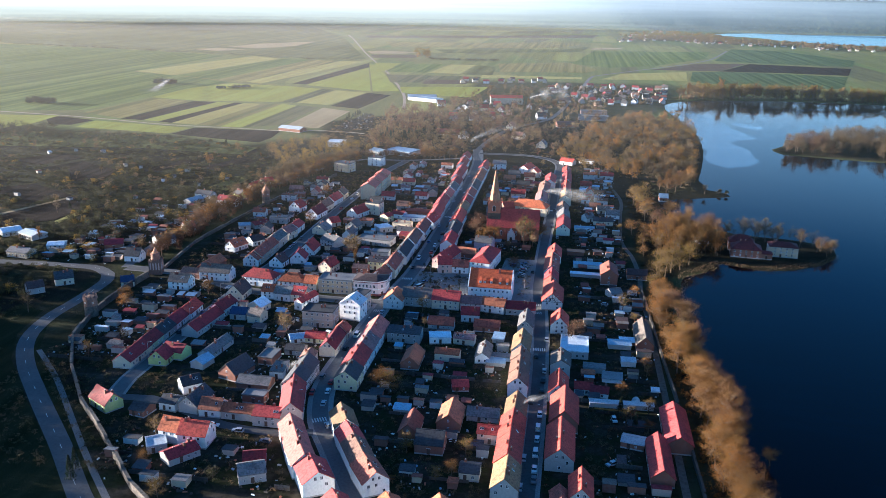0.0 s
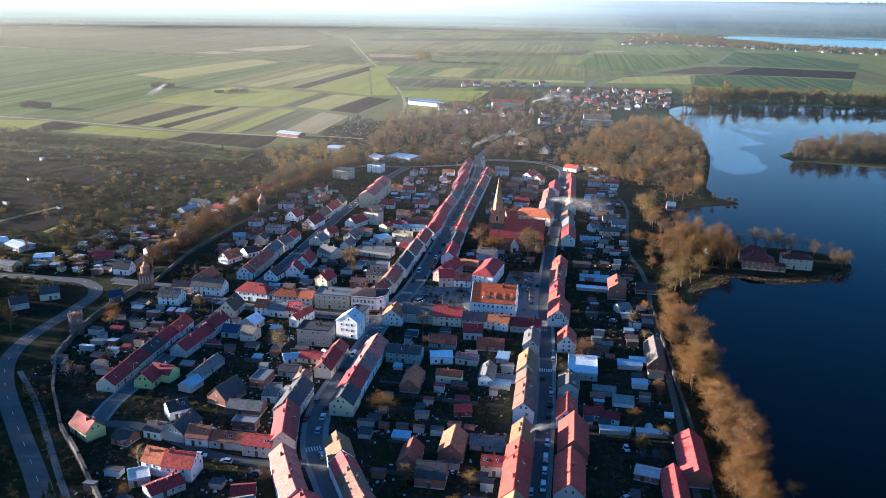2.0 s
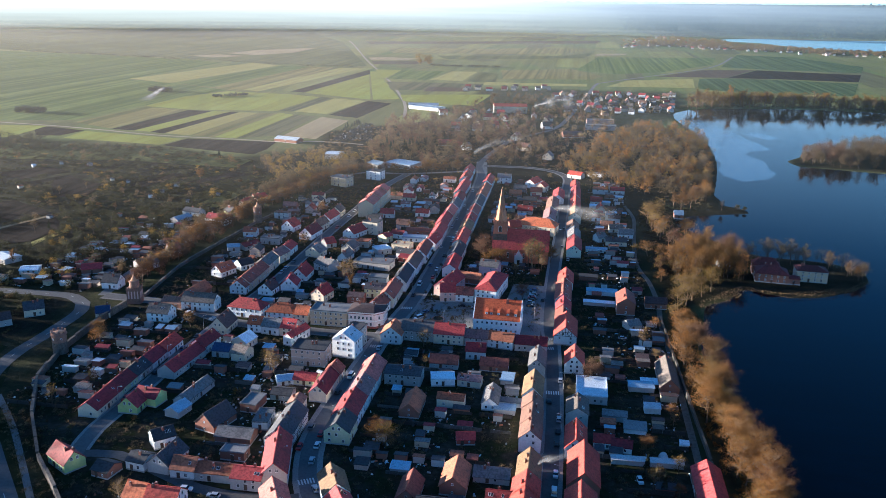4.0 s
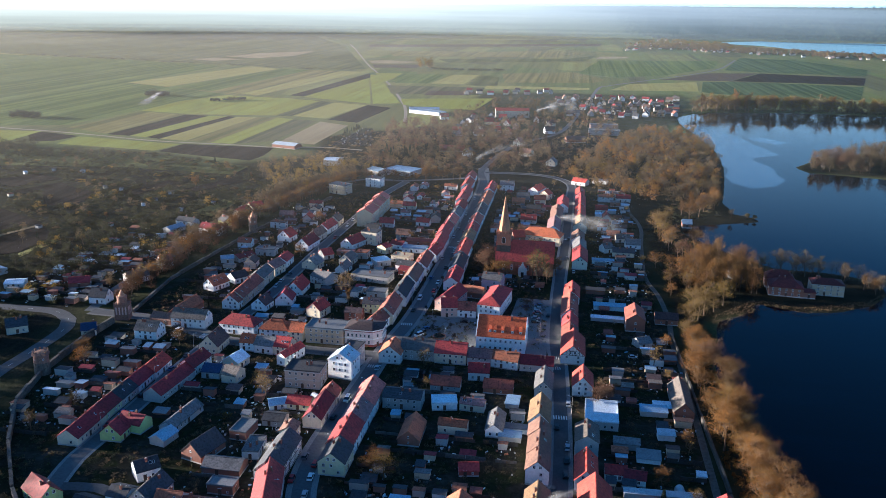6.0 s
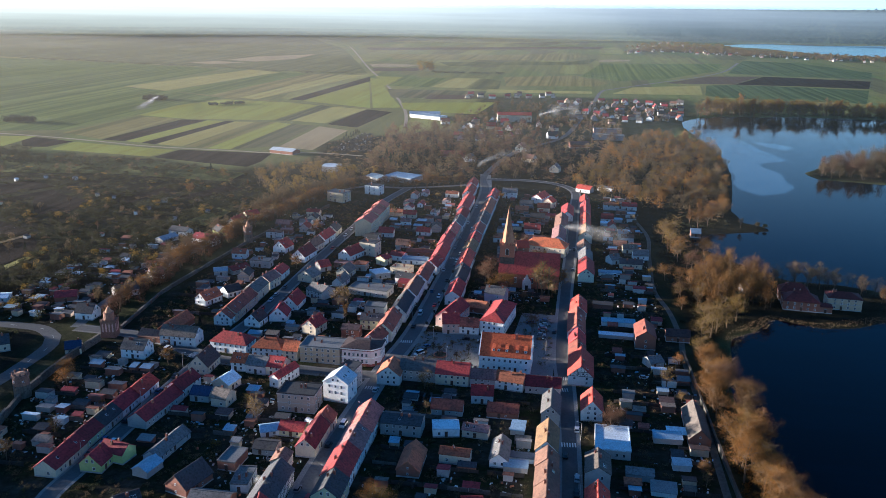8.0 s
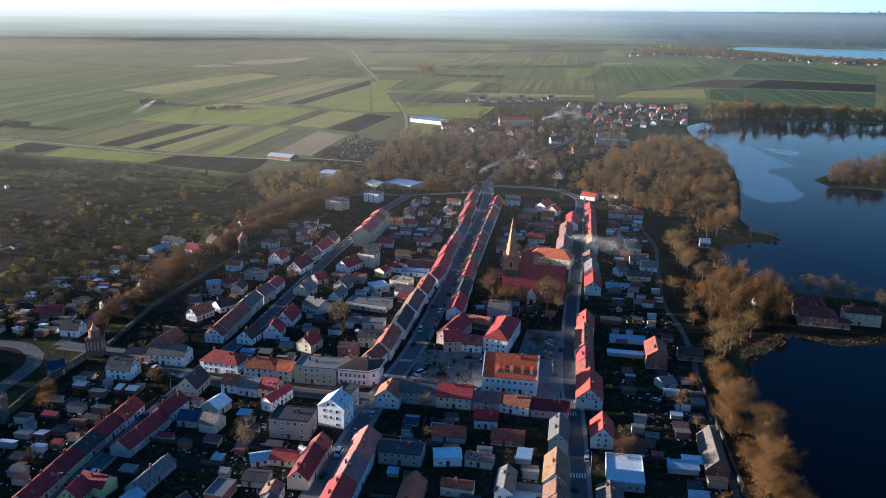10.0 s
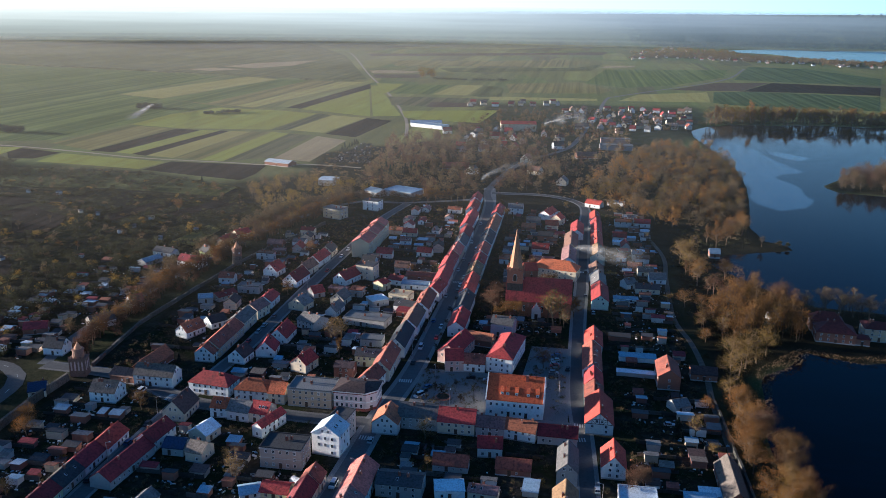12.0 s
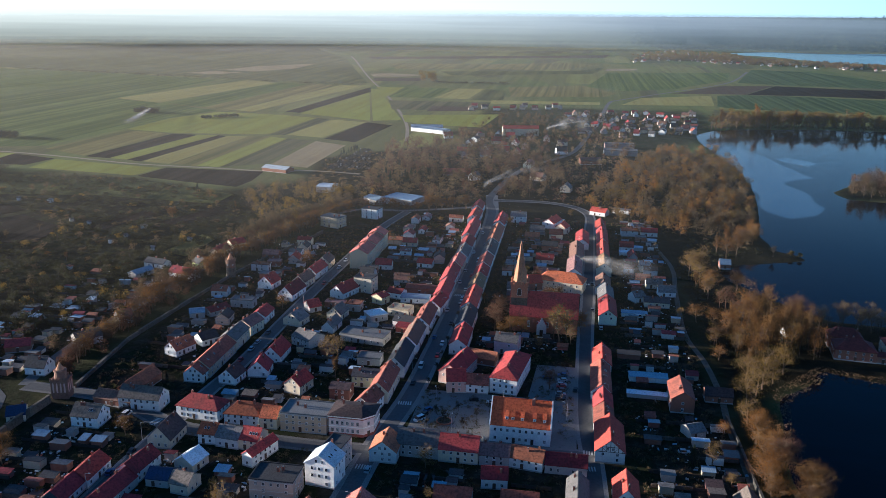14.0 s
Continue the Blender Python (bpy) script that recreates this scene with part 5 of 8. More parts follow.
    for i in range(5):
        u = -t + 0.45 + i * (2 * t - 0.9) / 4
        for mm in (pose(u, -t, 22.9), pose(u, t, 22.9), pose(-t, u, 22.9, 0, 0, 90), pose(t, u, 22.9, 0, 0, 90)):
            part("merlon", merlon, tower, mm)
    arch = Build()
    ring = [(-0.9, 0), (0.9, 0), (0.9, 2.2)] + [(0.9 * math.cos(k), 2.2 + 1.2 * math.sin(k)) for k in (0.5, 1.0, 1.57, 2.1, 2.6)] + [(-0.9, 2.2)]
    arch.prism(ring, 0, 0.12)
    arch_me = arch.mesh("belfry_opening", M_BEAM)
    rim = Build()
    rim.prism([(px * 1.22, py * 1.1 - 0.15) for px, py in ring], 0, 0.07)
    rim_me = rim.mesh("belfry_surround", WALL["whitegrey"])
    for rz in (0, -90, 90):
        part("belfry_surround", rim_me, tower, pose(0, 0, 17.6, 0, 0, rz) @ pose(0, -t + 0.08, 0, 90, 0, 0))
        part("belfry_opening", arch_me, tower, pose(0, 0, 17.6, 0, 0, rz) @ pose(0, -t + 0.06, 0, 90, 0, 0))
    b = Build()
    ring = [(3.75 * math.cos(radians(22.5 + 45 * k)), 3.75 * math.sin(radians(22.5 + 45 * k))) for k in range(8)]
    b.prism(ring, 22.9, 44.0, 0, 0.05)
    spire = part("spire", b.mesh("spire", M_SPIRE), top)
    b = Build()
    b.box(-0.06, 0.06, -0.06, 0.06, 43.8, 46.4), b.box(-0.5, 0.5, -0.05, 0.05, 45.3, 45.45), b.prism([(0.28 * math.cos(k), 0.28 * math.sin(k)) for k in (0, 1.05, 2.1, 3.14, 4.2, 5.24)], 44.2, 44.7, 0, 0.8)
    part("cross", b.mesh("cross", M_BEAM), spire)
    for k in (0, 90, 180, 270):
        b = Build()
        b.box(-0.5, 0.5, -3.1, -1.6, 27.5, 28.9), b.prism([(-0.6, -3.2), (0.6, -3.2), (0.6, -1.4), (-0.6, -1.4)], 28.9, 30.4, 0, 0.1)
        part("spire_hatch", b.mesh("spire_hatch", M_SPIRE), spire, pose(0, 0, 0, 0, 0, k))


church()


def ring_at(r, n, ph=0.0):
    return [(r * math.cos(ph + 2 * math.pi * k / n), r * math.sin(ph + 2 * math.pi * k / n)) for k in range(n)]


def wall_tower(x, y, r, h, tip, label):
    """A round brick tower of the town wall on a stone foot, with a cone on top."""
    top = tagged(new("wall_tower"), label, "tower", "medieval towers")
    top.matrix_world = pose(x, y, 0)
    FOOT.append((x, y, r, r, 0))
    b = Build()
    b.prism(ring_at(r, 16), -0.5, h * 0.55, 0, 0.96)
    part("tower_base", b.mesh("tower_base", M_STONE), top)
    b = Build()
    b.prism(ring_at(r * 0.96, 16), h * 0.55, h, 0, 0.97), b.prism(ring_at(r * 1.08, 16), h - 0.9, h - 0.4, 0)
    up = part("tower_brick", b.mesh("tower_brick", M_OLDBRICK), top)
    m = Build()
    m.box(-0.35, 0.35, -0.2, 0.2, 0, 0.9)
    m = m.mesh("merlon", M_OLDBRICK)
    for k in range(10):
        part("merlon", m, up, pose(0, 0, 0, 0, 0, 36 * k) @ pose(0, -r * 0.92, h))
    b = Build()
    b.prism(ring_at(r * 0.72, 12), h, h + tip, 0, 0.03)
    part("cone_roof", b.mesh("cone_roof", M_SPIRE), top)
    for k in (-20, 50):
        part("window", WINDOW_SMALL, up, pose(0, 0, h * 0.7, 0, 0, 180 + k) @ pose(0, r * 0.93, 0))


wall_tower(-217, 563, 2.9, 10.2, 4.2, "round brick wall tower with a pointed brick cone")
wall_tower(-220, 339, 3.2, 9.5, 0.5, "round fieldstone wall tower with a flat top beside the bypass")


def gate_tower():
    top = tagged(new("gate_tower"), "square brick town gate with blind arches and a round turret", "tower", "medieval towers")
    top.matrix_world = pose(-219.5, 402.0, 0, 0, 0, 12) @ Matrix.Diagonal((0.78, 0.78, 0.95, 1))
    FOOT.append((-218.5, 402.5, 4.6, 4.6, 0))
    b = Build()
    b.box(-4.2, 4.2, -3.6, 3.6, -0.5, 8.6), b.box(-4.4, 4.4, -3.8, 3.8, 8.0, 8.5)
    body = part("gate_body", b.mesh("gate_body", M_OLDBRICK), top)
    blind = Build()
    blind.prism([(-0.4, 0), (0.4, 0), (0.4, 3.6), (0, 4.4), (-0.4, 3.6)], 0, 0.08)
    blind = blind.mesh("blind_arch", WALL["pinkish"])
    for i in range(4):
        part("blind_arch", blind, body, pose(-2.9 + i * 1.9, -3.62, 3.0, 90, 0, 0))
        if i < 3:
            part("blind_arch", blind, body, pose(4.22, -2.2 + i * 2.2, 3.0, 90, 0, 90))
    m = Build()
    m.box(-0.4, 0.4, -0.2, 0.2, 0, 0.9)
    m = m.mesh("merlon", M_OLDBRICK)
    for i in range(6):
        for y in (-3.6, 3.6):
            part("merlon", m, body, pose(-3.8 + i * 1.52, y, 8.6))
    b = Build()
    b.prism(ring_at(3.0, 14), 8.6, 12.4), b.prism(ring_at(3.2, 14), 11.8, 12.2)
    part("turret", b.mesh("turret", M_OLDBRICK), top)
    b = Build()
    b.prism(ring_at(2.1, 12), 12.4, 15.6, 0, 0.04)
    part("cone_roof", b.mesh("cone_roof", M_SPIRE), top)


gate_tower()


def town_wall(line, h, label, mat, thick=0.9):
    """A wall of rough stone sections following a line."""
    top = tagged(new("town_wall"), label, "wall", "old walls")
    rnd = random.Random(len(line))
    for (ax, ay), (bx, by) in zip(line, line[1:]):
        d = math.hypot(bx - ax, by - ay)
        n = max(1, int(d / 9))
        for i in range(n):
            x0, y0 = ax + (bx - ax) * i / n, ay + (by - ay) * i / n
            b = Build()
            l, hh = d / n, h * rnd.uniform(0.75, 1.12)
            b.prism([(-0.05, -thick / 2), (l + 0.05, -thick / 2), (l + 0.05, thick / 2), (-0.05, thick / 2)], -0.5, hh, 0, 0.97)
            b.box(0.3, l - 0.3, -thick / 2 - 0.1, thick / 2 + 0.1, hh - 0.05, hh + 0.12)
            part("wall_section", b.mesh("wall_section", mat), top, pose(x0, y0, 0, 0, 0, math.degrees(math.atan2(by - ay, bx - ax))))


town_wall([(-108, 190), (-119, 201), (-129, 209), (-142, 223), (-158, 240), (-176, 258), (-196, 284), (-212, 311), (-219, 336)], 3.2, "weathered fieldstone town wall along the bypass", M_STONE)
town_wall([(-220, 342), (-222, 371), (-221, 396)], 3.4, "fieldstone town wall between tower and gate", M_STONE)
town_wall([(-219, 410), (-224, 459), (-221, 507), (-217, 559)], 1.9, "low ruined town wall beside the avenue", M_STONE)
town_wall([(-216, 567), (-206, 614), (-194, 667)], 2.0, "ruined town wall by the avenue trees", M_STONE)
town_wall([(48, 190), (48, 237), (47, 276), (46, 307), (44, 351), (41, 433)], 2.2, "dark grey stone garden wall along the lake path", worn("mossy_stone", (0.09, 0.085, 0.07), 0.95, fine=1.5), 0.6)


def lake_house():
    """Brick hall with a hipped roof and a plainer wing, on the spit."""
    # dark red roofs here carry the shade of the spit's trees in their colour
    a = house(108.5, 508, -6, 17.5, 12.5, 5.2, 8.6, "redshaded", "brick", "hip", "lake_house")
    b = house(131, 513, -4, 16.5, 11, 6.4, 8.4, "redshaded", "ochrewall", "hip", "lake_house")
    c = house(119.8, 504, -6, 6.6, 6, 3.4, 4.6, "redshaded", "brick", "hip", "lake_house")
    d = house(108, 521, -6, 15, 9, 5.6, 9.2, "redshaded", "brick", "hip", "lake_house")
    for o, words in ((a, "brick lakeside hall with a dark red hipped roof darkened for shade"), (b, "ochre brick lakeside wing with small windows"),
                     (c, "low brick link between the lakeside buildings"), (d, "rear brick lakeside hall with a dark red roof darkened for shade")):
        o["label"] = words


lake_house()
house(86, 530, 10, 7, 6, 2.8, 4.8, "slate", "grey")
house(72, 642, 0, 6.5, 6, 2.8, 5.2, "metalblue", "brick")


# ---- corner house on the square, flat block with stepped roofs ----
def corner_house():
    x, y, a, c, e, h, k = -98.0, 397.8, 8.1, 6.0, 7.8, 9.4, 3.2
    top = tagged(new("corner_house"), "pale pink corner house with white cornices and dark roof", "house", "town houses")
    top.matrix_world = pose(x, y, 0)
    FOOT.append((x, y, a + 0.5, c + 0.5, 0))

    def ring(o, z):
        return [(-a - o, -c - o, z), (a - k - o * 0.4, -c - o, z), (a + o, -c + k + o * 0.4, z), (a + o, c + o, z), (-a - o, c + o, z)]

    def band(name, o, z0, z1, mat):
        b = Build()
        lo, hi = ring(o, z0), ring(o, z1)
        for i in range(5):
            j = (i + 1) % 5
            b.poly([lo[i], lo[j], hi[j], hi[i]])
        b.poly(hi)
        b.poly(lo[::-1])
        return part(name, b.mesh(name, mat), top)
    band("wall", 0.0, 0.0, e, WALL["ornate"])
    band("plinth", 0.12, -0.3, 1.1, WALL["red"])
    band("cornice", 0.14, 3.6, 3.9, WALL["white"])
    band("cornice", 0.18, 6.9, 7.15, WALL["red"])
    band("cornice", 0.45, 7.5, 7.9, WALL["white"])
    b = Build()
    eave, crest = ring(0.6, 7.9), [(-a + 5, 0.8, h), (a - 5, -0.4, h), (a - 4.6, 1.2, h)]
    b.poly([eave[0], eave[1], crest[1], crest[0]])
    b.poly([eave[1], eave[2], crest[1]])
    b.poly([eave[2], eave[3], crest[2], crest[1]])
    b.poly([eave[3], eave[4], crest[0], crest[2]])
    b.poly([eave[4], eave[0], crest[0]])
    b.poly([crest[0], crest[1], crest[2]])
    roof = part("roof", b.mesh("roof", ROOF["darkbrown"]), top)
    for u, v in ((-4.5, 2.0), (2.5, 2.4)):
        part("chimney", CHIMNEY, roof, pose(u, v, h))
    for z in (1.4, 4.3):
        for i in range(6):
            part("window", WINDOW_TALL, top, pose(-a + 1.4 + i * 1.9, -c, z, 0, 0, 180))
        for i in range(4):
            part("window", WINDOW_TALL, top, pose(a, -c + k + 1.0 + i * 2.1, z, 0, 0, -90))
    mid = (a - k / 2, -c + k / 2)
    part("door", DOOR, top, pose(mid[0], mid[1], 0.15, 0, 0, -135))
    part("window", WINDOW_TALL, top, pose(mid[0], mid[1], 4.3, 0, 0, -135))


corner_house()


def stepped_block():
    top = tagged(new("apartment_block"), "long yellow apartment block with stepped red tiled roofs", "apartment block")
    top.matrix_world = pose(-148.3, 619.8, 0, 0, 0, 90)
    FOOT.append((-148.3, 619.8, 28.3, 5.7, radians(90)))
    n, L, W = 5, 55.6, 10.3
    for i in range(n):
        u, s_ = -L / 2 + (i + 0.5) * L / n, L / n
        e = 9.0 + (0.7 if i % 2 == 0 else 0.0)
        a, c, hh = s_ / 2, W / 2 + (0.35 if i % 2 == 0 else 0.0), e + 3.0
        seg = part("section", None, top, pose(u, 0, 0))
        b = Build()
        b.poly([(-a, -c, -0.3), (a, -c, -0.3), (a, -c, e), (-a, -c, e)]), b.poly([(a, c, -0.3), (-a, c, -0.3), (-a, c, e), (a, c, e)])
        b.poly([(a, -c, -0.3), (a, c, -0.3), (a, c, e), (a, 0, hh), (a, -c, e)]), b.poly([(-a, c, -0.3), (-a, -c, -0.3), (-a, -c, e), (-a, 0, hh), (-a, c, e)])
        part("section_wall", b.mesh("section_wall", WALL["creamblock"]), seg)
        part("section_roof", roof_mesh(s_, 2 * c, e, hh, "gable", ROOF["salmon"]), seg)
        part("chimney", CHIMNEY, seg, pose(0.5, 0.8, hh))
        for fl in range(3):
            for w_ in range(4):
                part("window", WINDOW, seg, pose(-a + 1.5 + w_ * 2.7, -c, 1.1 + fl * 2.9, 0, 0, 180))


stepped_block()


# ---- houses along the road north of the town ----
for x, y, turn, L, W, e, h, roof, wall in ((-69, 957, 70, 12, 9, 4.2, 8.5, "greyred", "palegreen"), (-57, 896, 150, 13, 9, 3.6, 7.5, "brown", "cream"), (-40, 1051, 20, 12, 9, 4, 8.5, "slate", "white"),
                                           (-118, 1111, 5, 12, 9, 3.8, 8, "red", "cream"), (-147, 1085, 80, 10, 9, 4, 8, "slate", "whitegrey"), (-180, 1137, 15, 11, 9, 4, 8, "redbrown", "white"),
                                           (-121, 1167, 85, 10, 8, 4, 8, "slate", "white"), (-115, 882, 60, 9, 8, 4, 7.5, "grey", "white"), (-102, 1043, 10, 10, 9, 3.6, 7.6, "red", "pinkish"),
                                           (-88, 1035, 85, 10, 9, 3.6, 7.6, "darkred", "pinkish"), (25, 1112, 4, 34, 12, 5.2, 5.8, "flatgrey", "pinkish"), (-9, 997, 15, 22, 12, 3.6, 6.5, "darkbrown", "brick"),
                                           (-220, 1208, 12, 42, 12, 4, 6.2, "metalwhite", "whitegrey"), (-30, 850, 80, 11, 9, 3.8, 7.5, "grey", "cream"), (-135, 905, 8, 26, 9, 3.4, 6, "redbrown", "brick")):
    house(x, y, turn, L, W, e, h, roof, wall)


# ---- trees ----
def cone_between(b, p, q, r0, r1, n=4, mat=0):
    p, q = Vector(p), Vector(q)
    d = (q - p).normalized()
    u = d.orthogonal().normalized()
    w = d.cross(u)
    k = len(b.v)
    for c, r in ((p, r0), (q, r1)):
        b.v += [tuple(c + (u * math.cos(2 * math.pi * i / n) + w * math.sin(2 * math.pi * i / n)) * r) for i in range(n)]
    for i in range(n):
        b.f.append((k + i, k + (i + 1) % n, k + n + (i + 1) % n, k + n + i))
        b.i.append(mat)


def leaf(b, c, size, rnd, mat=0):
    a = Vector((rnd.gauss(0, 1), rnd.gauss(0, 1), rnd.gauss(0, 1))).normalized()
    u = a.orthogonal().normalized() * size
    w = a.cross(u) * rnd.uniform(0.5, 1.0)
    k = len(b.v)
    c = Vector(c)
    b.v += [tuple(c - u), tuple(c + w), tuple(c + u * 0.9 - w * 0.3)]
    b.f.append((k, k + 1, k + 2))
    b.i.append(mat)


def tree_meshes(seed, h, r, leaves, size, leaf_mat, bark, low=0.25, droop=0.0):
    """Trunk with limbs, and a crown of fine twigs with clumps of leaves at their ends."""
    rnd = random.Random(seed)
    t, c = Build(), Build()
    lean = Vector((rnd.uniform(-0.5, 0.5), rnd.uniform(-0.5, 0.5), 0))
    fork = Vector((0, 0, h * low)) + lean
    cone_between(t, (0, 0, -0.4), fork, h * 0.026, h * 0.018, 6)
    cone_between(t, fork, Vector((0, 0, h * 0.75)) + lean * 2, h * 0.018, h * 0.006, 5)
    tips = []
    for i in range(9):
        az, up = i * 2.4 + rnd.uniform(-0.4, 0.4), rnd.uniform(0.25, 1.0)
        s = Vector((0, 0, h * (low + (0.7 - low) * i / 9))) + lean * (1 + i / 9)
        reach = r * rnd.uniform(0.6, 0.95) * (1.0 - 0.35 * i / 9)
        e = s + Vector((math.cos(az) * reach, math.sin(az) * reach, up * h * 0.28))
        m = s.lerp(e, 0.5) + Vector((0, 0, h * 0.03))
        cone_between(t, s, m, h * 0.011, h * 0.007)
        cone_between(t, m, e, h * 0.007, h * 0.003)
        tips += [m, e, m.lerp(e, 0.5)]
    tips += [Vector((0, 0, h * k)) + lean * 2 for k in (0.65, 0.75)]
    hubs = []
    for p in tips:
        for j in range(7):
            q = p + Vector((rnd.gauss(0, r * 0.22), rnd.gauss(0, r * 0.22), rnd.uniform(0.02, 0.17) * h - droop * h * 0.1))
            q.z = min(q.z, h)
            cone_between(c, p, q, 0.06, 0.02, 3, 1)
            hubs.append(q)
    for i in range(leaves):
        q = rnd.choice(hubs)
        d = Vector((rnd.gauss(0, r * 0.13), rnd.gauss(0, r * 0.13), rnd.gauss(0, h * 0.035) - droop * abs(rnd.gauss(0, h * 0.06))))
        leaf(c, q + d, size * rnd.uniform(0.5, 1.25), rnd)
    return t.mesh("trunk", bark), c.mesh("crown", [leaf_mat, bark])


def fir_meshes(seed, h, r):
    rnd = random.Random(seed)
    t, c = Build(), Build()
    cone_between(t, (0, 0, -0.4), (0, 0, h), h * 0.02, 0.03, 6)
    for i in range(700):
        k = rnd.random() ** 0.8
        z = h * (0.1 + 0.9 * k)
        rr = r * (1 - k) * rnd.uniform(0.4, 1.05) + 0.1
        az = rnd.uniform(0, 6.283)
        leaf(c, (math.cos(az) * rr, math.sin(az) * rr, z - rr * 0.25), 0.5 * rnd.uniform(0.5, 1.2), rnd)
    return t.mesh("trunk", M_BARK), c.mesh("crown", M_FIR)


TREES = {
    "oak": [tree_meshes(s, 12, 5.0, 6500, 0.125, M_OAK, M_TWIG) for s in (1, 2, 3)],
    "beech": [tree_meshes(s, 12, 4.8, 6500, 0.125, M_BEECH, M_TWIG) for s in (4, 5)],
    "willow": [tree_meshes(s, 13, 5.4, 4200, 0.13, M_WILLOW, M_TWIG, 0.2, 0.3) for s in (6, 7)],
    "bare": [tree_meshes(s, 12, 4.2, 420, 0.22, M_WILLOW, M_TWIG) for s in (8, 9)],
    "poplar": [tree_meshes(s, 14, 2.4, 700, 0.3, M_OAK, M_TWIG, 0.15) for s in (10, 11)],
    "fir": [fir_meshes(12, 11, 2.6), fir_meshes(13, 9, 2.8)],
    "bush": [tree_meshes(s, 4, 2.4, 420, 0.3, m, M_BARK, 0.1) for s, m in ((14, M_SCRUB), (15, M_WILLOW), (16, M_OAK))],
}
TREES["pollard"] = [tree_meshes(s, 4.4, 1.1, 50, 0.16, M_GREYTWIG, M_BARK, 0.45) for s in (17, 18)]
WORDS = {"pollard": "small bare pollarded street tree with short twigs", "oak": "russet-leaved oak tree, half bare", "beech": "copper-leaved tree in late autumn", "willow": "yellowish willow with drooping twigs",
         "bare": "bare tree with many pale twigs", "poplar": "slim bare poplar with pale branches", "fir": "dense dark green fir tree", "bush": "low brownish leafless winter bush"}
tree_rnd = random.Random(11)


def tree(kind, x, y, s=1.0, z=0.0):
    trunk, crown = tree_rnd.choice(TREES[kind])
    top = tagged(new("bush" if kind == "bush" else "tree"), WORDS[kind], "bush" if kind == "bush" else "tree", {"bush": "bushes"}.get(kind, "trees"))
    k = s * tree_rnd.uniform(0.85, 1.15)
    top.matrix_world = pose(x, y, z, 0, 0, tree_rnd.uniform(0, 360)) @ Matrix.Diagonal((k, k, k * tree_rnd.uniform(0.9, 1.1), 1))
    part("trunk", trunk, top)
    part("crown", crown, top)


def free(x, y, margin=1.0):
    for hx, hy, a, c, t in FOOT:
        dx, dy = x - hx, y - hy
        if abs(dx * math.cos(t) + dy * math.sin(t)) < a + margin and abs(-dx * math.sin(t) + dy * math.cos(t)) < c + margin:
            return False
    return True


def on_road(x, y, margin):
    for line, w in ((ROAD_R, 4.6), (ROAD_M[:16], 5.2), (ROAD_I, 4.2), (ROAD_A, 3), (ROAD_X, 4.4), (ROAD_S, 4.2), (ROAD_BIG, 4.5), (ROAD_N, 3.5)):
        for (ax, ay), (bx, by) in zip(line, line[1:]):
            l2 = (bx - ax) ** 2 + (by - ay) ** 2
            s = min(1, max(0, ((x - ax) * (bx - ax) + (y - ay) * (by - ay)) / l2))
            if math.hypot(x - ax - s * (bx - ax), y - ay - s * (by - ay)) < w + margin:
                return True
    return False


def row(kind_choices, line, spacing, jitter, size, side=0.0):
    for (ax, ay), (bx, by) in zip(line, line[1:]):
        d = math.hypot(bx - ax, by - ay)
        nx, ny = -(by - ay) / d, (bx - ax) / d
        for i in range(int(d / spacing)):
            u = (i + tree_rnd.random()) * spacing / d
            o = side + tree_rnd.uniform(-jitter, jitter)
            x, y = ax + (bx - ax) * u + nx * o, ay + (by - ay) * u + ny * o
            if free(x, y, 0.5):
                tree(tree_rnd.choice(kind_choices), x, y, size * tree_rnd.uniform(0.85, 1.15))


SHORE = [(58, 190), (58.5, 240), (56, 300), (52, 345), (50.5, 400), (52, 430)]
row(("oak", "oak", "beech", "oak"), SHORE, 4.4, 5.5, 1.12)
row(("oak", "willow"), [(59, 215), (58, 300), (54, 350)], 7, 1.5, 0.9)
tree("oak", 73, 262, 0.62, -0.8)
for x, y, s in ((53, 352, 1.15), (51, 446, 1.25), (56, 455, 1.2), (60, 463, 1.25), (48, 428, 1.1), (66, 470, 1.2), (54, 468, 1.0), (72, 480, 1.05)):
    tree("willow", x, y, s)
# park by the bay
for i in range(58):
    x, y = tree_rnd.uniform(42, 98), tree_rnd.uniform(478, 640)
    if abs(x - 38) > 4 and x < 56 + 42 * (1 - abs(y - 535) / 110) and free(x, y, 2):
        tree(tree_rnd.choice(("oak", "beech", "bare", "willow", "poplar", "oak")), x, y, tree_rnd.uniform(0.75, 1.15))
for x, y, k, s in ((52, 600, "willow", 1.3), (48, 620, "willow", 1.35), (56, 632, "willow", 1.2), (60, 560, "beech", 1.0), (72, 555, "beech", 1.0), (68, 548, "beech", 0.9),
                   (95, 535, "fir", 1.0), (92, 546, "bare", 1.0), (102, 541, "bare", 1.1), (114, 544, "bare", 1.25), (120, 540, "bare", 1.2), (127, 541, "bare", 1.2), (134, 538, "bare", 1.1),
                   (146, 533, "bare", 1.25), (154, 523, "poplar", 0.8), (158, 516, "oak", 0.6), (160, 526, "oak", 0.5), (107, 672, "bare", 0.7), (118, 676, "bush", 0.9), (124, 673, "bush", 0.8),
                   (76, 660, "oak", 1.1), (84, 672, "oak", 1.2), (90, 690, "beech", 1.2), (99, 700, "oak", 1.2), (80, 690, "poplar", 1.2), (72, 676, "poplar", 1.1)):
    tree(k, x, y, s)
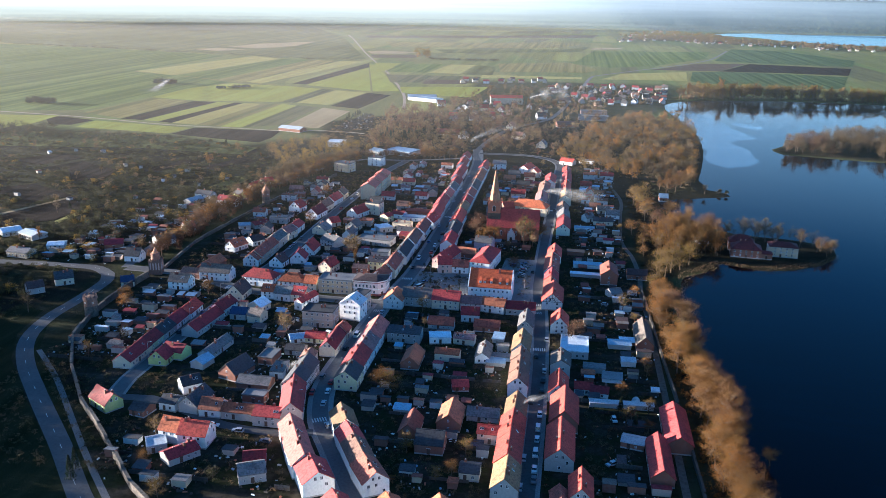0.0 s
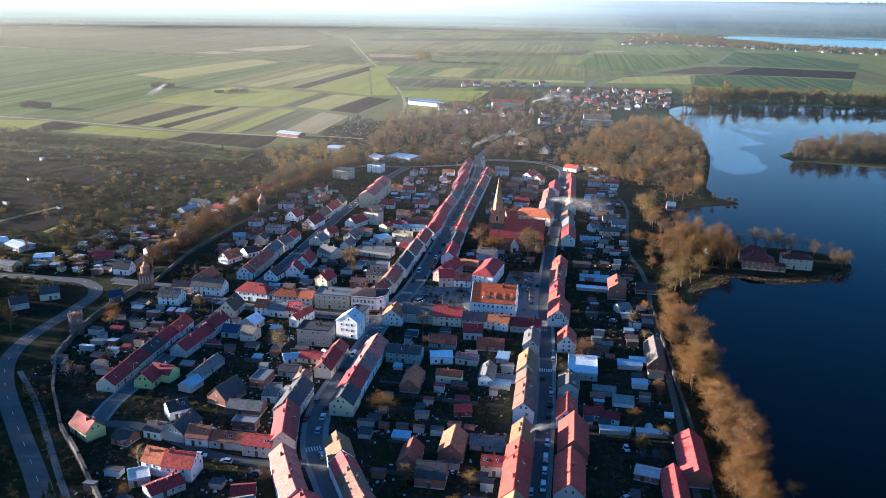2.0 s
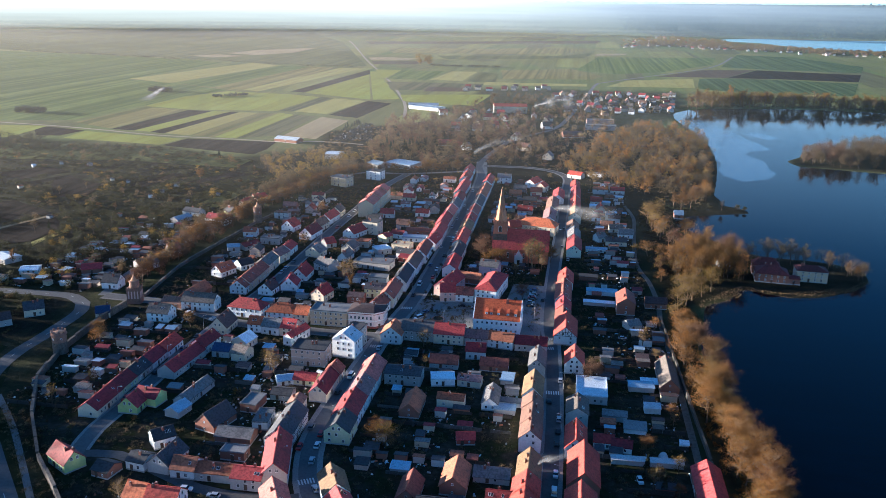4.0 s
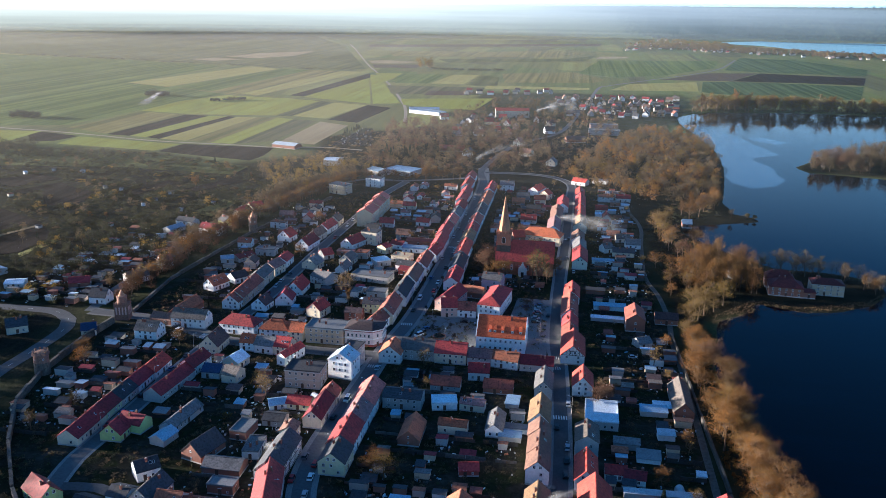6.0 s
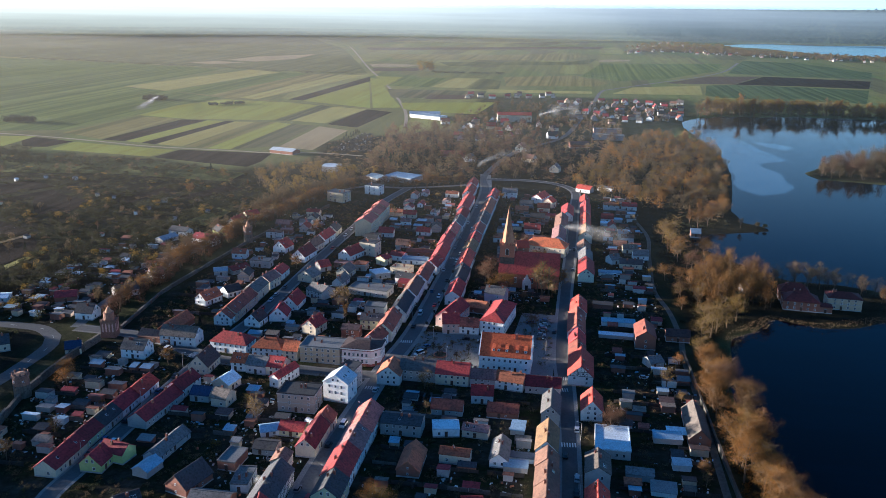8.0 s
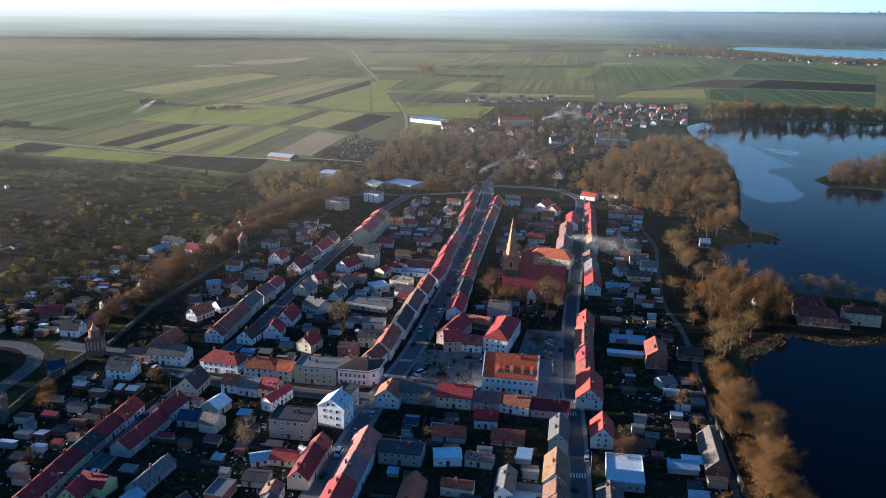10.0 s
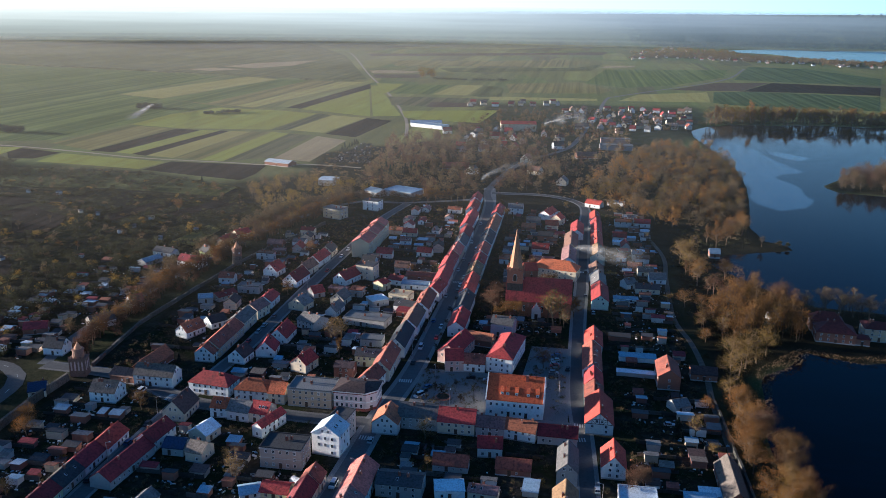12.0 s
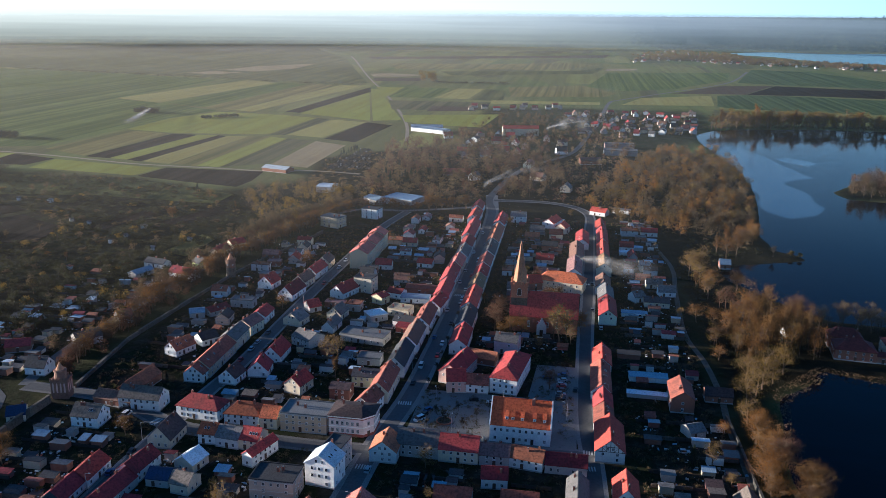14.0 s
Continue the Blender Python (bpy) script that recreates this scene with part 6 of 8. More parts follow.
# avenue outside the old wall
AVENUE = [(-232, 425), (-236, 460), (-235, 526), (-229, 590), (-214, 660), (-190, 735), (-150, 742), (-100, 768)]
row(("oak", "oak", "beech", "bare"), AVENUE, 4.4, 1.6, 0.9)
# round the church
for x, y, k, s in ((-57, 507, "beech", 1.05), (-58, 516, "beech", 1.1), (-55, 525, "beech", 1.0), (-49, 502, "oak", 0.8), (-43, 501, "oak", 0.85), (-28, 500, "bare", 1.35), (-25, 497, "bare", 1.6), (-22, 502, "bare", 1.65),
                   (-20, 496, "bare", 1.0), (-15.5, 512, "oak", 0.8), (-16, 521, "oak", 0.8), (-29, 548, "oak", 0.9), (-34, 556, "beech", 0.7), (-40, 585, "beech", 1.0), (-52, 498, "oak", 0.7),
                   (-27.5, 446, "beech", 0.7), (6.5, 352, "beech", 0.85), (9, 356, "beech", 0.75), (-68, 288, "oak", 1.0), (-64, 287, "willow", 0.95), (-124, 336, "bare", 0.85), (-121, 333, "bare", 0.8),
                   (-124, 450, "bare", 1.3), (-121, 455, "bare", 1.2), (-118, 440, "poplar", 0.7), (24, 284, "fir", 0.8), (26, 278, "bare", 0.7), (29, 276, "fir", 0.6), (24, 395, "fir", 0.7), (30, 392, "bare", 0.8),
                   (-184, 420, "fir", 0.5), (-208, 350, "oak", 0.8), (-212, 356, "oak", 0.7), (-150, 210, "fir", 0.7), (-152, 216, "fir", 0.6), (-118, 205, "willow", 0.7), (-106, 219, "bush", 1.0)):
    tree(k, x, y, s)
# pollards on the square and along the main street
for x, y in ((-72, 404), (-66, 409), (-58, 405), (-54, 414), (-50, 420), (-62, 419), (-70, 415), (-44, 419), (-77.4, 440), (-77.2, 455), (-77, 470), (-77, 486), (-77, 502), (-76.8, 520), (-86.6, 448), (-86.4, 462), (-86.3, 478), (-86.2, 494), (-86.2, 512)):
    tree("pollard", x, y, 1.0)
# yards
n_ = 0
while n_ < 95:
    x, y = tree_rnd.uniform(-205, 38), tree_rnd.uniform(215, 760)
    if free(x, y, 1.5) and not on_road(x, y, 1.0) and not (-80 < x < -12 and 395 < y < 475):
        tree(tree_rnd.choice(("bush", "bush", "oak", "bare", "fir", "bush", "willow")), x, y, tree_rnd.uniform(0.4, 0.75))
        n_ += 1
# scrubland in the west
for i in range(22):
    x, y = tree_rnd.uniform(-420, -250), tree_rnd.uniform(330, 800)
    if free(x, y, 2) and not on_road(x, y, 1.0):
        tree(tree_rnd.choice(("bush", "oak", "bare", "willow", "poplar", "bush", "bush", "oak", "fir")), x, y, tree_rnd.uniform(0.45, 1.0))


def thicket(name, label, ring, count, h, r, leaves, size, mat, seed, category="wood"):
    """Many far trees as one mass: each a stem and a ragged crown of clumps."""
    rnd = random.Random(seed)
    b = Build()
    xs, ys = [p[0] for p in ring], [p[1] for p in ring]
    k = 0
    for _ in range(count * 12):
        if k >= count:
            break
        x, y = rnd.uniform(min(xs), max(xs)), rnd.uniform(min(ys), max(ys))
        if not inside(np.array([x]), np.array([y]), ring)[0] or not free(x, y, 2) or on_road(x, y, 0.5) or any(inside(np.array([x]), np.array([y]), plot)[0] for plot in PLOTS):
            continue
        k += 1
        s, z0 = rnd.uniform(0.6, 1.25), float(hill(x, y))
        if h > 5:
            cone_between(b, (x, y, z0 - 0.5), (x + rnd.uniform(-0.4, 0.4), y, z0 + h * 0.8 * s), 0.15, 0.04, 3, 1)
        hubs = []
        for i in range(11 if h > 5 else 5):
            az, e = rnd.uniform(0, 6.283), rnd.uniform(-0.5, 1.0)
            rr = r * s * rnd.uniform(0.25, 0.85) * math.sqrt(max(0.05, 1 - e * e * 0.8))
            hubs.append((x + math.cos(az) * rr, y + math.sin(az) * rr, z0 + h * s * ((0.5 + 0.42 * e) if h > 8.5 else (0.36 + 0.42 * e) if h > 5 else (0.38 + 0.32 * e))))
            if h > 5:
                cone_between(b, (x, y, z0 + h * s * 0.35), hubs[-1], 0.045, 0.015, 3, 1)
        for i in range(leaves):
            q = rnd.choice(hubs)
            leaf(b, (q[0] + rnd.gauss(0, r * 0.24), q[1] + rnd.gauss(0, r * 0.24), max(z0 + 0.1, q[2] + rnd.gauss(0, h * 0.07))), size * rnd.uniform(0.5, 1.2), rnd)
    tagged(new(name, b.mesh(name, [mat, M_BARK])), label, category, kind="stuff")


EAST_WOOD = [(-20, 790), (40, 720), (95, 690), (108, 735), (118, 805), (130, 885), (135, 980), (128, 1085), (60, 1075), (20, 960)]
NORTH_WOOD = [(-212, 850), (-218, 960), (-240, 1060), (-190, 1110), (-70, 1020), (-30, 900), (-60, 800), (-150, 770), (-200, 790)]
thicket("woodland", "russet oaks of the lakeside wood in late autumn", EAST_WOOD, 190, 13, 4.6, 300, 0.52, M_OAK, 21)
thicket("woodland", "grey-brown leafless trees of the lakeside wood", EAST_WOOD, 400, 13, 4.2, 250, 0.52, M_GREYTWIG, 51)
thicket("woodland", "ochre willows scattered through the lakeside wood", EAST_WOOD, 90, 12, 4.6, 280, 0.5, M_WILLOW, 52)
thicket("woodland", "copper-brown trees round the cemetery north of the town", NORTH_WOOD, 190, 12, 4.2, 240, 0.52, M_BEECH, 22)
thicket("woodland", "bare grey-brown wood round the cemetery", NORTH_WOOD, 280, 12, 4.0, 200, 0.52, M_GREYTWIG, 53)
thicket("woodland", "pale ochre wood behind the avenue", [(-300, 780), (-250, 830), (-200, 800), (-175, 765), (-215, 690), (-255, 690)], 70, 10, 3.6, 260, 0.4, M_WILLOW, 23)
thicket("woodland", "grey leafless trees behind the avenue", [(-300, 780), (-250, 830), (-200, 800), (-175, 765), (-215, 690), (-255, 690)], 70, 11, 3.6, 220, 0.4, M_GREYTWIG, 54)
thicket("woodland", "russet trees shading the neck of the spit", [(58, 486), (94, 502), (98, 540), (72, 566), (54, 520)], 85, 16, 4.2, 320, 0.36, M_OAK, 55)
thicket("woodland", "grey leafless trees on the spit shore", [(98, 548), (112, 540), (150, 530), (162, 515), (166, 528), (150, 545), (115, 552)], 26, 10, 3.6, 200, 0.3, M_GREYTWIG, 56)
ISLE_WOOD = [(212, 893), (220, 880), (300, 864), (410, 854), (440, 942), (355, 1010), (300, 1000), (243, 942)]
thicket("woodland", "dark leafless trees covering the lake island", ISLE_WOOD, 360, 15, 4.6, 260, 0.5, M_GREYTWIG, 24)
thicket("woodland", "copper-leaved trees on the lake island", [(212, 893), (220, 880), (260, 875), (265, 930), (243, 942)], 40, 15, 4.2, 240, 0.5, M_BEECH, 71)
FAR_SHORE = [(150, 1300), (200, 1336), (326, 1354), (460, 1347), (1000, 1312)]
thicket("shrubs", "dark undergrowth on the far lake shore", [(140, 1300), (200, 1338), (330, 1357), (470, 1350), (1000, 1315), (1000, 1345), (330, 1385), (150, 1340)], 420, 3.0, 3.0, 60, 0.6, M_SCRUB, 72, "shrubs")
thicket("woodland", "dense olive-brown willows behind the far shore", [(190, 1340), (330, 1360), (480, 1350), (480, 1375), (330, 1392), (180, 1375)], 190, 20, 5.6, 260, 0.8, M_WILLOW, 25)
thicket("shrubs", "brown thicket under the far shore trees", [(150, 1308), (200, 1340), (330, 1360), (470, 1352), (700, 1336), (700, 1360), (330, 1390), (170, 1360)], 260, 8, 4.6, 120, 0.7, M_GREYTWIG, 79, "shrubs")
row(("bare", "bare", "poplar"), FAR_SHORE[:4], 7.5, 2.5, 1.85)
row(("bare", "willow"), FAR_SHORE[3:], 22, 5.0, 1.8)
WEST = [(-700, 330), (-720, 700), (-600, 810), (-430, 815), (-300, 770), (-255, 690), (-255, 520), (-262, 420), (-250, 250), (-190, 180), (-420, 180)]
WEST_NEAR = [(-430, 300), (-470, 480), (-420, 620), (-300, 660), (-252, 640), (-252, 520), (-262, 420), (-262, 300)]
thicket("scrub", "low brown winter scrub covering the western land", WEST, 1500, 2.6, 2.5, 75, 0.5, M_SCRUB, 26, "scrub")
thicket("scrub", "mounded dark olive bushes across the western land", WEST, 1000, 4.0, 3.6, 130, 0.55, M_SCRUB, 83, "scrub")
thicket("scrub", "ochre willow scrub in damp western ground", WEST, 100, 3.6, 3.0, 210, 0.4, M_WILLOW, 41, "scrub")
thicket("scrub", "grey-brown leafless bushes across the western land", WEST, 380, 3.6, 3.2, 210, 0.4, M_GREYTWIG, 61, "scrub")
thicket("woodland", "scattered olive-brown trees across the western scrubland", WEST, 120, 6, 3.2, 280, 0.42, M_SCRUB, 42)
thicket("woodland", "scattered grey leafless trees across the western scrubland", WEST, 90, 8, 3.0, 240, 0.4, M_GREYTWIG, 62)
thicket("woodland", "dense ochre and brown trees west of the bypass", WEST_NEAR, 60, 6, 3.4, 300, 0.42, M_WILLOW, 63)
thicket("woodland", "dense grey-brown trees west of the bypass", WEST_NEAR, 150, 7, 3.4, 280, 0.42, M_SCRUB, 64)
# wood added out of view to keep low sun off the western roofs
thicket("woodland", "unseen tall wood added beyond the bypass to cast shade", [(-312, 150), (-314, 385), (-352, 400), (-360, 150)], 190, 23, 4.8, 300, 0.55, M_GREYTWIG, 73)
# belt of trees added just out of view, shading the bypass and its wall
SHADE_BELT = [(-190, 175), (-218, 236), (-248, 284), (-268, 312), (-340, 320), (-330, 240), (-250, 165)]
thicket("woodland", "unseen tall brown trees added to shade the bypass", SHADE_BELT, 170, 13, 4.4, 280, 0.45, M_GREYTWIG, 68)
thicket("woodland", "second row of leafless trees along the avenue", [(-250, 440), (-242, 440), (-241, 600), (-226, 680), (-196, 742), (-204, 750), (-234, 690), (-249, 600)], 95, 10, 3.8, 320, 0.4, M_GREYTWIG, 69)
thicket("woodland", "young copper-brown trees lining the avenue", [(-250, 415), (-226, 415), (-227, 590), (-206, 680), (-188, 735), (-204, 752), (-236, 690), (-251, 600)], 130, 8, 3.2, 260, 0.42, M_BEECH, 84)
thicket("rough_grass", "tussocks of dry grass across the western land", WEST, 4500, 0.8, 1.7, 12, 0.5, M_SCRUB, 70, "grass")
thicket("woodland", "dense belt of brown bushes by the ploughed fields", [(-690, 780), (-690, 840), (-560, 835), (-540, 800), (-430, 800), (-440, 770), (-560, 770)], 150, 8, 4.0, 260, 0.36, M_SCRUB, 43)
thicket("woodland", "brown thicket behind the western houses", [(-330, 440), (-262, 445), (-252, 520), (-250, 600), (-290, 600), (-330, 520)], 110, 7, 3.4, 260, 0.3, M_SCRUB, 44)
thicket("hedge", "dark square copse in the fields", [(-549, 1230), (-508, 1262), (-508, 1276), (-551, 1246)], 70, 5, 2.4, 45, 0.8, M_FIR, 27, "hedge")
thicket("hedge", "dark clump of trees in a field", [(-672, 1270), (-672, 1292), (-640, 1292), (-640, 1270)], 40, 8, 4.5, 110, 0.9, M_FIR, 28, "hedge")
thicket("hedge", "dark clump of trees beside a farm track", [(-714, 1002), (-714, 1024), (-678, 1024), (-676, 1002)], 34, 8, 4.5, 110, 0.9, M_FIR, 29, "hedge")
thicket("hedge", "brown hedgerow along the field boundary", [(-1435, 2006), (-1168, 1963), (-895, 1898), (-569, 1826), (-465, 1843), (-465, 1853), (-569, 1836), (-895, 1911), (-1168, 1977), (-1435, 2020)], 160, 5, 3, 30, 1.0, M_SCRUB, 31, "hedge")
thicket("woodland", "distant lakeside trees of the far village", [(120, 2950), (300, 3050), (480, 2900), (720, 2800), (950, 2760), (1500, 2560), (1500, 2700), (960, 2900), (700, 3120), (500, 3350), (250, 3300)], 760, 13, 7, 40, 2.4, M_GREYTWIG, 32)
thicket("woodland", "brown trees among the far village gardens", [(150, 3350), (300, 3050), (560, 3000), (540, 3600), (330, 3800)], 260, 12, 7, 40, 2.4, M_WILLOW, 82)
FOREST = [(420, 3900), (690, 4240), (1100, 4200), (1900, 4010), (2300, 4100), (1500, 4560), (700, 4680), (150, 4620), (200, 4150)]
thicket("woodland", "dark pine forest beyond the far lake", FOREST, 1100, 17, 9, 26, 4.0, M_FIR, 74)
thicket("woodland", "brown forest edge beyond the far lake", FOREST, 350, 15, 9, 26, 3.6, M_SCRUB, 75)
thicket("woodland", "tall bare trees beside the farm track", [(-372, 1935), (-340, 1935), (-335, 1975), (-372, 1985)], 14, 22, 6, 220, 1.0, M_WILLOW, 77)
thicket("hedge", "low thorn hedge beside the farm track", [(-340, 1930), (-180, 1960), (-180, 1975), (-340, 1955)], 60, 5, 4, 40, 1.0, M_SCRUB, 78, "hedge")
thicket("woodland", "leafless brown trees between the last houses and the suburb", [(-150, 1000), (-70, 1010), (-100, 800), (-20, 790), (40, 1000), (40, 1180), (-30, 1200), (-190, 1180)], 170, 10, 3.8, 170, 0.5, M_GREYTWIG, 65)
thicket("woodland", "copper trees between the last houses and the suburb", [(-150, 1000), (-70, 1010), (-100, 800), (-20, 790), (40, 1000), (40, 1180), (-30, 1200), (-190, 1180)], 90, 10, 3.8, 170, 0.5, M_BEECH, 66)
thicket("shrubs", "brown undergrowth along the edges of the northern woods", [(-260, 820), (-280, 960), (-190, 1090), (-70, 1030), (-60, 830), (40, 715), (95, 685), (120, 800), (138, 980), (130, 1090), (10, 1080), (-40, 800), (-150, 765)], 900, 2.6, 2.6, 34, 0.55, M_GREYTWIG, 67, "shrubs")
thicket("woodland", "brown trees among the suburb houses", [(-180, 1150), (-140, 1400), (10, 1440), (150, 1460), (125, 1230), (20, 1190)], 330, 7, 3.0, 70, 0.8, M_GREYTWIG, 33)
thicket("shrubs", "dark undergrowth of the lakeside park", [(44, 470), (66, 476), (92, 500), (100, 530), (88, 560), (66, 615), (64, 650), (100, 672), (108, 700), (60, 720), (42, 640)], 260, 2.0, 2.0, 60, 0.4, M_SCRUB, 45, "shrubs")
thicket("shrubs", "brown undergrowth under the bank trees", [(49, 200), (60, 200), (60, 300), (55, 345), (55, 425), (47, 425)], 200, 2.2, 1.8, 60, 0.35, M_OAK, 46, "shrubs")
thicket("reeds", "dry golden reeds along the lake edge", [(62, 420), (70, 455), (84, 470), (92, 485), (112, 476), (148, 492), (164, 512), (166, 520), (150, 502), (112, 484), (90, 492), (78, 478), (64, 462), (58, 425)], 900, 1.2, 0.5, 12, 0.16, M_REED, 34, "reeds")
thicket("scrub", "rough bank of scrub along the bypass", [(-235, 190), (-170, 190), (-215, 260), (-250, 320), (-260, 390), (-300, 390), (-300, 250)], 700, 1.6, 1.6, 40, 0.35, M_SCRUB, 35, "scrub")


def cemetery():
    """Rows of headstones with a line of small cypresses."""
    rnd = random.Random(44)
    b = Build()
    ring = [(-266, 908), (-262, 1036), (-250, 1034), (-222, 910)]
    for i in range(30):
        for j in range(14):
            x, y = -268 + j * 3.4 + rnd.gauss(0, 0.4), 909 + i * 4.2 + rnd.gauss(0, 0.5)
            if inside(np.array([x]), np.array([y]), ring)[0]:
                w, k = rnd.uniform(0.4, 0.9), rnd.uniform(0.7, 1.5)
                b.box(x - w, x + w, y - 0.15, y + 0.15, -0.1, k, rnd.choice((0, 0, 0, 0, 1, 2)))
                b.box(x - w, x + w, y - 2.0, y - 0.15, -0.1, 0.3, rnd.choice((0, 2, 2)))
    tagged(new("gravestones", b.mesh("gravestones", [M_STONE, WALL["grey"], ROOF["slate"]])), "rows of grey headstones in the cemetery", "gravestones", kind="stuff")
    for i in range(15):
        tree("fir", -270 + 0.35 * i + rnd.gauss(0, 0.6), 912 + i * 8.4 + rnd.gauss(0, 1.5), rnd.uniform(0.4, 0.75))
    for i in range(16):
        tree("fir", -197 + i * 2.9 + rnd.gauss(0, 0.8), 846 + i * 2.0 + rnd.gauss(0, 2.0), rnd.uniform(0.8, 1.15))


cemetery()

# ---- yards: sheds, fences, cars, lamps ----
yard_rnd = random.Random(5)


def shed(x, y, turn, L, W, h, roof, wall):
    """A lean-to outbuilding with a sloping sheet roof and a door."""
    top = tagged(new("shed"), f"small {WWORD.get(wall, wall)} yard shed with {RWORD[roof]} lean-to roof", "shed", "back-yard sheds")
    top.matrix_world = pose(x, y, 0, 0, 0, turn)
    FOOT.append((x, y, L / 2, W / 2, radians(turn)))
    b = Build()
    a, c, k = L / 2, W / 2, h - 0.5
    b.hexa([(-a, -c, -0.2), (a, -c, -0.2), (a, c, -0.2), (-a, c, -0.2), (-a, -c, k), (a, -c, k), (a, c, h), (-a, c, h)])
    part("wall", b.mesh("wall", WALL[wall]), top)
    b = Build()
    b.hexa([(-a - 0.25, -c - 0.3, k - 0.03), (a + 0.25, -c - 0.3, k - 0.03), (a + 0.25, c + 0.2, h), (-a - 0.25, c + 0.2, h),
            (-a - 0.25, -c - 0.3, k + 0.09), (a + 0.25, -c - 0.3, k + 0.09), (a + 0.25, c + 0.2, h + 0.12), (-a - 0.25, c + 0.2, h + 0.12)])
    part("roof", b.mesh("roof", ROOF[roof]), top)


for x, y, L, W, roof in ((12.5, 657.1, 8, 3.5, "metalwhite"), (21.1, 669.6, 6, 3.5, "metalblue"), (13.4, 462.8, 16, 4.5, "metalblue"), (6.5, 486.3, 10, 4, "flatdark"), (11.8, 542.0, 13, 3.5, "metalblue"), (22.7, 551.4, 6, 3.5, "rust"), (26.6, 350.7, 10, 5, "metalblue"), (30.8, 355.4, 8, 4.5, "metalwhite"), (15.1, 304.0, 11, 5, "darkred"), (22.3, 316.5, 8, 6, "flatgrey"), (13.8, 445.7, 20, 2.6, "metalwhite"), (24.9, 292.8, 24, 2.2, "stripe"), (-19.5, 291.8, 6, 4, "metalwhite"), (-25.7, 321.0, 8, 4, "metalblue"), (15.2, 323.5, 9, 4, "grey"), (29.6, 332.5, 6, 4, "metalwhite"), (-26.9, 348.0, 5, 7, "metalblue"), (-23.7, 327.3, 9, 3, "flatgrey")):
    if free(x, y, 1.5):
        shed(x, y, yard_rnd.uniform(-3, 3), L, W, yard_rnd.uniform(2.2, 2.8), roof, yard_rnd.choice(("white", "grey", "whitegrey", "brick")))

YARDS = [(-160, -106, 300, 372), (-128, -104, 265, 345), (-160, -105, 400, 545), (-76, -22, 226, 372), (-64, -22, 486, 505), (-64, -24, 545, 740), (6, 40, 215, 432), (4, 34, 440, 560), (8, 34, 560, 740),
         (-215, -182, 290, 395), (-214, -182, 430, 640), (-140, -98, 550, 730), (-150, -80, 212, 245), (-300, -250, 415, 560), (-120, -96, 300, 345)]
BACK_BLOCKS = [(-140, -100, 552, 728), (-62, -26, 552, 735), (-158, -104, 470, 545), (10, 32, 560, 735), (-210, -182, 435, 640), (-60, -24, 320, 374), (-120, -102, 262, 320)]
n_, tries = 0, 0
while n_ < 64 and tries < 6000:      # back buildings: workshops, coach houses and cottages behind the street fronts
    tries += 1
    x0, x1, y0, y1 = yard_rnd.choice(BACK_BLOCKS)
    x, y, L, W = yard_rnd.uniform(x0, x1), yard_rnd.uniform(y0, y1), yard_rnd.uniform(6.5, 12), yard_rnd.uniform(4.8, 7)
    if free(x, y, L * 0.5 + 0.4) and not on_road(x, y, 4.0):
        e = yard_rnd.uniform(2.5, 4.2)
        house(x, y, yard_rnd.choice((0, 90, 0)) + yard_rnd.uniform(-6, 6), L, W, e, e + yard_rnd.choice((0.4, 1.4, 2.2, 2.8)),
              yard_rnd.choice(("redbrown", "darkred", "slate", "grey", "rust", "red", "greybrown", "brown", "flatgrey", "greyred")), yard_rnd.choice(("cream", "grey", "whitegrey", "brick", "greyblock", "white")))
        n_ += 1

M_BOARD = worn("grey_boards", (0.06, 0.052, 0.044), 0.95)
M_YARDWALL = worn("yard_masonry", (0.13, 0.112, 0.096), 0.95, fine=1.5, dirt=(0.08, 0.07, 0.06), dirty=0.6)


def garden_wall(x0, x1, y, skew, h, mat, label):
    """A plot boundary: a run of low wall or boards with a capping."""
    top = tagged(new("garden_wall" if mat is M_YARDWALL else "fence"), label, "wall" if mat is M_YARDWALL else "fence", "plot boundaries")
    L = x1 - x0
    top.matrix_world = pose(x0, y, 0, 0, 0, skew)
    b, c = Build(), Build()
    t = 0.12 if mat is M_YARDWALL else 0.05
    n = max(1, int(L / 3))
    for i in range(n):      # sections of uneven height
        k = h * (1 + 0.06 * math.sin(i * 2.3 + x0))
        b.box(i * L / n, (i + 0.97) * L / n, -t, t, -0.1, k)
    part("panel_run", b.mesh("panel_run", mat), top)
    if mat is M_BOARD:
        c.box(-0.1, 0.06, -t - 0.06, t + 0.06, -0.2, h + 0.14)
        me = c.mesh("post", M_BEAM)
        n = max(1, int(L / 4))
        for i in range(n + 1):
            part("post", me, top, pose(i * L / n, 0, 0))


def clear_run(x0, x1, y, margin):
    return all(free(x0 + (x1 - x0) * i / 6, y, margin) and not on_road(x0 + (x1 - x0) * i / 6, y, 1.5) for i in range(7))


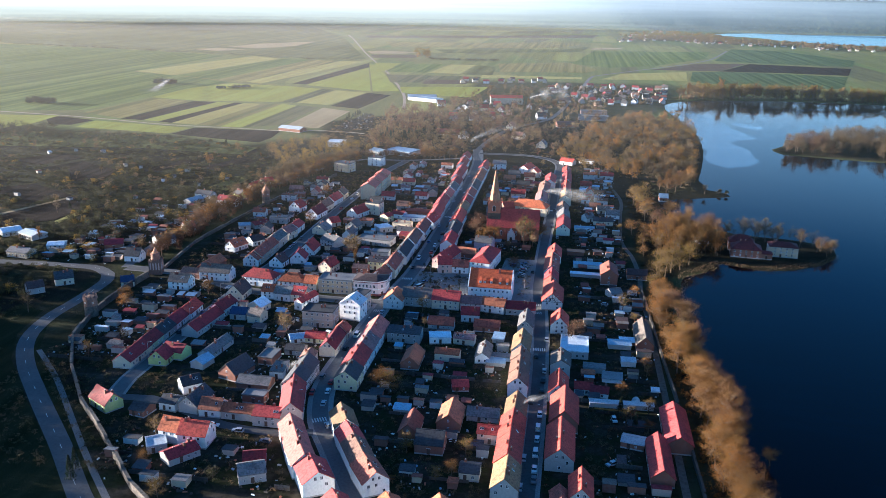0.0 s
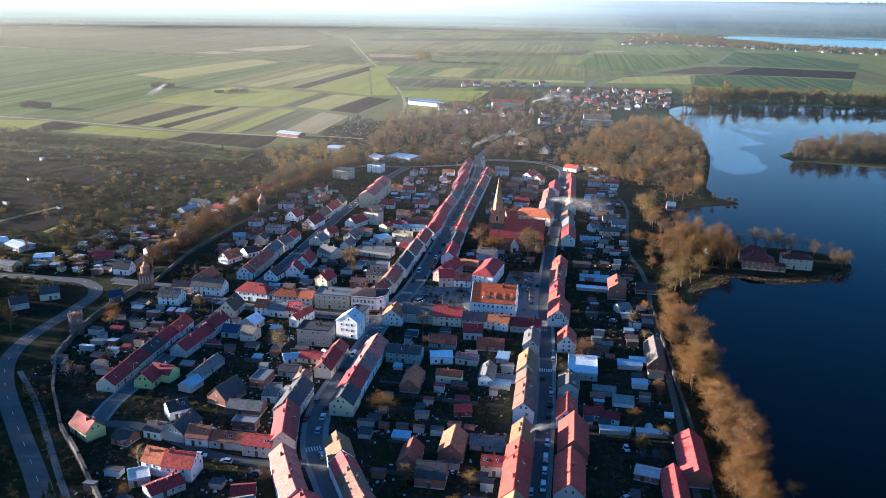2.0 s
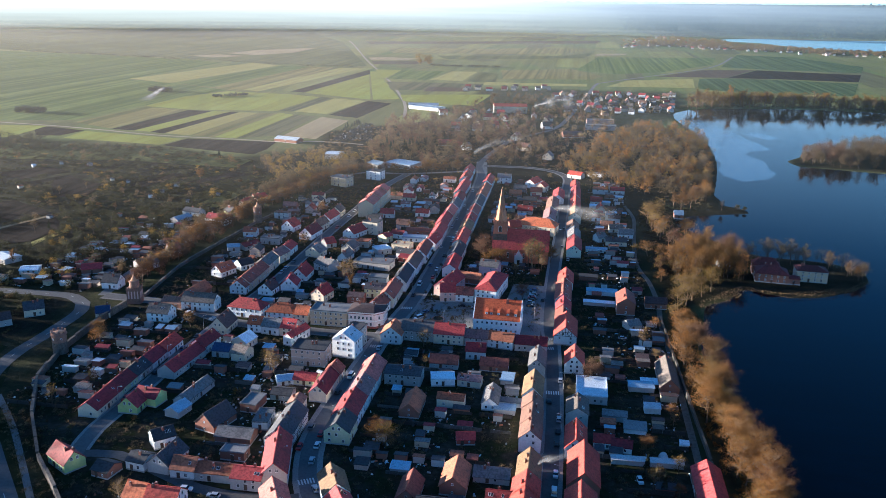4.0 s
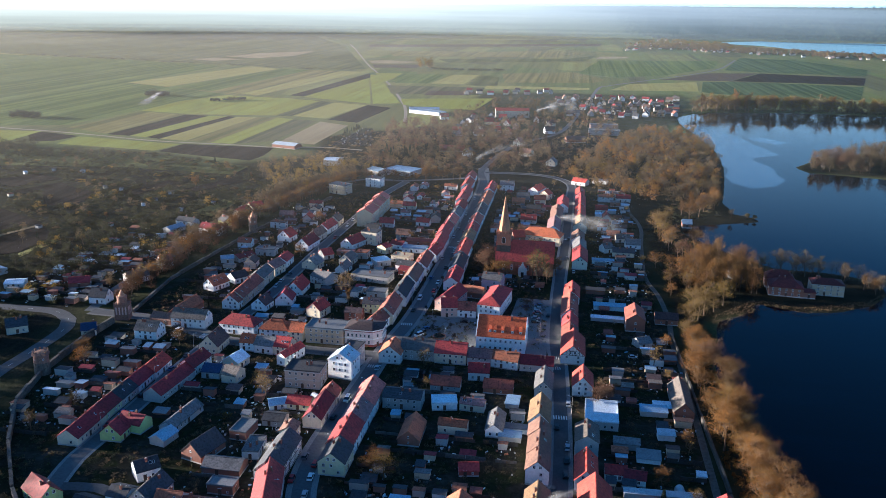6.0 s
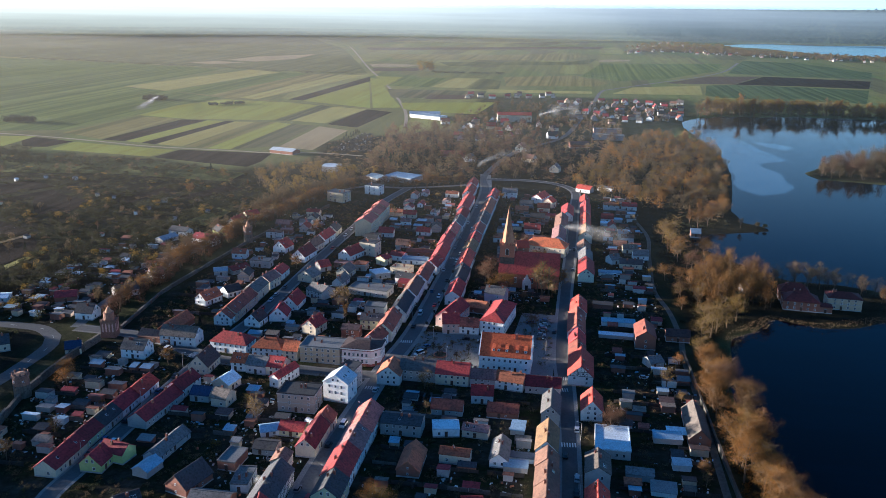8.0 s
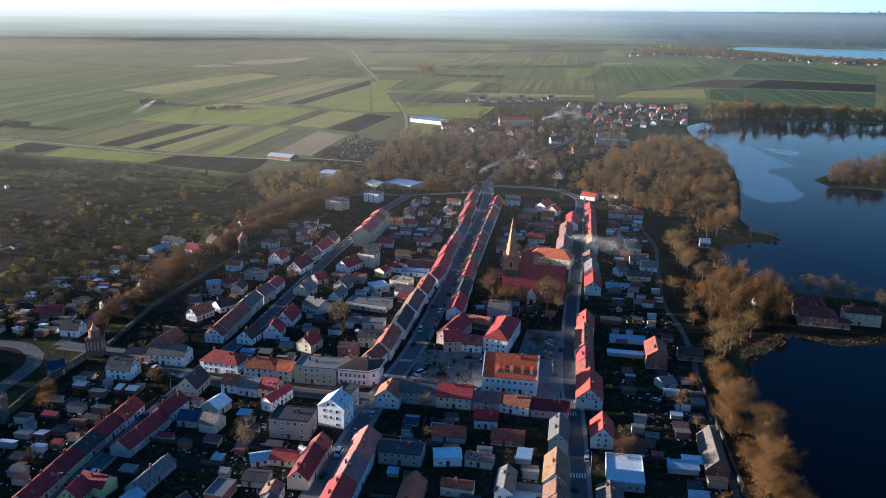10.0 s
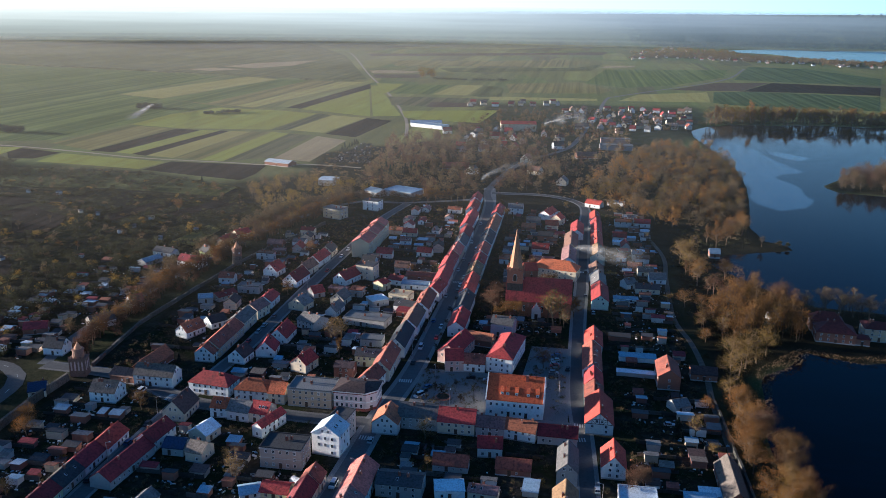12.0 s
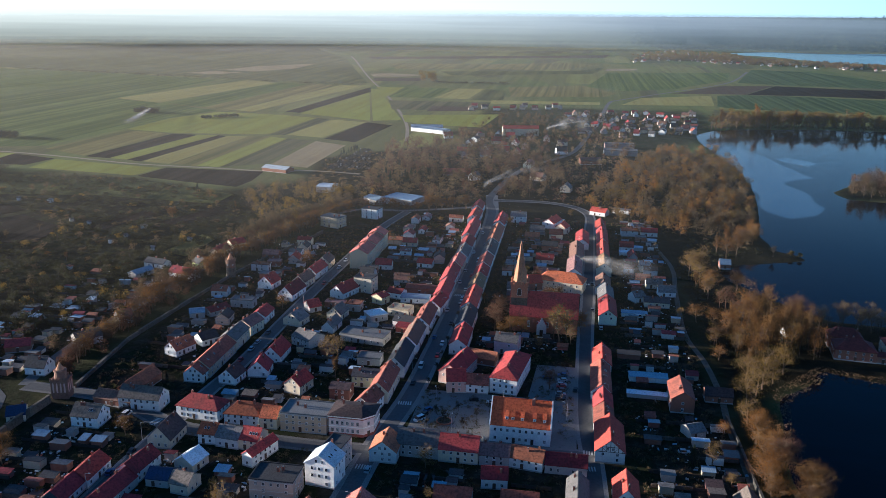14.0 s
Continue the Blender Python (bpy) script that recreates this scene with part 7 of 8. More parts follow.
# plot boundaries run back from the streets; sheds and lean-tos stand in rows against them
PLOT_LINES, HEAPS = [], []
for x0, x1, y0, y1 in YARDS:
    y = y0 + yard_rnd.uniform(2, 6)
    while y < y1:
        x = x0 + yard_rnd.uniform(0, 3)
        while x < x1 - 4:
            L = min(yard_rnd.uniform(7, 17), x1 - x)
            if clear_run(x, x + L, y, 0.3):
                PLOT_LINES.append((x, x + L, y))
                if yard_rnd.random() < 0.8:
                    mat = yard_rnd.choice((M_YARDWALL, M_BOARD, M_BOARD))
                    garden_wall(x, x + L, y, yard_rnd.uniform(-1.5, 1.5), yard_rnd.uniform(1.0, 1.8), mat, "grey rendered garden wall between yards" if mat is M_YARDWALL else "weathered board fence between gardens")
            x += L + yard_rnd.choice((0.0, 0.0, 3.0))
        y += yard_rnd.uniform(7.5, 13)
SHED_ROOFS = ("metalblue", "flatdark", "flatdark", "slate", "slate", "rust", "redbrown", "darkred", "flatgrey", "grey", "greybrown", "metalwhite", "darkbrown", "flatdark", "metalblue")
n_, tries = 0, 0
while n_ < 400 and tries < 15000:
    tries += 1
    a, c, y = yard_rnd.choice(PLOT_LINES)
    W, side, x = yard_rnd.uniform(2.4, 4.6), yard_rnd.choice((-1, 1)), yard_rnd.uniform(a, c)
    wall, h = yard_rnd.choice(("greyblock", "brick", "brickred", "grey", "ochrewall", "brick", "whitegrey")), yard_rnd.uniform(2.0, 2.9)
    for i in range(yard_rnd.randint(1, 4)):
        L = yard_rnd.uniform(2.6, 6.5)
        yy = y + side * (W / 2 + 0.3)
        if x + L > c + 1 or not clear_run(x + 0.2, x + L - 0.2, yy, W / 2 - 0.1):
            break
        shed(x + L / 2, yy, 0 if side > 0 else 180, L, W * yard_rnd.uniform(0.9, 1.0), h * yard_rnd.uniform(0.92, 1.08), yard_rnd.choice(SHED_ROOFS), wall)
        HEAPS.append((x + L / 2, yy + side * (W / 2 + 1.2)))
        x += L + 0.15
        n_ += 1

n_ = 0
while n_ < 30:
    x, y = yard_rnd.uniform(-560, -265), yard_rnd.uniform(380, 730)
    if free(x, y, 4) and not on_road(x, y, 4):
        shed(x, y, yard_rnd.uniform(0, 180), yard_rnd.uniform(2.4, 5), yard_rnd.uniform(2.2, 3.2), yard_rnd.uniform(2.0, 2.6), yard_rnd.choice(("metalblue", "metalwhite", "rust", "flatdark", "grey")), yard_rnd.choice(("white", "grey", "whitegrey", "cream")))
        n_ += 1

# low clutter in the yards: timber stacks, tarpaulins, crates and scrap, too many to count
clutter = Build()
k = 0
while k < 7000:
    if k % 3:
        hx, hy = yard_rnd.choice(HEAPS)
        x, y = hx + yard_rnd.gauss(0, 2.2), hy + yard_rnd.gauss(0, 1.3)
    else:
        x0, x1, y0, y1 = yard_rnd.choice(YARDS)
        x, y = yard_rnd.uniform(x0, x1), yard_rnd.uniform(y0, y1)
    k += 1
    if not free(x, y, 0.4) or on_road(x, y, 1.5):
        continue
    a, l, w, h = yard_rnd.choice((0.0, 1.57)) + yard_rnd.gauss(0, 0.3), yard_rnd.uniform(0.15, 0.8) ** 1.5 + 0.1, yard_rnd.uniform(0.1, 0.4), yard_rnd.uniform(0.08, 0.6)
    ca, sa = math.cos(a), math.sin(a)
    clutter.prism([(x + ca * p - sa * q, y + sa * p + ca * q) for p, q in ((-l, -w), (l, -w), (l, w), (-l, w))], -0.05, h, yard_rnd.choice((0, 0, 0, 2, 2, 4, 5, 5, 3, 1)), yard_rnd.uniform(0.6, 1.0))
tagged(new("yard_clutter", clutter.mesh("yard_clutter", [M_BOARD, WALL["white"], M_BEAM, ROOF["metalblue"], ROOF["rust"], WALL["grey"]])), "timber stacks, crates, tarpaulins and scrap lying in yards", "clutter", kind="stuff")
thicket("shrubs", "dark leafless garden shrubs and hedges between the sheds", [(-215, 215), (-215, 640), (-140, 740), (36, 740), (38, 215)], 1500, 1.8, 1.4, 40, 0.3, M_SCRUB, 36, "shrubs")
GARDENS = [(-215, 215), (-215, 640), (-140, 740), (36, 740), (38, 215)]
thicket("shrubs", "bare brown garden bushes and canes in the yards", GARDENS, 2600, 2.3, 1.3, 54, 0.24, M_GREYTWIG, 80, "shrubs")
thicket("rough_grass", "tufts of withered weeds in the yards", GARDENS, 5000, 0.5, 1.3, 14, 0.2, M_GRASS, 81, "grass")


def car_prototype(paint, van=False):
    top = new("car")
    l, w = (2.45, 0.95) if van else (2.1, 0.88)
    b = Build()
    hood = 0.95 if van else 0.82
    b.prism([(-l, -w), (l, -w), (l, w), (-l, w)], 0.28, hood, 0, 0.97)
    part("body", b.mesh("body", CARS[paint]), top)
    b = Build()
    x0, x1, t = (-l + 0.15, l - 0.9, 1.95) if van else (-l + 0.35, l - 1.2, 1.45)
    b.hexa([(x0, -w + 0.05, hood), (x1, -w + 0.05, hood), (x1, w - 0.05, hood), (x0, w - 0.05, hood),
            (x0 + 0.3, -w + 0.2, t - 0.06), (x1 - 0.5, -w + 0.2, t - 0.06), (x1 - 0.5, w - 0.2, t - 0.06), (x0 + 0.3, w - 0.2, t - 0.06)])
    part("cabin_glass", b.mesh("cabin_glass", M_GLASS), top)
    b = Build()
    b.hexa([(x0 + 0.26, -w + 0.18, t - 0.07), (x1 - 0.46, -w + 0.18, t - 0.07), (x1 - 0.46, w - 0.18, t - 0.07), (x0 + 0.26, w - 0.18, t - 0.07),
            (x0 + 0.34, -w + 0.22, t), (x1 - 0.55, -w + 0.22, t), (x1 - 0.55, w - 0.22, t), (x0 + 0.34, w - 0.22, t)])
    part("car_roof", b.mesh("car_roof", CARS[paint]), top)
    b = Build()
    b.prism(ring_at(0.32, 10), -0.1, 0.1)
    wm = b.mesh("wheel", M_TYRE)
    for sx in (-1.3, 1.3):
        for sy in (-w, w):
            part("wheel", wm, top, pose(sx, sy, 0.32, 90, 0, 0))
    tagged(top, f"parked {paint} {'van' if van else 'car'} beside the kerb", "van" if van else "car", "parked cars")
    return top


PROTOS = [car_prototype(p) for p in ("white", "silver", "black", "blue", "grey", "red")] + [car_prototype("white", True)]
spots = [(-5.4, y, 90) for y in (222, 236, 243, 252, 262, 270, 281, 300, 309, 318, 352, 470, 520, 610, 650)] + [(-9.3, y, 90) for y in (214, 231, 249, 290, 333, 545, 590)]
spots += [(-86.5, 274, 98), (-87.5, 283, 95), (-88.5, 292, 90), (-93.4, 281, 95), (-93.6, 296, 90), (-91.8, 325, 88), (-90.6, 340, 88), (-86, 352, 90), (-85.8, 369, 90), (-80, 258, 118), (-72.5, 246, 118), (-66, 235, 118), (-69, 240, 118)]
spots += [(-84.2, y, 90) for y in (440, 458, 492, 530, 577, 600, 640, 690)] + [(-79.2, y, 90) for y in (470, 485, 512, 540, 548, 565, 590, 622, 660, 700)]
spots += [(-23 + 0.05 * i, 436 + 3.0 * i, 5) for i in range(9)] + [(-73.5, 418, 60), (-74.5, 413, 60), (-75.5, 409, 55), (-17, 447, 85), (-57, 428.5, 2), (-50, 428, 2), (-29, 457, 0)]
spots += [(-170, y, 90) for y in (303, 313, 328, 352, 366)] + [(-165.8, y, 90) for y in (312, 346, 385)] + [(-164, y, 90) for y in (437, 449, 461, 470, 482)] + [(-160, y, 90) for y in (500, 560, 590, 605)]
spots += [(-120, 249.5, 2), (-110, 249, 0), (-98, 244, 175), (29.5, 279, 80), (22, 281, 100), (-60, 316, 20), (-58, 306, 170), (22, 402, 5), (-186, 391, 85), (-189, 396, 5), (20, 250, 40), (14, 540, 0)]
spots = [(x + yard_rnd.uniform(-0.15, 0.15), y + yard_rnd.uniform(-0.8, 0.8), a + yard_rnd.choice((0, 180))) for x, y, a in spots]
used = set()
for x, y, a in spots:
    k = yard_rnd.choice((0, 0, 1, 1, 2, 2, 3, 4, 5, 6))
    zz = 0.14
    if k not in used:
        used.add(k)
        PROTOS[k].matrix_basis = pose(x, y, zz, 0, 0, a)
    else:
        copy_thing(PROTOS[k], pose(x, y, zz, 0, 0, a))
for k, ob in enumerate(PROTOS):
    if k not in used:
        ob.matrix_basis = pose(-58 + 5 * k, 424, 0.14)


def lamp_prototype():
    top = tagged(new("street_lamp"), "slim grey street lamp on the pavement", "street lamp", "street lamps")
    b = Build()
    cone_between(b, (0, 0, 0), (0, 0, 7), 0.09, 0.05, 6)
    part("pole", b.mesh("pole", WALL["grey"]), top)
    b = Build()
    cone_between(b, (0, 0, 6.9), (1.3, 0, 7.3), 0.05, 0.04, 5)
    part("arm", b.mesh("arm", WALL["grey"]), top)
    b = Build()
    b.prism([(1.2, -0.14), (1.9, -0.12), (1.9, 0.12), (1.2, 0.14)], 7.25, 7.4, 0, 0.8)
    part("lamp_head", b.mesh("lamp_head", M_FRAME), top)
    return top


lamp = lamp_prototype()
lamp.matrix_basis = pose(-4.2, 240, 0.1, 0, 0, 180)
for x, y, a in [(-4.2, y, 180) for y in (275, 310, 345, 440, 480, 560, 620)] + [(-86.6, y, 0) for y in (450, 490, 530, 575, 630)] + [(-85, 300, 180), (-84.6, 345, 180), (-95, 270, 0)] + \
        [(-170.8, y, 0) for y in (300, 340, 375)] + [(-62, 401, 90), (-45, 426, -90), (-72, 426, -90), (-20, 420, 180), (-158.6, 520, 180), (-158, 580, 180)]:
    copy_thing(lamp, pose(x, y, 0.1, 0, 0, a))


def fountain():
    top = tagged(new("flower_bed"), "round raised flower bed on the market square", "flower bed")
    top.matrix_world = pose(-66, 409.5, 0.11)
    b = Build()
    outer, inner = ring_at(3.1, 24), ring_at(2.7, 24)
    for i in range(24):
        p, q, r, s = outer[i], outer[(i + 1) % 24], inner[(i + 1) % 24], inner[i]
        b.hexa([(*p, 0), (*q, 0), (*r, 0), (*s, 0), (*p, 0.5), (*q, 0.5), (*r, 0.5), (*s, 0.5)])
    part("rim", b.mesh("rim", M_REDBRICK), top)
    b = Build()
    b.prism(ring_at(2.69, 24), 0, 0.38)
    part("soil", b.mesh("soil", M_DIRT), top)
    rnd = random.Random(3)
    for i in range(7):
        b = Build()
        x, y = 1.7 * math.cos(i * 0.9), 1.7 * math.sin(i * 0.9)
        for _ in range(40):
            leaf(b, (x + rnd.gauss(0, 0.3), y + rnd.gauss(0, 0.3), 0.5 + rnd.random() * 0.5), 0.16, rnd)
        part("shrub", b.mesh("shrub", M_SCRUB), top)


fountain()


def polytunnel(x, y, turn):
    top = tagged(new("polytunnel"), "small white polytunnel in a garden", "greenhouse")
    top.matrix_world = pose(x, y, 0, 0, 0, turn)
    b = Build()
    arc = [(1.6 * math.cos(math.pi * k / 8), 2.1 * math.sin(math.pi * k / 8)) for k in range(9)]
    for i in range(8):
        (p, z), (q, w) = arc[i], arc[i + 1]
        b.poly([(p, -3, z), (p, 3, z), (q, 3, w), (q, -3, w)])
    b.poly([(p, -3, z) for p, z in arc]), b.poly([(p, 3, z) for p, z in arc][::-1])
    part("cover", b.mesh("cover", worn("plastic_film", (0.6, 0.63, 0.66), 0.4)), top)
    for yy in (-3, -1, 1, 3):
        r = Build()
        for i in range(8):
            (p, z), (q, w) = arc[i], arc[i + 1]
            cone_between(r, (p * 1.02, yy, z * 1.02), (q * 1.02, yy, w * 1.02), 0.04, 0.04, 4)
        part("hoop", r.mesh("hoop", WALL["grey"]), top)


polytunnel(31, 296, 5)
polytunnel(-102, 338, 60)

# ---- suburb and far village ----
far_rnd = random.Random(9)
SUBURB = [(-45, 1440), (0, 1450), (150, 1480), (128, 1240), (30, 1195), (-20, 1215)]
for ring, count, gap in ((SUBURB, 62, 9), ([(-150, 1000), (-40, 1040), (-40, 1180), (-170, 1150)], 20, 11), ([(-200, 1440), (-50, 1480), (-50, 1530), (-200, 1500)], 12, 10),
                         ([(110, 2900), (300, 3040), (480, 2880), (740, 2780), (900, 2740), (800, 2880), (500, 3100), (280, 3330)], 70, 10), ([(150, 3350), (300, 3050), (560, 3000), (540, 3600), (330, 3800)], 50, 12)):
    k, tries = 0, 0
    while k < count and tries < 4000:
        tries += 1
        x, y = far_rnd.uniform(min(p[0] for p in ring), max(p[0] for p in ring)), far_rnd.uniform(min(p[1] for p in ring), max(p[1] for p in ring))
        if inside(np.array([x]), np.array([y]), ring)[0] and free(x, y, gap) and not on_road(x, y, 6) and abs(x - (-33 + (y - 1227) * 0.168)) > 11:
            L = far_rnd.uniform(7.5, 11)
            house(x, y, far_rnd.choice((0, 90)) + far_rnd.uniform(-15, 15), L, far_rnd.uniform(6.5, 8), far_rnd.uniform(3.0, 4.4), far_rnd.uniform(6.4, 7.8),
                  far_rnd.choice(("red", "slate", "slate", "darkred", "darkbrown", "darkbrown", "redbrown", "grey", "greybrown", "brown")), far_rnd.choice(("white", "grey", "cream", "whitegrey", "pinkish", "ochrewall")))
            k += 1


# ---- chimney smoke, and translucent sheets standing in for haze over fields and town ----
def haze_sheet_shader(name, strength, centre, near, far, scale):
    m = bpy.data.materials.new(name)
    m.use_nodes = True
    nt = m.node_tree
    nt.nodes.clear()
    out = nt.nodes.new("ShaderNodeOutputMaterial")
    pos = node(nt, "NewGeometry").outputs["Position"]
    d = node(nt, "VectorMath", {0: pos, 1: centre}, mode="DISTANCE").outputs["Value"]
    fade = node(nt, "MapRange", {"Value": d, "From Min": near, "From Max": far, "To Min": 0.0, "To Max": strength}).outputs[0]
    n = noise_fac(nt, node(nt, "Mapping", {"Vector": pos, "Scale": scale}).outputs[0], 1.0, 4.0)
    # haze put on thicker towards the sunward west and thinner to the east
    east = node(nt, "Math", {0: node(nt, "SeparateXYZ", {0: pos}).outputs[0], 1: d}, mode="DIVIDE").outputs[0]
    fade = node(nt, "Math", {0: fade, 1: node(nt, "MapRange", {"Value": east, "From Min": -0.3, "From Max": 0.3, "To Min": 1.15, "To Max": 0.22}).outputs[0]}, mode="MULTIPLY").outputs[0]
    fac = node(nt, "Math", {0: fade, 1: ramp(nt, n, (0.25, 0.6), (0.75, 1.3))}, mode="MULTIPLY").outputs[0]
    facing = node(nt, "CombineXYZ", {0: sd.x, 1: sd.y, 2: sd.z + 0.15}).outputs[0]     # normal fixed towards the sun, so each sheet looks sunlit however it lies
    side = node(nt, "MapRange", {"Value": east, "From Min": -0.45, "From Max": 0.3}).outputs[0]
    # haze tint painted in: warm to the west, blue to the east
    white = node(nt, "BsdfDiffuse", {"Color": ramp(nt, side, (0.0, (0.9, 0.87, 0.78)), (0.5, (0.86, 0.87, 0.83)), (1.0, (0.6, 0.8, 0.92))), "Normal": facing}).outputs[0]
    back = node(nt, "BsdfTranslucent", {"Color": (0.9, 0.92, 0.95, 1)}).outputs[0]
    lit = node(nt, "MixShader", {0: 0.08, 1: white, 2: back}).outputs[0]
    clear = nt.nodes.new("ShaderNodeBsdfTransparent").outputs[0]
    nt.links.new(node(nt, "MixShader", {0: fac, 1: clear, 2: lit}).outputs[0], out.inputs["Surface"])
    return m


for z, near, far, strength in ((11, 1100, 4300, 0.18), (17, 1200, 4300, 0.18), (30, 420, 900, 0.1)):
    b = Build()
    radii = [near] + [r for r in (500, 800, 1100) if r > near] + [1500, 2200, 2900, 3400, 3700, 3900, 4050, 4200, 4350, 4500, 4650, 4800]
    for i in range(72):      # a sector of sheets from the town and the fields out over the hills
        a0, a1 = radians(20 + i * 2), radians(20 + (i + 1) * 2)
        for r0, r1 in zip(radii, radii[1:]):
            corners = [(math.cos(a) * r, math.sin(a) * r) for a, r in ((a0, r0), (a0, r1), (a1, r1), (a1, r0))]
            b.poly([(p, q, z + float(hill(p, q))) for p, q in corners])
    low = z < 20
    tagged(new("mist", b.mesh("mist", haze_sheet_shader("haze_sheet", strength, (0.0, 0.0, float(z)), near, far, (0.0012, 0.0028, 0.0) if low else (0.004, 0.003, 0.0)))),
           "translucent sheet standing in for haze over the far fields" if low else "translucent sheet standing in for haze over the town", "mist", kind="stuff")


def smoke_material(name, strength, grain):
    m = bpy.data.materials.new(name)
    m.use_nodes = True
    nt = m.node_tree
    nt.nodes.clear()
    out = nt.nodes.new("ShaderNodeOutputMaterial")
    pos = node(nt, "NewGeometry").outputs["Position"]
    body = node(nt, "SeparateColor", {0: node(nt, "Attribute", mode="body").outputs["Color"]}).outputs[0]
    n = ramp(nt, noise_fac(nt, pos, grain, 5.0, 0.62), (0.3, 0.1), (0.7, 1.0))
    fac = node(nt, "Math", {0: node(nt, "Math", {0: body, 1: n}, mode="MULTIPLY").outputs[0], 1: strength}, mode="MULTIPLY").outputs[0]
    facing = node(nt, "CombineXYZ", {0: sd.x, 1: sd.y, 2: sd.z + 0.3}).outputs[0]
    white = node(nt, "BsdfDiffuse", {"Color": (0.88, 0.88, 0.9, 1), "Normal": facing}).outputs[0]
    clear = nt.nodes.new("ShaderNodeBsdfTransparent").outputs[0]
    nt.links.new(node(nt, "MixShader", {0: fac, 1: clear, 2: white}).outputs[0], out.inputs["Surface"])
    return m


def smoke(x, y, z, drift, w0, w1, strength, label, upright=0.5):
    """A drifting plume: three crumpled veils that widen and thin out downwind."""
    top = tagged(new("smoke"), label, "smoke", "chimney smoke")
    top.matrix_world = pose(x, y, z)
    mat = smoke_material("drifting_smoke", strength, 1.6 / w1)
    d = Vector(drift)
    across = Vector((-d.y, d.x, 0)).normalized()
    for k in range(3):
        side = (across * math.cos(k * 1.05) + Vector((0, 0, 1)) * math.sin(k * 1.05) * upright).normalized() if upright else across
        v, f, body = [], [], []
        n, m = 22, 9
        for i in range(n + 1):
            u = i / n
            w = w0 + (w1 - w0) * u ** 0.8
            c = Vector((d.x * u, d.y * u, d.z * u ** 0.6 + 0.3 * k)) + across * noise.noise(Vector((u * 3, k * 7.1, x))) * w * 0.8
            for j in range(m):
                q = 2 * j / (m - 1) - 1
                p = c + side * q * w + Vector((0, 0, 0.35 * w * upright * noise.noise(Vector((u * 5, q * 2, k + y)))))
                v.append((p.x, p.y, max(p.z, 2.0 - z)))
                body.append((1 - q * q) * (1 - u) ** 0.8 * min(1, 0.45 + u * 8))
        for i in range(n):
            for j in range(m - 1):
                e = i * m + j
                f.append((e, e + 1, e + m + 1, e + m))
        me = mesh_from("veil", v, f, mat)
        at = me.color_attributes.new("body", "FLOAT_COLOR", "POINT")
        at.data.foreach_set("color", [c for w in body for c in (w, w, w, 1.0)])
        for poly in me.polygons:
            poly.use_smooth = True
        part("veil", me, top)


smoke(-17, 606, 10, (40, -50, 8), 1.4, 9.0, 0.1, "white chimney smoke drifting over the street")
smoke(-97, 800, 11, (44, 34, 14), 2.5, 14.0, 0.12, "pale chimney smoke drifting past the north end")
smoke(-644, 1271, 7, (60, -175, 1), 2.2, 9.0, 0.6, "thin white bonfire smoke drifting over the fields", 0.0)
smoke(-11, 268, 11, (9, 2, 3), 0.6, 2.5, 0.12, "thin chimney smoke above a street roof")
smoke(-102, 283, 11, (5, -8, 3), 0.6, 3.0, 0.14, "thin chimney smoke beside the slate-roofed house")
smoke(-62, 1180, 10, (60, 15, 12), 4.0, 20.0, 0.25, "pale smoke drifting among the suburb trees")


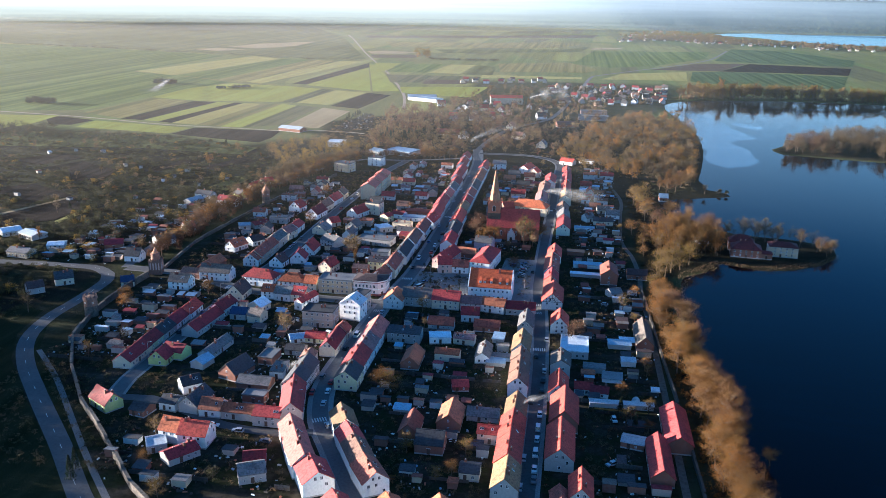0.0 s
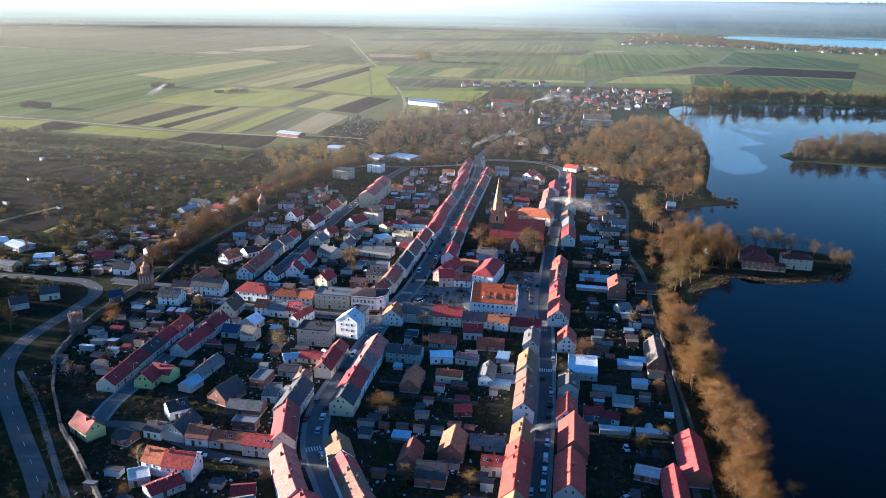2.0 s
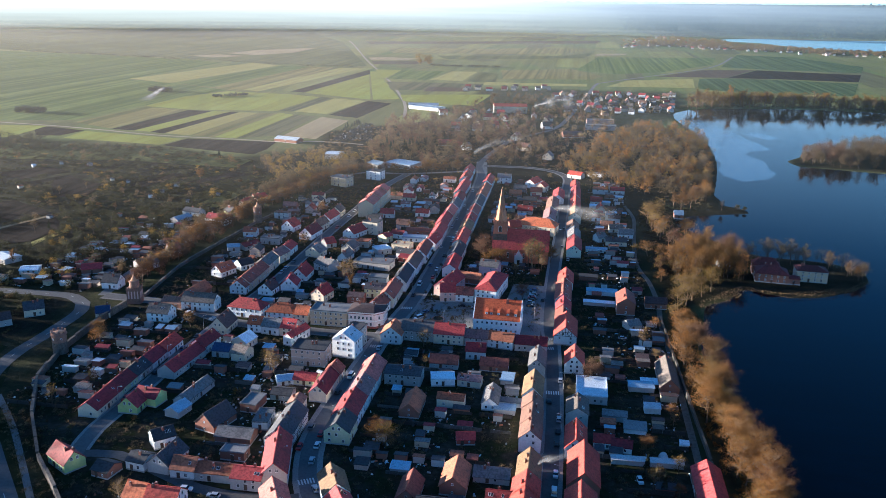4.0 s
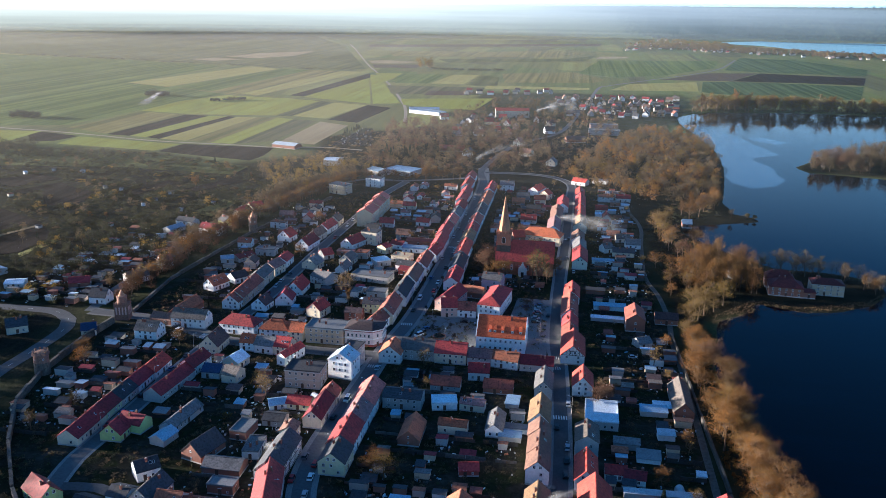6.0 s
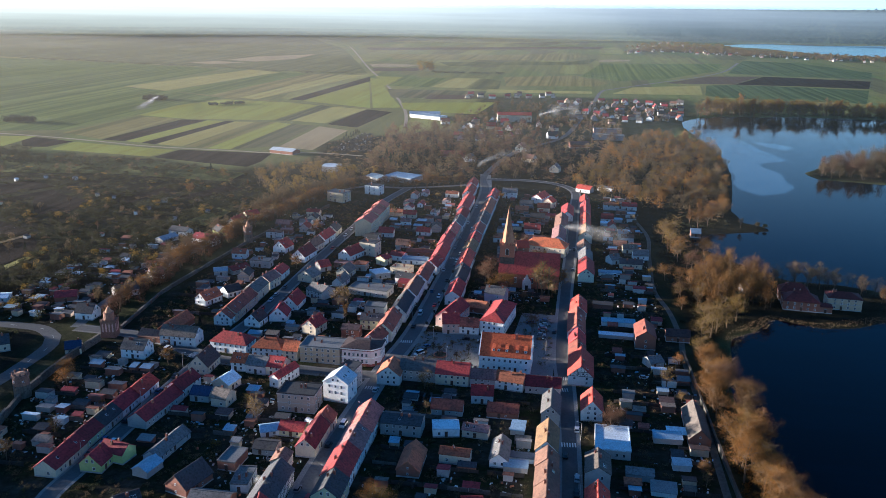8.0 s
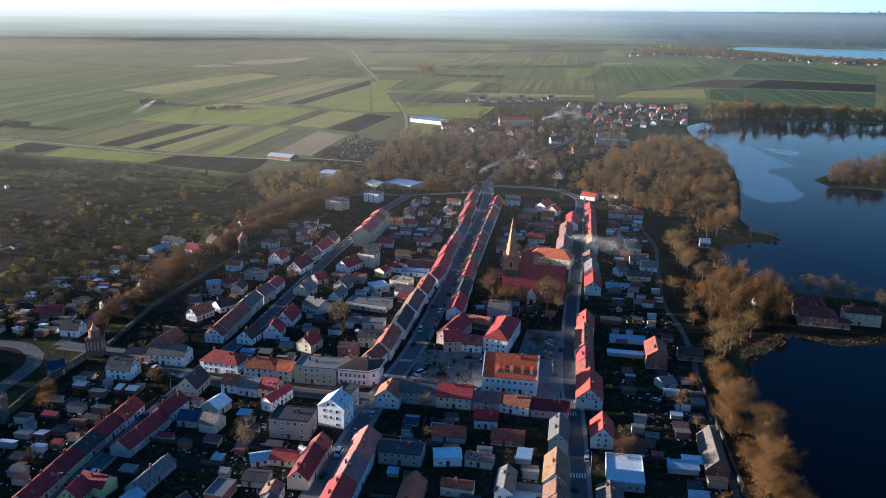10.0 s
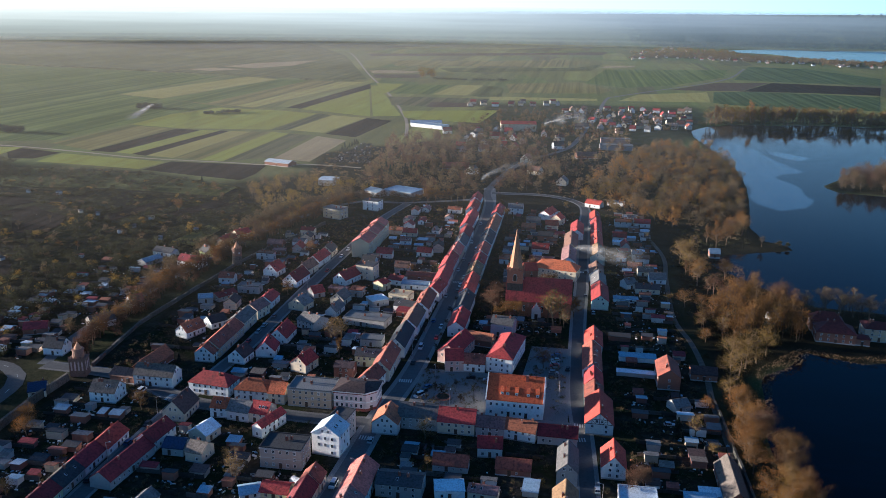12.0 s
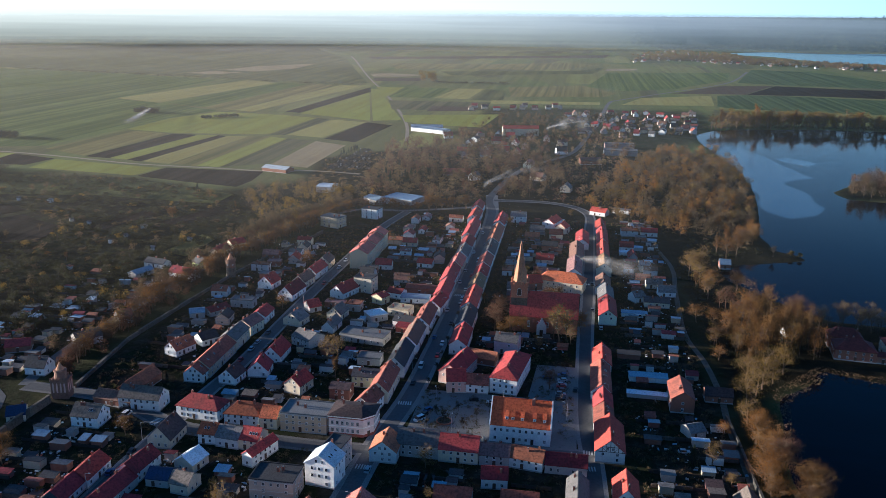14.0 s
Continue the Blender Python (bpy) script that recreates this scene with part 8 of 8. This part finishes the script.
# ---- glowing winter haze in front of the hills on the horizon: a plain backdrop of distance ----
m_haze = bpy.data.materials.new("horizon_haze_glow")
m_haze.use_nodes = True
_nt = m_haze.node_tree
_nt.nodes.clear()
_out = _nt.nodes.new("ShaderNodeOutputMaterial")
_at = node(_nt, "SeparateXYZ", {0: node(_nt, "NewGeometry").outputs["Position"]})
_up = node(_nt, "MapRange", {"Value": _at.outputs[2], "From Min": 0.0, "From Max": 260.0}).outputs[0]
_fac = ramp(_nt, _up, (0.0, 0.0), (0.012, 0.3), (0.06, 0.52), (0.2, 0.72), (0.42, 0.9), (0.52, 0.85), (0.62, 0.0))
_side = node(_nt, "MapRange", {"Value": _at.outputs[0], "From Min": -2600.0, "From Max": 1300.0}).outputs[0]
# haze painted as emission: bright cream in the west, dim in the east
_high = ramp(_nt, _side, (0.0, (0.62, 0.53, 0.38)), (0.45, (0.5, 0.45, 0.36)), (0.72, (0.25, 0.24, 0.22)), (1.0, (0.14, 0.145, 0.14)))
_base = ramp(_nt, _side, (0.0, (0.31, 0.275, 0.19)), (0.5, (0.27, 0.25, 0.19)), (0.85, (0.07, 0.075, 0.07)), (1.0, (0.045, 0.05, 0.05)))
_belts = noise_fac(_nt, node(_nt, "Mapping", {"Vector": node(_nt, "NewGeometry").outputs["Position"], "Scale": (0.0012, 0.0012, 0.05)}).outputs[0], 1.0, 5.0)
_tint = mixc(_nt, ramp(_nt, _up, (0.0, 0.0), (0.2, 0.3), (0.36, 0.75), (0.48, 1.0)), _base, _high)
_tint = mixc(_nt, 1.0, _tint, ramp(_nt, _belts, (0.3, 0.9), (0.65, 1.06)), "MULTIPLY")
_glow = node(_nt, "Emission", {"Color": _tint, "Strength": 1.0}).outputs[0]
_clear = _nt.nodes.new("ShaderNodeBsdfTransparent").outputs[0]
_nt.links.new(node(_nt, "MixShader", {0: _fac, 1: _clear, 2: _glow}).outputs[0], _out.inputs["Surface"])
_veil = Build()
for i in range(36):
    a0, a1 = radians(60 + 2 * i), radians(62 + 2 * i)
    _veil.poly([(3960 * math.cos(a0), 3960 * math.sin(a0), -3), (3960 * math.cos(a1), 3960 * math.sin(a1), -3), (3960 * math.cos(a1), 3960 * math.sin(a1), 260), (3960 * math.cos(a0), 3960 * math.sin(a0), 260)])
tagged(new("backdrop", _veil.mesh("backdrop", m_haze)), "glowing backdrop painted as pale haze along the far horizon", "haze", kind="structure")
